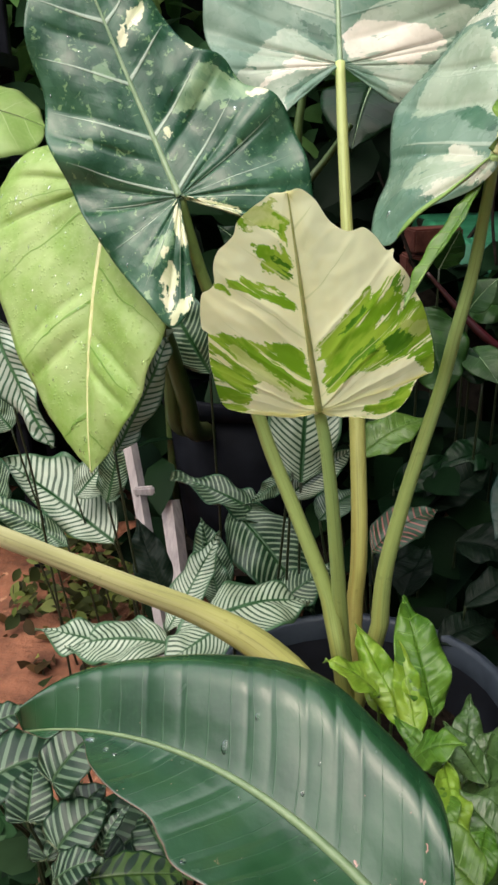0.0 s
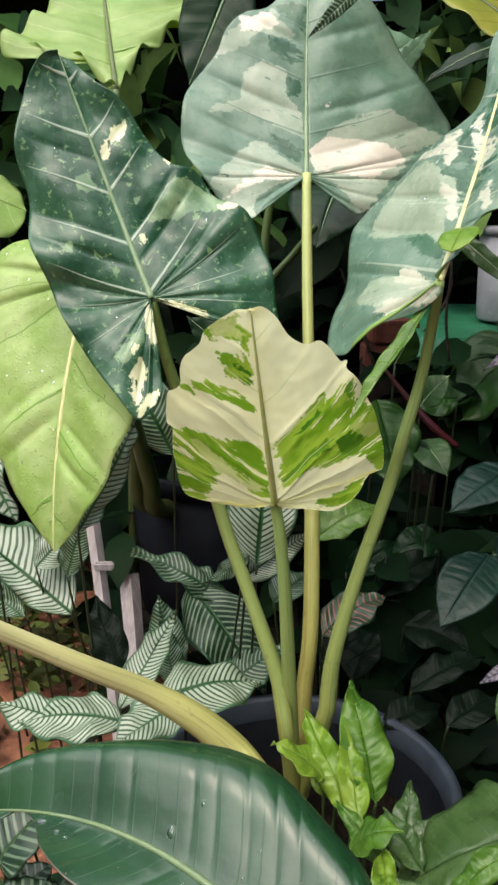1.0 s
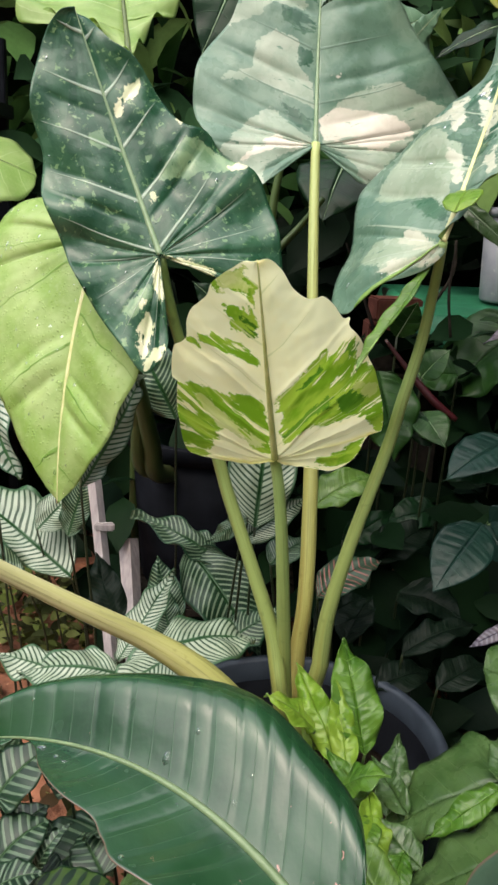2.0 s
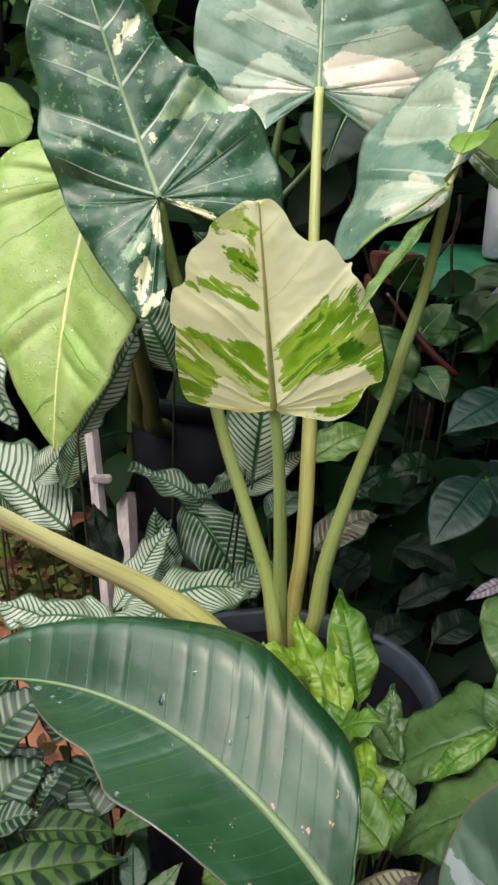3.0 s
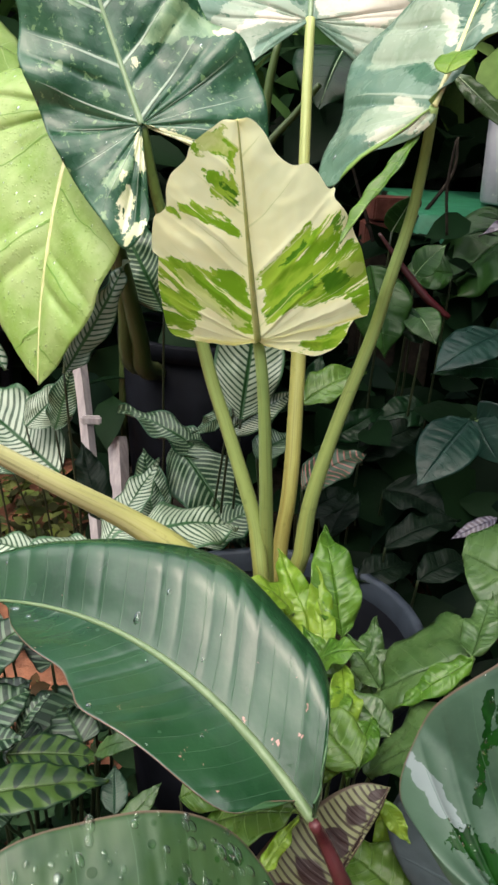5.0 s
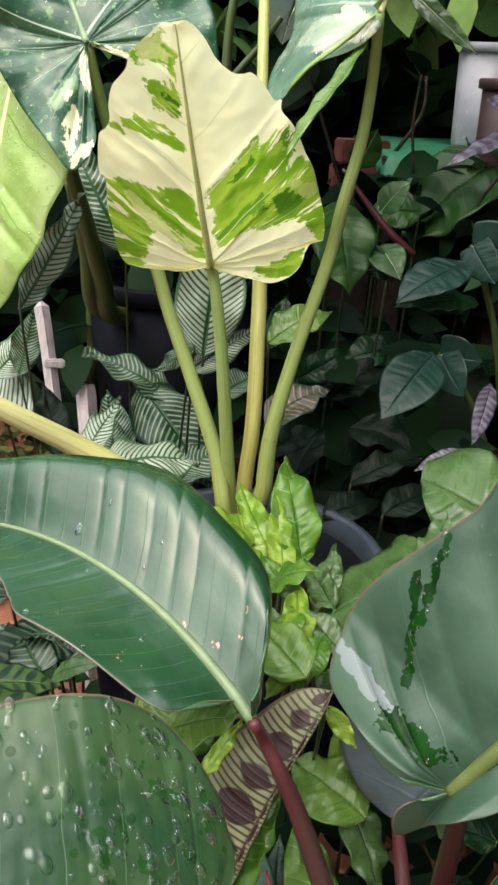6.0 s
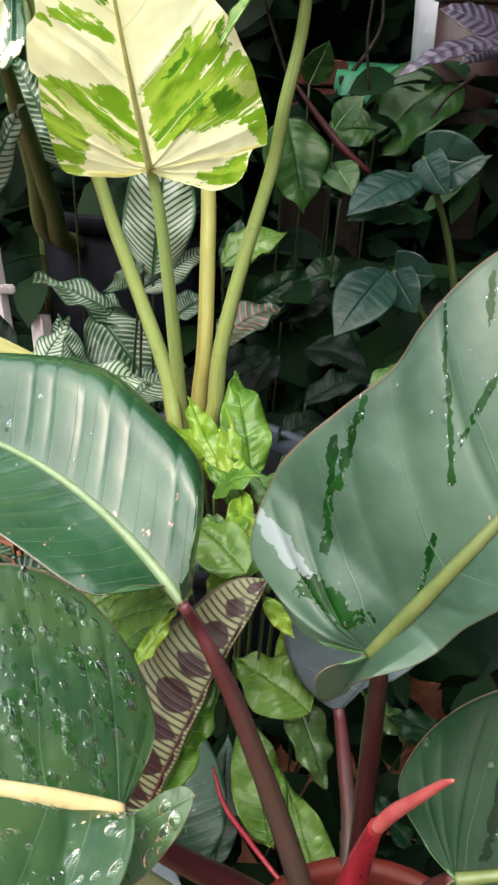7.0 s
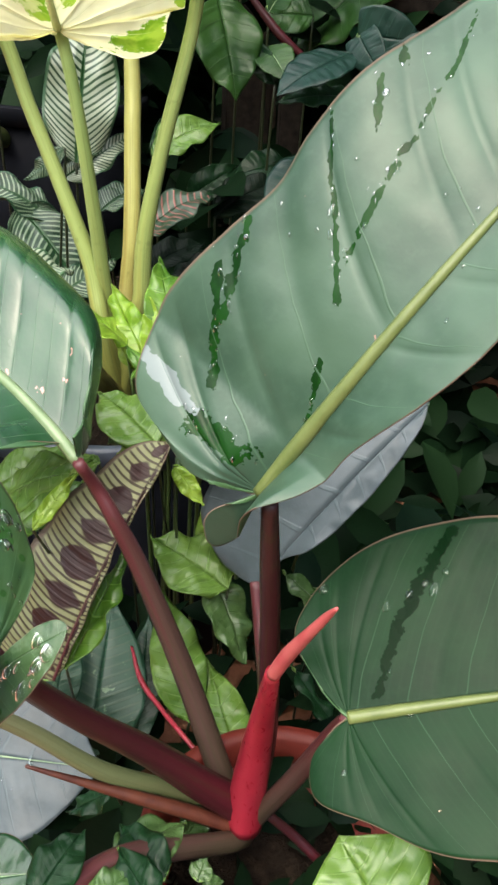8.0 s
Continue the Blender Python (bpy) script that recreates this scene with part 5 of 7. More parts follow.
CAL.append((dict(b=(0.0071, 1.102, 0.4281), t=(0.114, 1.151, 0.4889), n=(-0.252, -0.486, 0.837), w=0.277, arch=0.05), M_GREYST))
CAL.append((dict(b=(-0.2669, 1.2882, 0.5396), t=(-0.2346, 1.3013, 0.6584), n=(-0.044, -0.992, 0.121), w=0.214, fold=0.1), M_GREYST))
CAL.append((dict(b=(-0.4798, 1.4649, 0.6162), t=(-0.5323, 1.4849, 0.6785), n=(0.049, -0.938, 0.342), w=0.426), M_GREYST))
for i, (sh, mat) in enumerate(CAL):
    blade(sh, "leaf", cal, [mat, M_UNDERD], None, nu=80, nv=14, sweep=0.85, bow=0.35, relief=0.004, veins=25, wave=0.045, waves=3, seed=20 + i, rough=0.06)
    b = Vector(sh["b"])
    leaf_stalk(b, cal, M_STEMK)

# ---- fishbone and rattlesnake plants ----
fish = thing("fishbone_plant", (-0.2, 0.85, 0.0), "low fishbone prayer plant with grey-green banded leaves", "plant")
def nudged(sh, k):
    """A like leaf lower down and turned."""
    m = pose(0, 0, 0, 0, 0, 55 + 37 * (k % 5))
    b, t, nn = Vector(sh["b"]), Vector(sh["t"]), Vector(sh["n"])
    nb = b + Vector((0.03 * math.sin(k * 2.3), 0.035 * math.cos(k * 1.7), -0.035))
    return {**sh, "b": tuple(nb), "t": tuple(nb + (m @ (t - b)) * 0.75), "n": tuple(m @ nn)}


FISH = []
FISH.append(dict(b=(-0.3144, 0.743, 0.425), t=(-0.2179, 0.7907, 0.425), n=(0.045, -0.09, 0.995), w=0.479, arch=0.06, fold=0.05))
FISH.append(dict(b=(-0.3577, 0.8437, 0.4152), t=(-0.2895, 0.8725, 0.4259), n=(-0.039, -0.267, 0.963), w=0.345, arch=0.06, fold=0.05))
FISH.append(dict(b=(-0.1746, 0.7577, 0.387), t=(-0.2358, 0.6937, 0.3663), n=(-0.292, -0.029, 0.956), w=0.368, arch=0.06, fold=0.05))
FISH.append(dict(b=(-0.0915, 0.7407, 0.3868), t=(-0.1705, 0.6647, 0.3652), n=(-0.138, -0.136, 0.981), w=0.46, arch=0.06, fold=0.05))
FISH.append(dict(b=(-0.2474, 0.862, 0.3912), t=(-0.2834, 0.8783, 0.441), n=(0.049, -0.938, 0.342), w=0.419, arch=0.06, fold=0.05))
FISH.append(dict(b=(-0.2178, 0.7029, 0.4653), t=(-0.163, 0.7482, 0.5028), n=(-0.198, -0.472, 0.859), w=0.424, arch=0.06, fold=0.05))
FISH.append(dict(b=(-0.2018, 0.6471, 0.4276), t=(-0.154, 0.6874, 0.4513), n=(-0.147, -0.366, 0.919), w=0.501, arch=0.06, fold=0.05))
FISH.append(dict(b=(-0.0887, 0.6604, 0.4048), t=(-0.1231, 0.7153, 0.4101), n=(-0.239, -0.241, 0.941), w=0.409, arch=0.06, fold=0.05))
FISH.append(dict(b=(-0.1578, 0.646, 0.4244), t=(-0.1274, 0.6788, 0.4567), n=(-0.313, -0.504, 0.805), w=0.17, arch=0.06, fold=0.05))
FISH.append(dict(b=(-0.1397, 0.7318, 0.4566), t=(-0.1886, 0.7911, 0.4745), n=(-0.031, -0.312, 0.95), w=0.263, arch=0.06, fold=0.05))
FISH.append(dict(b=(-0.2167, 0.7289, 0.3724), t=(-0.1743, 0.7647, 0.4059), n=(-0.361, -0.373, 0.855), w=0.471, arch=0.06, fold=0.05))
FISH.append(dict(b=(-0.105, 0.6584, 0.3968), t=(-0.0908, 0.6948, 0.4071), n=(0.043, -0.287, 0.957), w=0.422, arch=0.06, fold=0.05))
FISH.append(dict(b=(-0.1974, 0.6129, 0.4211), t=(-0.1442, 0.6202, 0.4414), n=(-0.324, -0.205, 0.924), w=0.403, arch=0.06, fold=0.05))
FISH.append(dict(b=(-0.1476, 0.6504, 0.3811), t=(-0.1704, 0.7051, 0.3881), n=(-0.323, -0.252, 0.912), w=0.434, arch=0.06, fold=0.05))
for i, sh in enumerate(FISH + [nudged(q, k) for k, q in enumerate(FISH) if k not in (2, 6, 12)]):
    blade({**sh, "blunt": 1, "arch": 0.14, "fold": 0.14}, "leaf", fish, [M_FISH, M_UNDERD], None, nu=50, nv=8, relief=0.02, veins=8, wave=0.03, seed=50 + i)
    b = Vector(sh["b"])
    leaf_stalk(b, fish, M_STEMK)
rat = thing("rattlesnake_plant", (-0.05, 0.65, 0.0), "rattlesnake plant with dark spotted green leaves", "plant")
RATTLE_LEAVES = []
RATTLE_LEAVES.append((dict(b=(-0.1876, 0.5331, 0.4355), t=(-0.0427, 0.5751, 0.4333), n=(0.026, -0.038, 0.999), w=0.221, arch=0.04, fold=0.05), M_RATTLE))
RATTLE_LEAVES.append((dict(b=(-0.1612, 0.6138, 0.4233), t=(-0.0581, 0.631, 0.4113), n=(0.124, -0.057, 0.991), w=0.267, arch=0.04, fold=0.05), M_RATTLE))
RATTLE_LEAVES.append((dict(b=(-0.0336, 0.556, 0.4094), t=(-0.0404, 0.5967, 0.4344), n=(-0.038, -0.528, 0.849), w=0.301, arch=0.04, fold=0.05), M_DPAT))
RATTLE_LEAVES.append((dict(b=(-0.0618, 0.6002, 0.4443), t=(-0.0023, 0.5906, 0.4766), n=(-0.49, -0.338, 0.803), w=0.176, arch=0.15), M_MIDG))
RATTLE_LEAVES.append((dict(b=(-0.0239, 0.5107, 0.431), t=(0.0146, 0.5443, 0.4657), n=(-0.344, -0.454, 0.822), w=0.199), M_MIDG))
for i, (sh, mat) in enumerate(RATTLE_LEAVES):
    blade(sh, "leaf", rat, [mat, M_UNDERD], None, nu=50, nv=8, seed=70 + i)
    b = Vector(sh["b"])
    leaf_stalk(b, rat, M_STEMK)

# ---- pale green plant at the pot's front ----
pale = thing("syngonium_plant", (0.2, 0.75, 0.38), "bright green arrowhead plant growing at the pot's edge", "plant")
PALE_LEAVES = []
PALE_LEAVES.append((dict(b=(0.2124, 0.7938, 0.4797), t=(0.1865, 0.8967, 0.5811), n=(0.006, -0.702, 0.713), w=0.212, arch=0.05, fold=0.15), M_PALE))
PALE_LEAVES.append((dict(b=(0.1863, 0.786, 0.465), t=(0.1272, 0.8845, 0.5491), n=(-0.251, -0.711, 0.657), w=0.153, arch=0.08, fold=0.15), M_YELL))
PALE_LEAVES.append((dict(b=(0.1898, 0.7651, 0.471), t=(0.1761, 0.8494, 0.5467), n=(-0.028, -0.671, 0.741), w=0.154, fold=0.2), M_YELL))
PALE_LEAVES.append((dict(b=(0.1645, 0.6538, 0.5339), t=(0.2154, 0.6439, 0.5657), n=(-0.52, 0.059, 0.852), w=0.416, arch=0.15), M_PALE))
PALE_LEAVES.append((dict(b=(0.1931, 0.6369, 0.5459), t=(0.189, 0.5198, 0.5151), n=(0.214, -0.256, 0.943), w=0.138, arch=0.05, fold=0.15), M_YELL))
PALE_LEAVES.append((dict(b=(0.1494, 0.811, 0.4986), t=(0.0861, 0.8246, 0.5372), n=(0.515, -0.035, 0.856), w=0.371, arch=0.1), M_YELL))
PALE_LEAVES.append((dict(b=(0.2304, 0.7077, 0.4607), t=(0.2505, 0.7844, 0.5181), n=(-0.209, -0.551, 0.808), w=0.196), M_MIDG))
PALE_LEAVES.append((dict(b=(0.2358, 0.6982, 0.4888), t=(0.2709, 0.7206, 0.5207), n=(-0.335, -0.558, 0.76), w=0.323), M_MIDG))
PALE_LEAVES.append((dict(b=(0.3242, 0.6278, 0.5794), t=(0.2109, 0.639, 0.4921), n=(-0.609, 0.017, 0.793), l=[(0.088, 0.126), (0.346, 0.181), (0.493, 0.276), (0.673, 0.247), (0.809, 0.15)], r=[(-0.035, -0.203), (0.007, -0.477), (0.159, -0.622), (0.411, -0.547), (0.675, -0.364), (0.908, -0.135)], arch=0.06, fold=-0.08), M_MIDG))
PALE_LEAVES.append((dict(b=(0.3182, 0.6105, 0.5903), t=(0.3525, 0.6845, 0.6192), n=(-0.336, -0.203, 0.92), w=0.233), M_MIDG))
PALE_LEAVES.append((dict(b=(0.3102, 0.5223, 0.5813), t=(0.2127, 0.5356, 0.4998), n=(-0.631, 0.094, 0.77), l=[(0.124, 0.321), (0.346, 0.503), (0.548, 0.372), (0.775, 0.182)], r=[(0.008, -0.387), (0.22, -0.477), (0.459, -0.433), (0.719, -0.367), (0.94, -0.207)], arch=0.06, fold=-0.06), M_MIDG))
PALE_LEAVES.append((dict(b=(0.4334, 0.7196, 0.5877), t=(0.3468, 0.8037, 0.6024), n=(-0.26, -0.42, 0.869), l=[(0.074, 0.253), (0.398, 0.407), (0.701, 0.3)], r=[(0.323, -0.499), (0.649, -0.608), (0.931, -0.531), (1.072, -0.292)], arch=0.08, fold=-0.05), M_MIDG))
PALE_LEAVES.append((dict(b=(0.2156, 0.5541, 0.5518), t=(0.1856, 0.485, 0.5368), n=(-0.187, -0.13, 0.974), w=0.2), M_PALE))
PALE_LEAVES.append((dict(b=(0.3145, 0.5928, 0.6004), t=(0.2407, 0.5745, 0.5493), n=(-0.414, -0.485, 0.771), w=0.156), M_PALE))
PALE_LEAVES.append((dict(b=(0.1841, 0.5126, 0.5546), t=(0.1587, 0.4827, 0.5305), n=(-0.244, -0.473, 0.846), w=0.236), M_YELL))
PALE_LEAVES.append((dict(b=(0.1673, 0.8187, 0.4606), t=(0.1349, 0.8886, 0.5282), n=(-0.368, -0.73, 0.577), w=0.212, arch=0.06, fold=0.15), M_YELL))
PALE_LEAVES.append((dict(b=(0.2018, 0.6485, 0.519), t=(0.1553, 0.7195, 0.5397), n=(-0.424, -0.498, 0.756), w=0.144, fold=0.1), M_PALE))
PALE_LEAVES.append((dict(b=(0.2345, 0.6309, 0.5288), t=(0.2059, 0.709, 0.5397), n=(-0.468, -0.288, 0.836), w=0.185, fold=0.1), M_MIDG))
PALE_LEAVES.append((dict(b=(0.237, 0.5652, 0.523), t=(0.196, 0.6136, 0.5402), n=(-0.091, -0.399, 0.912), w=0.286, fold=0.1), M_MIDG))
PALE_LEAVES.append((dict(b=(0.154, 0.6454, 0.5104), t=(0.1951, 0.5858, 0.5218), n=(-0.528, -0.208, 0.824), w=0.132, arch=0.1), M_MIDG))
PALE_LEAVES.append((dict(b=(0.196, 0.6136, 0.5402), t=(0.169, 0.544, 0.5236), n=(-0.028, -0.221, 0.975), w=0.174, arch=0.1), M_PALE))
for i, (sh, mat) in enumerate(PALE_LEAVES):
    blade(sh, "leaf", pale, [mat, M_UNDER], None, nu=60, nv=10, relief=0.024, veins=10, wave=0.05, waves=3, seed=80 + i, rough=0.05, fine=0.010)
    b = Vector(sh["b"])
    leaf_stalk(b, pale, M_STEMD, ground=0.15)

# ---- low plants under the philodendron ----
low = thing("lily_plant", (0.24, 0.5, 0.0), "leafy light green peace lily", "plant")
LOW_LEAVES = []
LOW_LEAVES.append((dict(b=(0.2601, 0.4693, 0.4073), t=(0.1871, 0.5178, 0.4305), n=(0.086, -0.321, 0.943), w=0.372, arch=0.05, fold=0.06), M_LILY))
LOW_LEAVES.append((dict(b=(0.2467, 0.4913, 0.4053), t=(0.2765, 0.4362, 0.3426), n=(0.349, -0.615, 0.707), w=0.251, arch=0.06, fold=0.08), M_MIDG))
LOW_LEAVES.append((dict(b=(0.2259, 0.4129, 0.2914), t=(0.1999, 0.5094, 0.37), n=(0.033, -0.626, 0.779), w=0.21, arch=0.04, fold=0.05), M_LILY))
LOW_LEAVES.append((dict(b=(0.2764, 0.3571, 0.2739), t=(0.2432, 0.4616, 0.3232), n=(-0.203, -0.469, 0.859), w=0.195, arch=0.04, fold=0.05), M_LILY))
LOW_LEAVES.append((dict(b=(0.0732, 0.4308, 0.5369), t=(0.1377, 0.4043, 0.5793), n=(-0.568, -0.071, 0.82), w=0.388, arch=0.06), M_LILY))
LOW_LEAVES.append((dict(b=(0.1075, 0.361, 0.557), t=(0.1368, 0.3957, 0.5844), n=(0.258, -0.723, 0.641), w=0.126), M_YELL))
LOW_LEAVES.append((dict(b=(0.1939, 0.4808, 0.5585), t=(0.1414, 0.5374, 0.5773), n=(0.007, -0.309, 0.951), w=0.366, arch=0.05), M_LILY))
LOW_LEAVES.append((dict(b=(0.2088, 0.438, 0.5637), t=(0.2331, 0.4227, 0.5353), n=(-0.041, -0.894, 0.447), w=0.205), M_YELL))
LOW_LEAVES.append((dict(b=(0.1267, 0.3459, 0.4325), t=(0.1732, 0.4087, 0.5063), n=(-0.579, -0.405, 0.708), w=0.149), M_PALE))
LOW_LEAVES.append((dict(b=(0.1472, 0.4579, 0.5531), t=(0.0797, 0.4574, 0.546), n=(-0.106, 0.035, 0.994), w=0.405), M_LILY))
LOW_LEAVES.append((dict(b=(0.3725, 0.5016, 0.3435), t=(0.3202, 0.529, 0.3803), n=(0.491, -0.203, 0.847), w=0.261), M_MIDG))
LOW_LEAVES.append((dict(b=(0.3776, 0.4322, 0.2478), t=(0.3256, 0.4739, 0.3087), n=(0.636, -0.265, 0.725), w=0.132), M_DEEP))
LOW_LEAVES.append((dict(b=(0.399, 0.4937, 0.3569), t=(0.3472, 0.5026, 0.3701), n=(0.205, -0.218, 0.954), w=0.35), M_DEEP))
LOW_LEAVES.append((dict(b=(0.1708, 0.36, 0.1896), t=(0.2401, 0.369, 0.2164), n=(-0.372, 0.118, 0.921), w=0.365), M_MIDG))
LOW_LEAVES.append((dict(b=(0.3555, 0.17, 0.3726), t=(0.3251, 0.2154, 0.4043), n=(-0.184, -0.642, 0.744), w=0.76, arch=0.05), M_LILY))
LOW_LEAVES.append((dict(b=(0.1864, 0.5269, 0.5605), t=(0.1508, 0.4996, 0.5472), n=(-0.082, -0.346, 0.935), w=0.346), M_MIDG))
LOW_LEAVES.append((dict(b=(0.0777, 0.467, 0.5202), t=(0.1422, 0.4602, 0.5572), n=(-0.504, -0.141, 0.852), w=0.229, arch=0.08), M_LILY))
LOW_LEAVES.append((dict(b=(0.2624, 0.52, 0.3746), t=(0.2373, 0.5542, 0.4407), n=(-0.041, -0.894, 0.447), w=0.27), M_YELL))
LOW_LEAVES.append((dict(b=(0.0371, 0.5043, 0.4866), t=(0.1206, 0.5195, 0.5261), n=(-0.315, -0.448, 0.837), w=0.294, arch=0.08), M_LILY))
LOW_LEAVES.append((dict(b=(0.0668, 0.4691, 0.4719), t=(0.1296, 0.4974, 0.5103), n=(-0.351, -0.382, 0.855), w=0.32, arch=0.08), M_PALE))
LOW_LEAVES.append((dict(b=(0.1193, 0.1941, 0.3728), t=(0.1484, 0.2421, 0.3799), n=(-0.008, -0.141, 0.99), w=0.318, arch=0.1), M_DEEP))
LOW_LEAVES.append((dict(b=(0.1531, 0.1898, 0.3714), t=(0.1928, 0.2266, 0.3615), n=(0.26, -0.023, 0.965), w=0.243, arch=0.1), M_MIDG))
LOW_LEAVES.append((dict(b=(0.2056, 0.1842, 0.371), t=(0.1726, 0.2342, 0.3708), n=(-0.506, -0.33, 0.797), w=0.247, arch=0.1), M_DEEP))
LOW_LEAVES.append((dict(b=(0.1695, 0.2371, 0.336), t=(0.2216, 0.2779, 0.3349), n=(-0.136, 0.2, 0.97), w=0.387, arch=0.1), M_MIDG))
LOW_LEAVES.append((dict(b=(0.205, 0.2196, 0.3518), t=(0.1721, 0.2677, 0.3484), n=(-0.183, -0.056, 0.981), w=0.297, arch=0.1), M_DEEP))
LOW_LEAVES.append((dict(b=(0.164, 0.2945, 0.3527), t=(0.1264, 0.3007, 0.3175), n=(-0.683, -0.247, 0.687), w=0.214), M_DEEP))
LOW_LEAVES.append((dict(b=(0.2297, 0.2298, 0.3339), t=(0.2362, 0.2439, 0.3391), n=(0.059, -0.37, 0.927), w=0.574), M_MIDG))
LOW_LEAVES.append((dict(b=(0.2339, 0.2263, 0.3287), t=(0.249, 0.2344, 0.3253), n=(0.458, -0.556, 0.693), w=0.45), M_MIDG))
LOW_LEAVES.append((dict(b=(0.2221, 0.2847, 0.307), t=(0.2386, 0.308, 0.3098), n=(-0.278, 0.085, 0.957), w=0.486), M_MIDG))
for i, (sh, mat) in enumerate(LOW_LEAVES):
    blade(sh, "leaf", low, [mat, M_UNDER], None, nu=60, nv=10, relief=0.016, veins=11, wave=0.05, waves=3, seed=100 + i, rough=0.06, fine=0.008)
    b = Vector(sh["b"])
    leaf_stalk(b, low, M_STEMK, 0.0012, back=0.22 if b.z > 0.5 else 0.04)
mar = thing("calathea_plant", (0.09, 0.36, 0.0), "calathea with brown blotched olive leaves", "plant")
blade(dict(b=(0.1167, 0.3421, 0.4243), t=(0.2079, 0.4147, 0.6005), n=(-0.497, -0.681, 0.538), l=[(-0.068, 0.138), (-0.057, 0.299), (0.162, 0.316), (0.411, 0.309), (0.599, 0.274), (0.788, 0.197), (0.939, 0.108)], r=[(0.127, -0.023), (0.362, -0.024), (0.604, -0.012), (0.808, -0.016), (0.919, -0.015)], arch=0.05, fold=0.04), "leaf", mar, [M_MAR, M_UNDER], M_BROWNST, nu=110, nv=16, sweep=0.15, bow=0.35, veins=7, wave=0.012, relief=0.006, seed=120, rib_r=0.006, label="olive leaf with dark stripes and brown blotches")
for i, sh in enumerate([dict(b=(0.1312, 0.4008, 0.2586), t=(0.1503, 0.515, 0.3544), n=(-0.116, -0.627, 0.77), w=0.31, arch=0.05), dict(b=(0.0979, 0.4209, 0.2956), t=(0.1104, 0.4737, 0.3577), n=(-0.046, -0.756, 0.653), w=0.26), dict(b=(0.1741, 0.4179, 0.252), t=(0.1854, 0.5064, 0.3403), n=(-0.002, -0.707, 0.708), w=0.159)]):
    blade(sh, "leaf", mar, [M_DPAT, M_UNDERD], None, nu=60, nv=10, seed=121 + i)

# ---- philodendron in the foreground ----
flowerpot("flower_pot", (0.296, 0.262, 0.02), 0.113, 0.312, 0.8, M_TERRA, M_TERRA, "terracotta red plastic flower pot", rim_h=0.03)
phi = thing("philodendron_plant", (0.265, 0.295, 0.28), "philodendron with large glossy leaves and maroon stalks", "plant")
blade(dict(b=(0.1434, 0.3602, 0.6157), t=(-0.1838, 0.5579, 0.6504), n=(-0.0654, -0.2765, 0.9588), l=[(0.026, -0.011), (0.076, 0.057), (0.144, 0.155), (0.417, 0.21), (0.504, 0.182), (0.56, 0.152), (0.655, 0.137), (0.749, 0.092), (0.828, 0.022), (0.892, -0.005), (0.92, 0.023)], r=[(0.008, -0.046), (0.03, -0.081), (0.065, -0.156), (0.12, -0.211), (0.226, -0.234), (0.37, -0.253), (0.502, -0.242), (0.629, -0.218), (0.756, -0.19), (0.881, -0.157), (0.975, -0.112), (1.01, -0.044)], arch=0.0998, fold=0.3, bend=-0.09), "leaf", phi, [M_GLOSS, M_UNDERG], M_RIBS, nu=300, nv=34, sweep=0.55, bow=0.18, veins=15, relief=0.005, wave=0.006, waves=3, fine=0.0008, rough=0.010, curl=(0.0, 0.11), seed=130, rib_r=0.0125, label="glossy dark green leaf with a pale midrib", drops=14)
spotted = blade(dict(b=(0.1176, 0.186, 0.6107), t=(-0.1124, 0.1527, 0.6667), n=(0.2676, -0.3185, 0.9094), l=[(0.005, 0.06), (0.01, 0.16), (0.085, 0.271), (0.232, 0.341), (0.418, 0.348), (0.665, 0.242)], r=[(-0.033, -0.055), (-0.073, -0.163), (-0.069, -0.239), (-0.008, -0.337), (0.061, -0.395), (0.142, -0.452), (0.23, -0.473), (0.349, -0.464), (0.517, -0.427), (0.706, -0.345), (0.88, -0.188)], lobe_l=1.2, arch=0.1242, fold=0.2565, marks=[(0.233, -0.22, 0.214, -0.177, 0.013), (0.17, -0.151, 0.124, -0.102, 0.017), (0.236, -0.08, 0.201, -0.008, 0.019), (0.07, -0.223, 0.05, -0.179, 0.013), (0.164, -0.298, 0.077, -0.285, 0.016), (0.069, -0.102, 0.048, -0.037, 0.01), (0.167, -0.036, 0.137, 0.005, 0.012), (0.277, -0.177, 0.257, -0.133, 0.015), (0.028, -0.312, -0.002, -0.244, 0.012), (0.208, -0.418, 0.135, -0.399, 0.011)]), "leaf", phi, [M_GLOSS3, M_UNDERG], M_RIBY, nu=180, nv=26, sweep=0.3, veins=11, relief=0.005, wave=0.006, seed=131, rib_r=0.023, label="green leaf covered in water drops with a cream midrib", drops=460, drop_r=(0.0008, 0.0030))
blade(dict(b=(0.1119, 0.1753, 0.5977), t=(0.1574, 0.1789, 0.6315), n=(0.06, -0.45, 0.89), l=[(0.142, 0.141), (0.341, 0.117), (0.561, 0.148), (0.788, 0.169), (0.941, 0.133), (0.999, 0.066)], r=[(-0.296, -0.242), (-0.156, -0.411), (0.21, -0.408), (0.411, -0.357), (0.672, -0.267), (0.881, -0.131)], arch=0.05), "leaf_lobe", spotted, [M_GLOSS3, M_UNDERG], None, nu=90, nv=16, sweep=0.3, veins=5, relief=0.006, wave=0.008, seed=137, label="rounded lobe of the wet leaf", drops=24, drop_r=(0.001, 0.003))
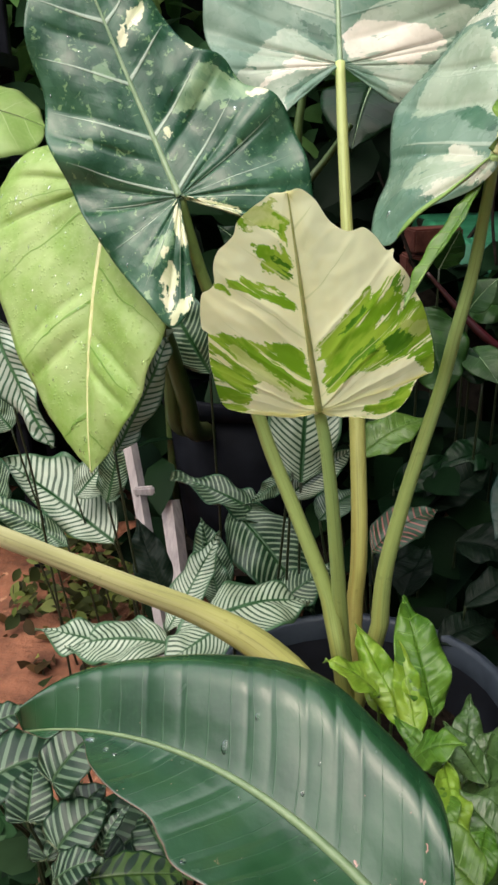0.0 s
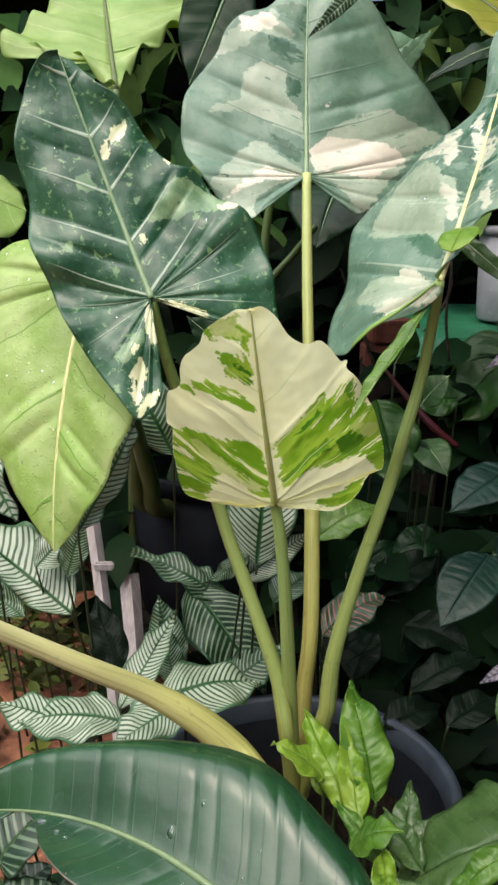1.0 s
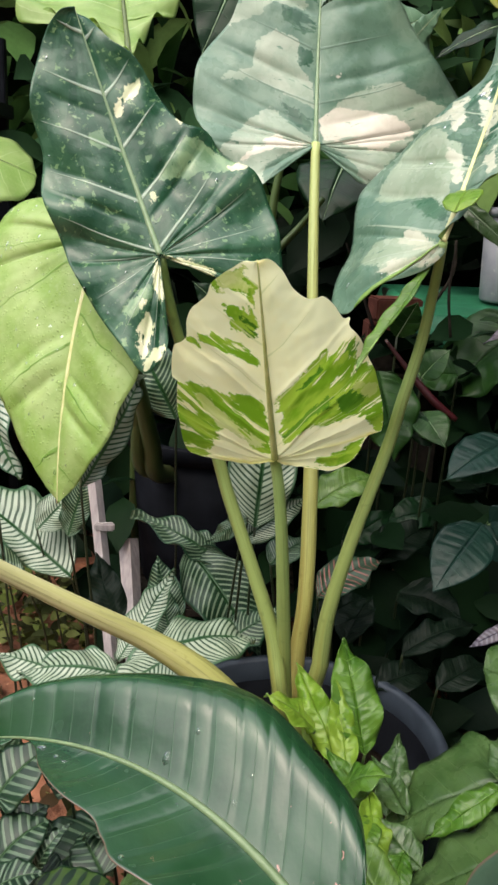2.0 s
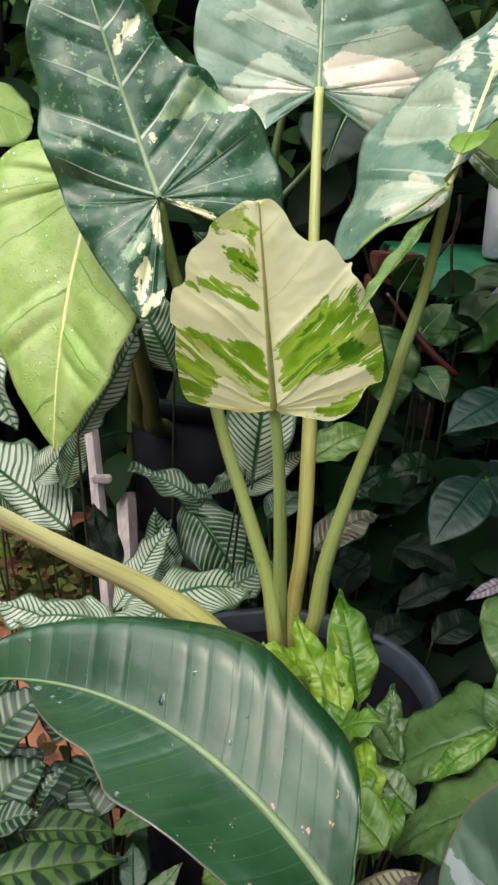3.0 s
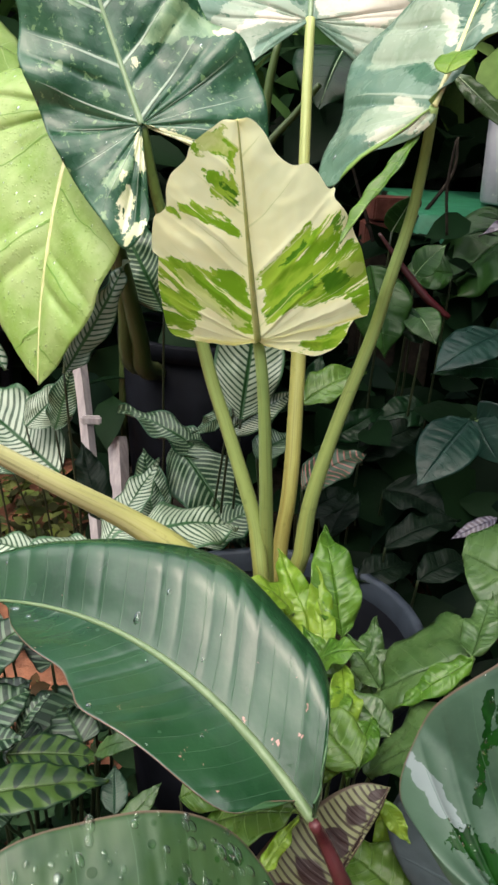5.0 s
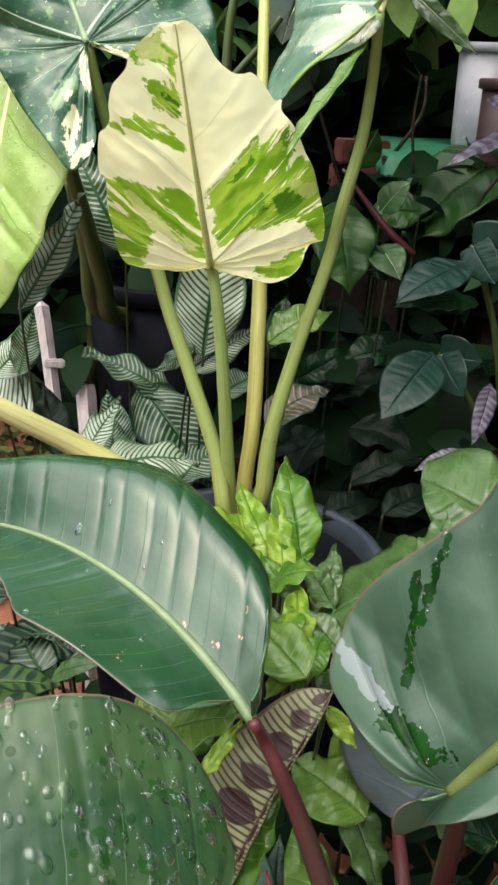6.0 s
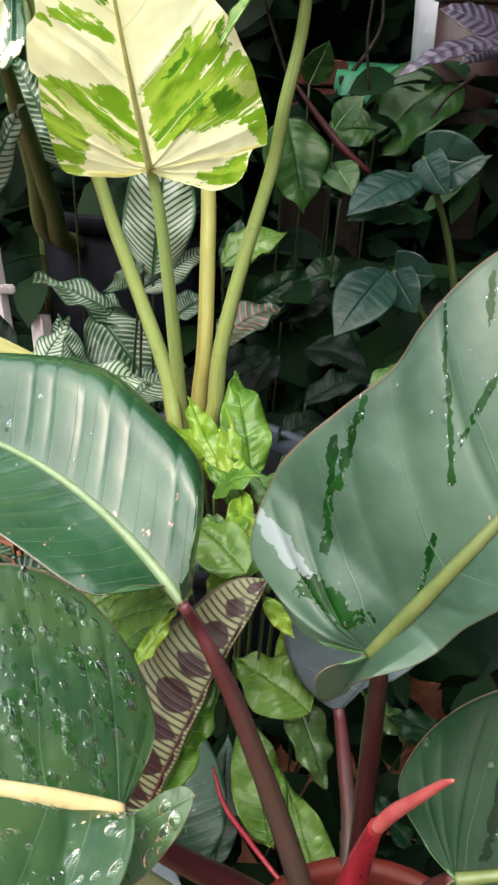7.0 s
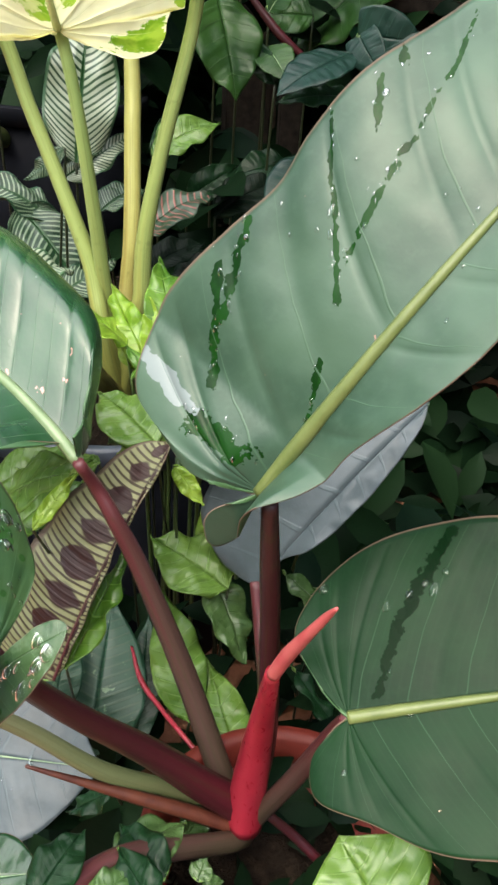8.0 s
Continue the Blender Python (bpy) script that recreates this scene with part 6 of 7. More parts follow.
blade(dict(b=(0.2589, 0.2567, 0.6618), t=(0.4367, 0.2948, 0.894), n=(-0.5495, -0.6483, 0.527), l=[(-0.016, 0.015), (-0.033, 0.06), (-0.059, 0.116), (-0.038, 0.233), (-0.017, 0.299), (0.073, 0.358), (0.168, 0.388), (0.333, 0.362), (0.456, 0.337), (0.561, 0.349), (0.695, 0.339), (0.814, 0.318), (0.922, 0.293), (1.01, 0.21)], r=[(-0.033, 0.009), (-0.079, 0.035), (-0.125, 0.037), (-0.164, 0.016), (-0.075, -0.017), (0.059, -0.082), (0.189, -0.093), (0.34, -0.135), (0.494, -0.153), (0.712, -0.14)], lobe_l=0.5, lobe_r=1.0, arch=0.1085, fold=0.1732, marks=[(0.278, 0.331, 0.098, 0.2, 0.0087), (0.378, 0.341, 0.348, 0.322, 0.0074), (0.03, 0.171, 0.038, 0.069, 0.0247), (0.609, 0.338, 0.514, 0.25, 0.0043), (0.507, 0.236, 0.369, 0.105, 0.005), (0.274, 0.065, 0.164, 0.006, 0.0056), (0.713, 0.315, 0.629, 0.243, 0.005), (0.767, 0.32, 0.751, 0.298, 0.0062), (0.634, 0.188, 0.425, 0.143, 0.005), (0.781, 0.224, 0.626, 0.182, 0.0037), (0.905, 0.276, 0.773, 0.217, 0.0037), (0.345, 0.327, 0.214, 0.264, 0.0087)], glare_marks=[(0.049, 0.333, 0.034, 0.191, 0.02)], bend=-0.0312), "leaf", phi, [M_GLOSS2, M_UNDERG], M_RIBG, nu=190, nv=28, sweep=0.62, bow=0.30, veins=9, relief=0.010, wave=0.007, waves=3, fine=0.0015, seed=132, rib_r=0.0185, label="broad glossy green leaf with wet streaks", wet=40, drops=110, drop_r=(0.0005, 0.0014))
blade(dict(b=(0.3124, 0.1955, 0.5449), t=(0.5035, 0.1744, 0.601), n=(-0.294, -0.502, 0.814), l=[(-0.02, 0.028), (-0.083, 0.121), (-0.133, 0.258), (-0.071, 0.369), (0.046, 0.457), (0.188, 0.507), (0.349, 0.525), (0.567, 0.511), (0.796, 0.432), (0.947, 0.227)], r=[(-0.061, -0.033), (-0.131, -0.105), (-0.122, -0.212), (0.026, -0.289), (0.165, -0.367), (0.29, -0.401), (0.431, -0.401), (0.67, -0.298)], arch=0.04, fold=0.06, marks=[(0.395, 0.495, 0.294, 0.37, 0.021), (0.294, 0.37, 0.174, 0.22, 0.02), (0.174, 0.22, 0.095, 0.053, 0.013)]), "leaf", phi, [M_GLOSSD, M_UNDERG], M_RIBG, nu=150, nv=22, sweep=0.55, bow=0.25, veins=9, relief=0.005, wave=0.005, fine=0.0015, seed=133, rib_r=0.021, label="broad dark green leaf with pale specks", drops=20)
blade(dict(b=(0.426, 0.4852, 0.599), t=(0.2831, 0.4459, 0.4307), n=(-0.499, -0.649, 0.575), l=[(0.091, 0.05), (0.325, 0.091), (0.547, 0.096), (0.723, 0.074), (0.838, 0.014)], r=[(0.122, -0.217), (0.437, -0.392), (0.739, -0.446), (0.957, -0.404), (1.042, -0.208), (1.032, -0.087)], arch=0.04, fold=0.03), "leaf", phi, [M_SLATE, M_UNDERG], None, nu=80, nv=14, relief=0.003, wave=0.006, rough=0.01, seed=134, label="slate grey-green leaf in the shade")
blade(dict(b=(0.0219, 0.374, 0.3052), t=(0.1509, 0.3437, 0.3156), n=(0.1, -0.62, 0.78), w=0.52, arch=0.05, fold=-0.06), "leaf", phi, [M_SLATE, M_UNDERG], M_RIBL, nu=90, nv=16, relief=0.004, wave=0.006, rough=0.01, sweep=0.5, veins=6, seed=135, rib_r=0.008, label="slate grey-green lower leaf", drops=12)
blade(dict(b=(0.0645, 0.2293, 0.3442), t=(0.1186, 0.2287, 0.3523), n=(-0.145, -0.291, 0.946), w=0.547), "leaf", phi, [M_GLOSS, M_UNDERG], M_RIBL, nu=60, nv=10, seed=136)
CROWN = (0.268, 0.297, 0.29, 0.012)
stalk([(0.1438, 0.3549, 0.6188, 0.004), (0.1546, 0.3654, 0.5905, 0.0048), (0.1657, 0.3598, 0.5698, 0.0057), (0.1853, 0.3582, 0.5216, 0.0072), (0.2206, 0.3432, 0.4243, 0.009), (0.2535, 0.3133, 0.331, 0.0103)], "stalk", phi, M_BROWNST, "brown leaf stalk", more=[CROWN])
stalk([(0.2631, 0.2485, 0.6606, 0.0048), (0.2689, 0.268, 0.6002, 0.0063), (0.2762, 0.2907, 0.5221, 0.007), (0.2816, 0.3022, 0.4052, 0.0087), (0.2737, 0.3056, 0.3117, 0.0103)], "stalk", phi, M_MAROON, "dark maroon leaf stalk", more=[CROWN])
stalk([(0.2831, 0.448, 0.4342, 0.0051), (0.2887, 0.424, 0.395, 0.0066), (0.2924, 0.3827, 0.3461, 0.0071), (0.2812, 0.3317, 0.298, 0.0074)], "stalk", phi, M_BROWNST, "grey-brown leaf stalk", more=[CROWN])
stalk([(0.1169, 0.1906, 0.6043, 0.0043), (0.1142, 0.2294, 0.5484, 0.0071), (0.1442, 0.257, 0.4823, 0.0083), (0.1913, 0.2816, 0.414, 0.0104), (0.2301, 0.2933, 0.362, 0.0124), (0.2636, 0.2999, 0.32, 0.0139)], "stalk", phi, M_MAROON, "thick maroon leaf stalk", more=[CROWN])
stalk([(0.068, 0.2802, 0.469, 0.0055), (0.1099, 0.2868, 0.4285, 0.0061), (0.1566, 0.2897, 0.3826, 0.0069), (0.2126, 0.3036, 0.3371, 0.0073), (0.255, 0.3044, 0.3066, 0.0066)], "stalk", phi, M_OLIVEST, "olive leaf stalk", more=[CROWN])
stalk([(0.1202, 0.1869, 0.372, 0.0082), (0.1536, 0.2201, 0.362, 0.0091), (0.1881, 0.2421, 0.35, 0.0092), (0.2539, 0.2783, 0.306, 0.0087)], "stalk", phi, M_BROWNST, "reddish brown leaf stalk", more=[CROWN])
stalk([(0.3128, 0.1968, 0.5434, 0.0046), (0.3128, 0.2249, 0.4964, 0.0058), (0.2994, 0.2634, 0.402, 0.0071), (0.2775, 0.2942, 0.3128, 0.0083)], "stalk", phi, M_BROWNST, "reddish brown leaf stalk", more=[CROWN])
stalk([(0.2693, 0.2919, 0.3076, 0.0144), (0.2709, 0.2935, 0.3497, 0.0149), (0.2722, 0.2781, 0.422, 0.0112), (0.2722, 0.2529, 0.4973, 0.0071), (0.2723, 0.2373, 0.5397, 0.0049)], "sheath", phi, M_RED, "glossy red leaf sheath", sides=20, ribs=0)
stalk([(0.2724, 0.2364, 0.5382, 0.0046), (0.278, 0.2241, 0.5674, 0.0047), (0.2848, 0.2073, 0.5992, 0.0035), (0.2911, 0.1934, 0.6258, 0.0024), (0.2932, 0.184, 0.6398, 0.0009)], "sheath_tip", phi, M_PINK, "pink pointed new leaf", sides=14, ribs=0)
stalk([(0.1023, 0.282, 0.3995, 0.0012), (0.1322, 0.282, 0.3851, 0.0025), (0.1821, 0.284, 0.3579, 0.0048), (0.2262, 0.2874, 0.3319, 0.0059), (0.2638, 0.2908, 0.3049, 0.0056)], "sheath", phi, M_DRY, "dry orange brown leaf sheath", ribs=0.05)
stalk([(0.1702, 0.4576, 0.3463, 0.0012), (0.1805, 0.4241, 0.3362, 0.0026), (0.1994, 0.3936, 0.3324, 0.0022), (0.2222, 0.3624, 0.328, 0.0022), (0.2484, 0.3293, 0.3211, 0.0024)], "sheath", phi, M_RED, "thin red sheath")
stalk([(0.2867, 0.2959, 0.3173, 0.0037), (0.3115, 0.2909, 0.2935, 0.0042), (0.3351, 0.2772, 0.2746, 0.0042)], "root", phi, M_MAROON, "thin maroon root")

# ---- dark plants on the right ----
lob = thing("tree_philodendron_plant", (0.48, 1.2, 0.0), "philodendron with dark blue-green lobed leaves", "plant")
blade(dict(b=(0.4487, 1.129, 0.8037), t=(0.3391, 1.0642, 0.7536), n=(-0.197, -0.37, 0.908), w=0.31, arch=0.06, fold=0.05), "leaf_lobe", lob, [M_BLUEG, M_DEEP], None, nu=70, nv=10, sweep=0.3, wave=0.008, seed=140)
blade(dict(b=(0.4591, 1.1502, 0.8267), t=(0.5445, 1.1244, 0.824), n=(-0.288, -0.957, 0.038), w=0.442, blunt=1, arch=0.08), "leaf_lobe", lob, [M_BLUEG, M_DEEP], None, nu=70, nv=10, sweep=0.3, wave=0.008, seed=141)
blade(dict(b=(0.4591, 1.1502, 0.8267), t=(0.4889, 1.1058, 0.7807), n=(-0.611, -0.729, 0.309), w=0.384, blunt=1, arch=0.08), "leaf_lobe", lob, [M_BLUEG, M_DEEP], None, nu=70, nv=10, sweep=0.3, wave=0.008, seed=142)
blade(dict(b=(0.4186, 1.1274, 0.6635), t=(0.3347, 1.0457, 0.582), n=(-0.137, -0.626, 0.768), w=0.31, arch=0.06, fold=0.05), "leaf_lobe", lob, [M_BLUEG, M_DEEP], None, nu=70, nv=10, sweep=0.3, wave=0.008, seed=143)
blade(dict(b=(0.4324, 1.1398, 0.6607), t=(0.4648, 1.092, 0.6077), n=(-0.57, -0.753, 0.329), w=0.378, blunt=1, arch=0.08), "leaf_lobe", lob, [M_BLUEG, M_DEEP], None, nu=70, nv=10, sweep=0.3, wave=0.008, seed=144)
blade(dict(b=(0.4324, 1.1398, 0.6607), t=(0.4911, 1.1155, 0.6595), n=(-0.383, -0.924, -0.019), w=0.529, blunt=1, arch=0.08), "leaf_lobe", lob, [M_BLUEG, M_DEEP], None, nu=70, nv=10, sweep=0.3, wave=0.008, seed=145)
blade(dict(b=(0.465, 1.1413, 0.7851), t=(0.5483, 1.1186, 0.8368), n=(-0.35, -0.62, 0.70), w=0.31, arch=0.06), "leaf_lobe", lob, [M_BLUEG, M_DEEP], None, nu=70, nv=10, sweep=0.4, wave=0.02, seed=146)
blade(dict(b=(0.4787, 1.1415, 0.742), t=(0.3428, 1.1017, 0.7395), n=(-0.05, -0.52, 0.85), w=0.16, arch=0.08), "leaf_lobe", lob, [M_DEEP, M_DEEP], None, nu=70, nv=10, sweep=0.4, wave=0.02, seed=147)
stalk([(0.4591, 1.1502, 0.8267, 0.0042), (0.5278, 1.206, 0.6904, 0.0054), (0.5824, 1.2219, 0.4911, 0.0068)], "stalk", lob, M_STEMD)
stalk([(0.4324, 1.1398, 0.6607, 0.0044), (0.5039, 1.181, 0.5641, 0.0056), (0.5651, 1.1973, 0.4373, 0.0068)], "stalk", lob, M_STEMD)
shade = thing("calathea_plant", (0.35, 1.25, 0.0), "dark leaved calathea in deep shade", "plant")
SHADE_LEAVES = []
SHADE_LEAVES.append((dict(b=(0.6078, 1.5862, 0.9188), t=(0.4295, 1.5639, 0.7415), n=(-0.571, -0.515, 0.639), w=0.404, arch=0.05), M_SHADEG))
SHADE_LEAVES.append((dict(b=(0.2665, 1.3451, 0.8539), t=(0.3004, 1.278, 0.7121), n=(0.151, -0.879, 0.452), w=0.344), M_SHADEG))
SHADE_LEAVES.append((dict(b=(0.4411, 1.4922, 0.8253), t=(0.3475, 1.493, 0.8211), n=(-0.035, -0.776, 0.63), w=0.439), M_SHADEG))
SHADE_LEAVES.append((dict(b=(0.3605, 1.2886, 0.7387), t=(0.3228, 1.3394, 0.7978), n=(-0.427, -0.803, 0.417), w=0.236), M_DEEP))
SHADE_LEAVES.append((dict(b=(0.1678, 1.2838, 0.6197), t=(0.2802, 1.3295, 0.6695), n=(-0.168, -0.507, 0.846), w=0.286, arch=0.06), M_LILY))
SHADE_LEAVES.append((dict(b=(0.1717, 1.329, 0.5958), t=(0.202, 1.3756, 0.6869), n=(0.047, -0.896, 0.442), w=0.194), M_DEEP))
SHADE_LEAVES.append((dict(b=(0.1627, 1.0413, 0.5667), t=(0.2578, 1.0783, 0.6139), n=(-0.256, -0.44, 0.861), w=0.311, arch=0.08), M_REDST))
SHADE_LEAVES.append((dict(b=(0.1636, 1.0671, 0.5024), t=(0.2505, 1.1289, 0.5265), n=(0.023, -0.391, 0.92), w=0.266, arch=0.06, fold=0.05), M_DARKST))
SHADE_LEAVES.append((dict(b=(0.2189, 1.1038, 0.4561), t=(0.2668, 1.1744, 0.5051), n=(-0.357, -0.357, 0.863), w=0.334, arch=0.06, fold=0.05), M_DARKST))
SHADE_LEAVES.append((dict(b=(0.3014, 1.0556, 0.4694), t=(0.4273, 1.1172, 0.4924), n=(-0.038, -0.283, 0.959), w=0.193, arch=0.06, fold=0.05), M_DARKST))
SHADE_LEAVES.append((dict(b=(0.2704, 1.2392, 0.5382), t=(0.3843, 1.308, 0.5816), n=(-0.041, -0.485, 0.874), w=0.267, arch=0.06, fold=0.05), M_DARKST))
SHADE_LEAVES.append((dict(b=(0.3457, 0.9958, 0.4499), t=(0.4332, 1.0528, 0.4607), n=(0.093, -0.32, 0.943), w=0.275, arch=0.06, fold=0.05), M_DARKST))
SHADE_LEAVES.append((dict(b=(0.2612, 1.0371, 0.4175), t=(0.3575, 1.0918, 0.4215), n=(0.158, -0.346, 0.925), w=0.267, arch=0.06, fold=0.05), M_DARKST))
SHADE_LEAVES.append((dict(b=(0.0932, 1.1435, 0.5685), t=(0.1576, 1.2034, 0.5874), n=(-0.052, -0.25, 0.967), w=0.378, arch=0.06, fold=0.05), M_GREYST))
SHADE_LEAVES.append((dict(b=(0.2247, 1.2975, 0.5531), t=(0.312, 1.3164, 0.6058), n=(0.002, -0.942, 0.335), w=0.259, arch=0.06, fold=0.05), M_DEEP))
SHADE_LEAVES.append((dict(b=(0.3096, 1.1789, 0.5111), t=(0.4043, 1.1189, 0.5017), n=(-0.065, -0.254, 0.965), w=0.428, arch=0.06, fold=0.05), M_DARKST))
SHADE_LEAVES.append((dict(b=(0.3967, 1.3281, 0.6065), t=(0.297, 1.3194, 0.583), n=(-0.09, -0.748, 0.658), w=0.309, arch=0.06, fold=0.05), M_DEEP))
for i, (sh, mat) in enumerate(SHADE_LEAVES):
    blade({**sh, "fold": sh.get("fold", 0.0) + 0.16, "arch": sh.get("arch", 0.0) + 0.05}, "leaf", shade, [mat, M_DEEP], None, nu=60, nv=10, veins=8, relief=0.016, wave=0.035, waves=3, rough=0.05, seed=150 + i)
    b = Vector(sh["b"])
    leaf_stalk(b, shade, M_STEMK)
stalk([(0.2785, 1.3689, 0.9056, 0.0028), (0.3305, 1.3615, 0.8457, 0.0057), (0.3719, 1.3513, 0.8028, 0.0072), (0.4133, 1.347, 0.7724, 0.0048)], "sheath", shade, M_MAROON, "dark maroon sheath")
pur = thing("persian_shield_plant", (0.62, 1.42, 0.95), "persian shield with silvery purple leaves", "plant")
for i, sh in enumerate([dict(b=(0.6068, 1.3396, 0.9817), t=(0.4218, 1.2629, 0.9239), n=(-0.085, -0.461, 0.883), w=0.107, arch=0.08), dict(b=(0.6234, 1.3977, 0.9891), t=(0.5109, 1.4178, 1.0251), n=(0.147, -0.593, 0.792), w=0.336, arch=0.08), dict(b=(0.608, 1.3682, 0.9722), t=(0.5385, 1.3356, 0.9452), n=(-0.011, -0.624, 0.781), w=0.235, arch=0.08), dict(b=(0.511, 1.1157, 0.6237), t=(0.4795, 1.0589, 0.542), n=(0.027, -0.826, 0.564), w=0.16, arch=0.08), dict(b=(0.4414, 0.9844, 0.5667), t=(0.3774, 0.9726, 0.534), n=(-0.219, -0.7, 0.68), w=0.148, arch=0.08)]):
    blade(sh, "leaf", pur, [M_PURPLE, M_PURPLE], None, nu=50, nv=8, seed=170 + i)
pothos = thing("pothos_plant", (0.36, 1.42, 0.0), "pothos with yellow-green leaves in the shade", "plant")
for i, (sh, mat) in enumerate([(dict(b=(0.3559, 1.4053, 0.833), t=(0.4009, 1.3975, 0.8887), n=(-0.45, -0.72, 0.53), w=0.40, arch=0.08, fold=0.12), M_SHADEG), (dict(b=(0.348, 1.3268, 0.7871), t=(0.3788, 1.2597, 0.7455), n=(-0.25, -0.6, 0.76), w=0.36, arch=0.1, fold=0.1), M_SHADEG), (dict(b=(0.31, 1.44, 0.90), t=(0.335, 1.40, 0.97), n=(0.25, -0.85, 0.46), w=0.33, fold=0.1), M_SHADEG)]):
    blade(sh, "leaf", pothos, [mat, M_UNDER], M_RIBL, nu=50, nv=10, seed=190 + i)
    b = Vector(sh["b"])
    leaf_stalk(b, pothos, M_STEMK)
twig = thing("twig", (0.45, 1.8, 0.6), "bare grey-brown twigs behind the leaves", "twig")
for pts in ([(0.4276, 1.5644, 1.0583, 0.0021), (0.4185, 1.541, 0.9754, 0.0027), (0.4301, 1.5376, 0.8892, 0.0027)], [(0.4957, 1.8754, 1.0586, 0.003), (0.4867, 1.8397, 0.9815, 0.0036), (0.4122, 1.7943, 0.8795, 0.0048), (0.3544, 1.7641, 0.8111, 0.0048)], [(0.497, 1.3038, 0.8667, 0.0022), (0.5421, 1.3746, 0.9005, 0.003), (0.5987, 1.4403, 0.9252, 0.0036)], [(0.226, 1.6599, 1.0529, 0.0027), (0.2635, 1.6358, 0.9564, 0.0033), (0.3029, 1.6212, 0.8565, 0.0039)]):
    stalk(pts, "branch", twig, M_TWIG)


# ---- bench, pots and stakes ----
def box_mesh(sx, sy, sz, bevel=0.003):
    bm = bmesh.new()
    bmesh.ops.create_cube(bm, size=1, matrix=Matrix.Diagonal((sx, sy, sz, 1)))
    bmesh.ops.bevel(bm, geom=bm.edges[:], offset=bevel, segments=2, affect="EDGES")
    return bm


def slab(name, parent, mat, centre, size, turn=(0, 0, 0), bevel=0.003, label=""):
    bm = box_mesh(*size, bevel)
    bm.transform(pose(*centre, *turn))
    return part(name, bm, mat, parent, label, smooth=False)


rack = thing("wooden_rack", (-0.03, 1.62, 0.0), "low dark plank stand under the pot", "stand")
for k in range(5):
    slab("plank", rack, M_TWIG, (-0.03, 1.47 + 0.075 * k, 0.319), (0.38, 0.066, 0.02), (0, 0, 0.6 * k))
for x in (-0.19, 0.13):
    for y in (1.49, 1.75):
        slab("leg", rack, M_TWIG, (x, y, 0.154), (0.035, 0.035, 0.308))
stake = thing("wooden_stake", (-0.16, 1.42, 0.0), "short grey weathered wooden stake", "stake")
part("post", tube([(-0.188, 1.484, 0.45, 0.001), (-0.188, 1.484, 0.449, 0.019), (-0.172, 1.43, 0.33, 0.019), (-0.13, 1.30, 0.0, 0.02)], 4), M_WOOD, stake, smooth=False)
picket = thing("picket", (-0.2, 1.27, 0.0), "pale grey wooden picket with a short cross piece", "stake")
part("post", tube([(-0.226, 1.30, 0.672, 0.001), (-0.226, 1.30, 0.67, 0.012), (-0.205, 1.26, 0.57, 0.012), (-0.12, 1.10, 0.0, 0.013)], 4), M_WOOD, picket, smooth=False)
slab("cross_piece", picket, M_WOOD, (-0.195, 1.253, 0.575), (0.035, 0.010, 0.016), (0, 0, 8))

shelf = thing("metal_shelf", (-0.95, 2.2, 0.0), "dark metal plant shelf in the shade behind", "shelf")
for x in (-1.25, -0.66):
    for y in (2.06, 2.30):
        slab("post", shelf, M_BLACKPOT, (x, y, 0.75), (0.03, 0.03, 1.5))
for z in (0.45, 0.95, 1.32):
    slab("board", shelf, M_BLACKPOT, (-0.955, 2.18, z), (0.64, 0.30, 0.035))
flowerpot("flower_pot", (-0.80, 2.12, 0.968), 0.06, 0.12, 0.8, M_TERRA, M_BRICK, "small terracotta flower pot on the dark shelf", rim_h=0.02)
bench = thing("bench", (0.66, 2.0, 0.0), "low bench draped with green plastic cloth", "bench")
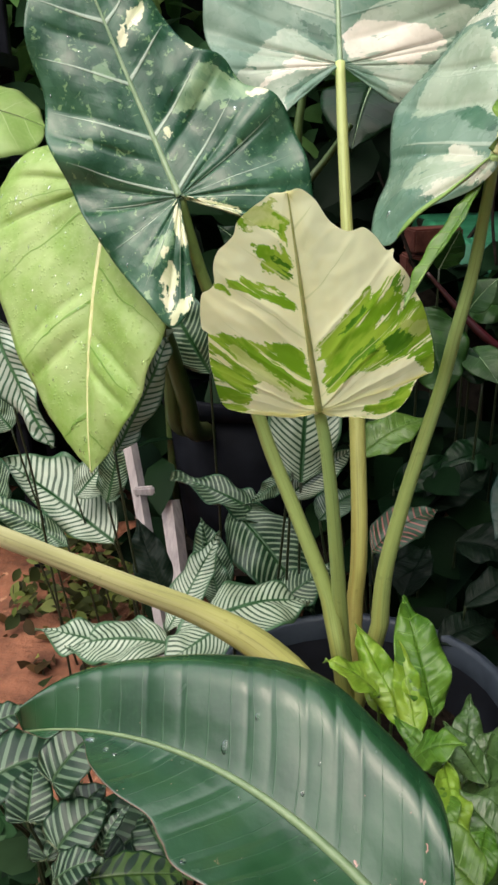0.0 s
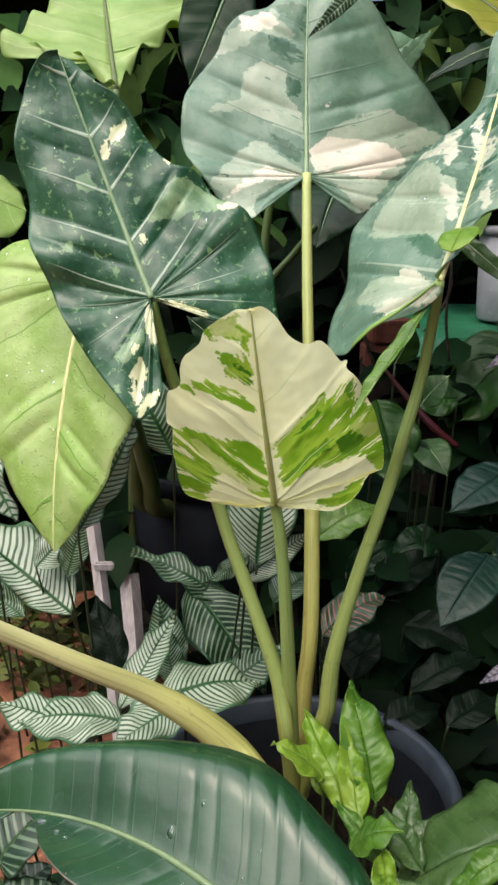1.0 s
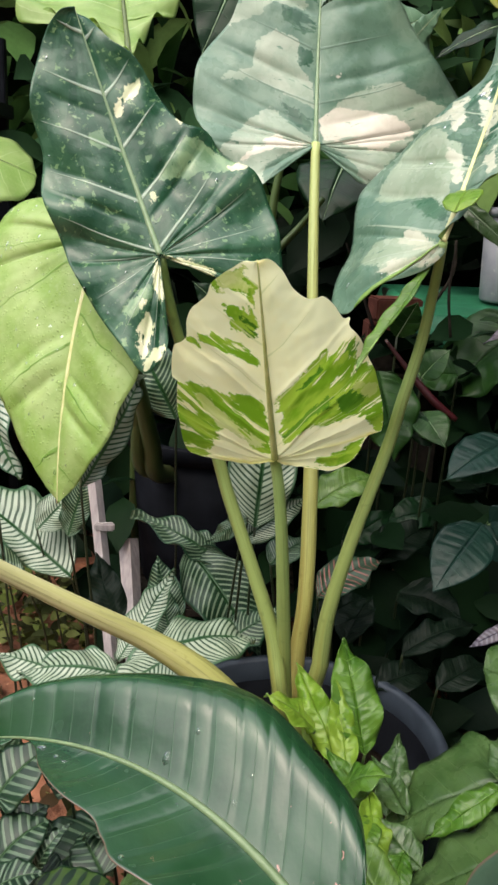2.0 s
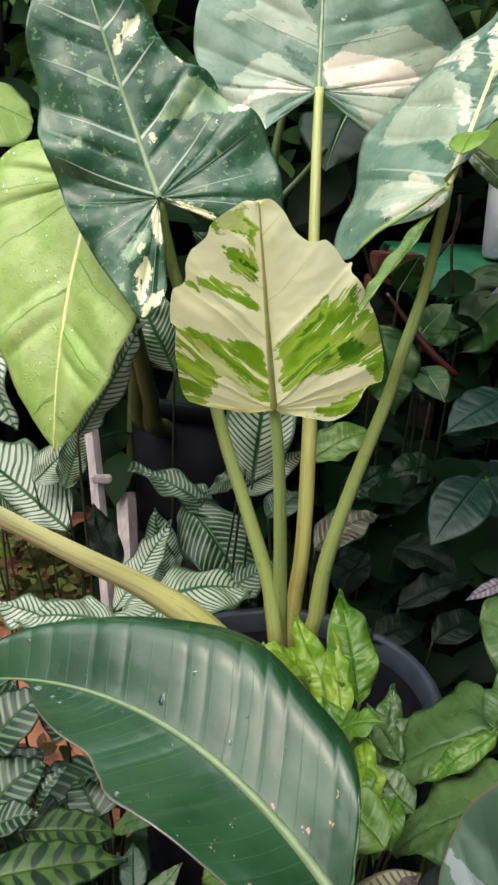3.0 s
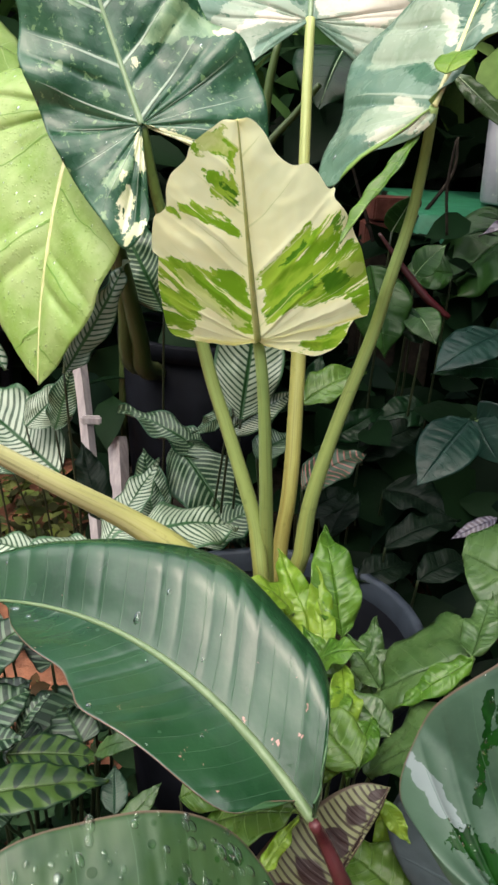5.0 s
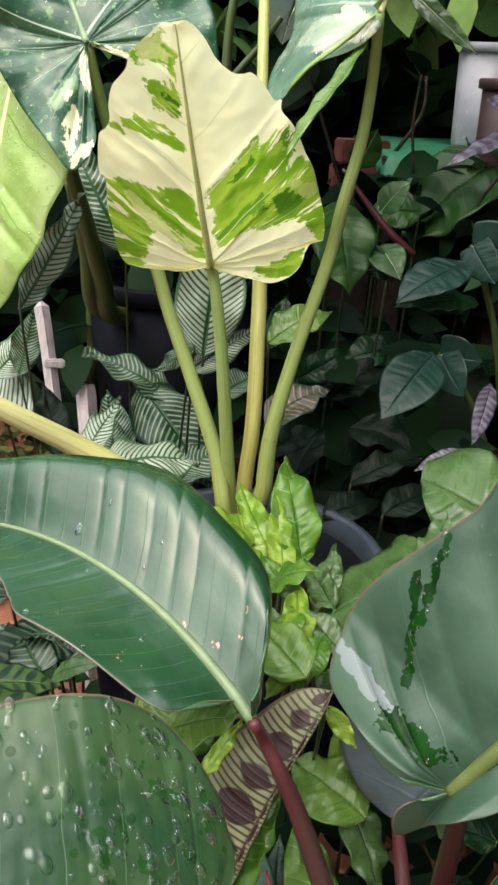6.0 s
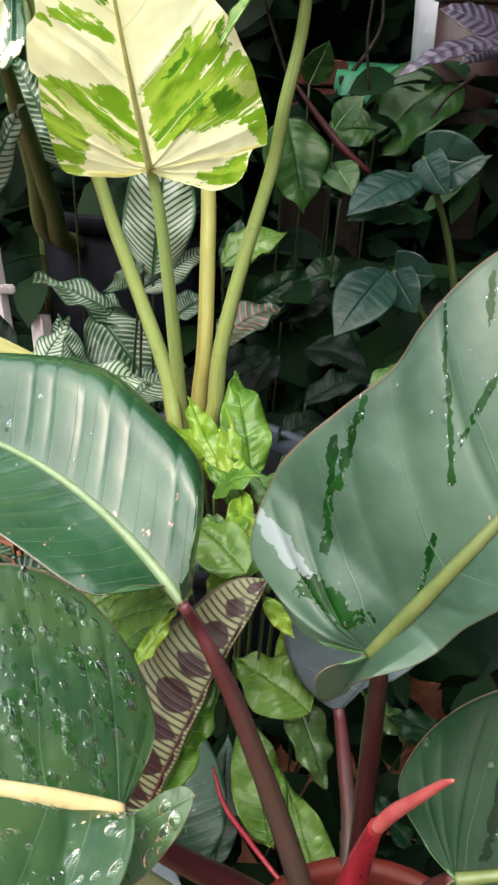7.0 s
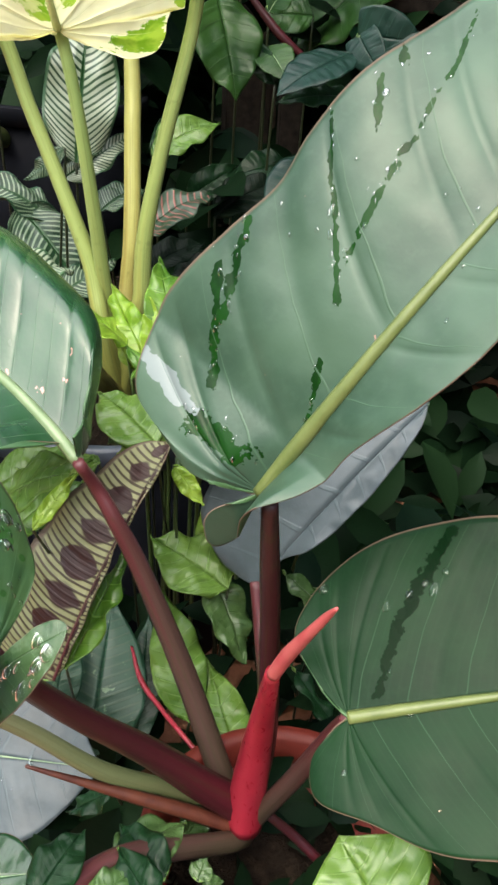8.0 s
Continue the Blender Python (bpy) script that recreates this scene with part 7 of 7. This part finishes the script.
slab("top", bench, M_TWIG, (0.78, 2.05, 0.885), (0.75, 0.62, 0.03))
for x in (0.45, 1.11):
    for y in (1.78, 2.32):
        slab("leg", bench, M_TWIG, (x, y, 0.435), (0.05, 0.05, 0.87))
bm = bmesh.new()
bmesh.ops.create_grid(bm, x_segments=50, y_segments=40, size=1.0)
for v in bm.verts:
    x, y = 0.78 + v.co.x * 0.40, 2.03 + v.co.y * 0.36
    front = max(0.0, 1.74 - y) + max(0.0, 0.41 - x)
    z = 0.906 + 0.008 * noise.noise(Vector((x * 9, y * 9, 0))) - 2.2 * front
    v.co = (max(x, 0.40) - 0.02 * noise.noise(Vector((0, y * 12, z * 8))), max(y, 1.73) - 0.02 * noise.noise(Vector((x * 14, 0, z * 8))) - 0.01, z)
cloth = part("cloth", bm, M_NET, None)
cs = cloth.modifiers.new("thickness", "SOLIDIFY")
cs.thickness = 0.002
tagged(cloth, "green plastic cloth hanging over the bench", "cloth")
flowerpot("flower_pot", (0.665, 1.985, 0.915), 0.088, 0.22, 0.78, M_WHITEPOT, M_WHITEPOT, "white plastic flower pot on the green cloth", rim_h=0.02)
flowerpot("flower_pot", (0.625, 1.62, 0.86), 0.075, 0.20, 0.8, M_BROWNPOT, M_BROWNPOT, "dark brown plastic flower pot", rim_h=0.02)
stand = thing("wooden_stand", (0.625, 1.62, 0.0), "dark post stand below the brown pot", "stand")
slab("top", stand, M_TWIG, (0.625, 1.62, 0.847), (0.18, 0.18, 0.022))
slab("post", stand, M_TWIG, (0.66, 1.64, 0.42), (0.06, 0.06, 0.83))
bricks = thing("brick_block", (0.37, 1.95, 0.85), "reddish clay brick on the ground behind", "brick")
slab("brick", bricks, M_BRICK, (0.37, 1.87, 0.90), (0.11, 0.07, 0.05), (0, 0, 12), 0.004)
slab("brick", bricks, M_BRICK, (0.36, 1.87, 0.845), (0.11, 0.07, 0.05), (0, 0, 5), 0.004)
slab("support", bricks, M_TWIG, (0.36, 1.88, 0.41), (0.10, 0.08, 0.82), (0, 0, 5), 0.004)
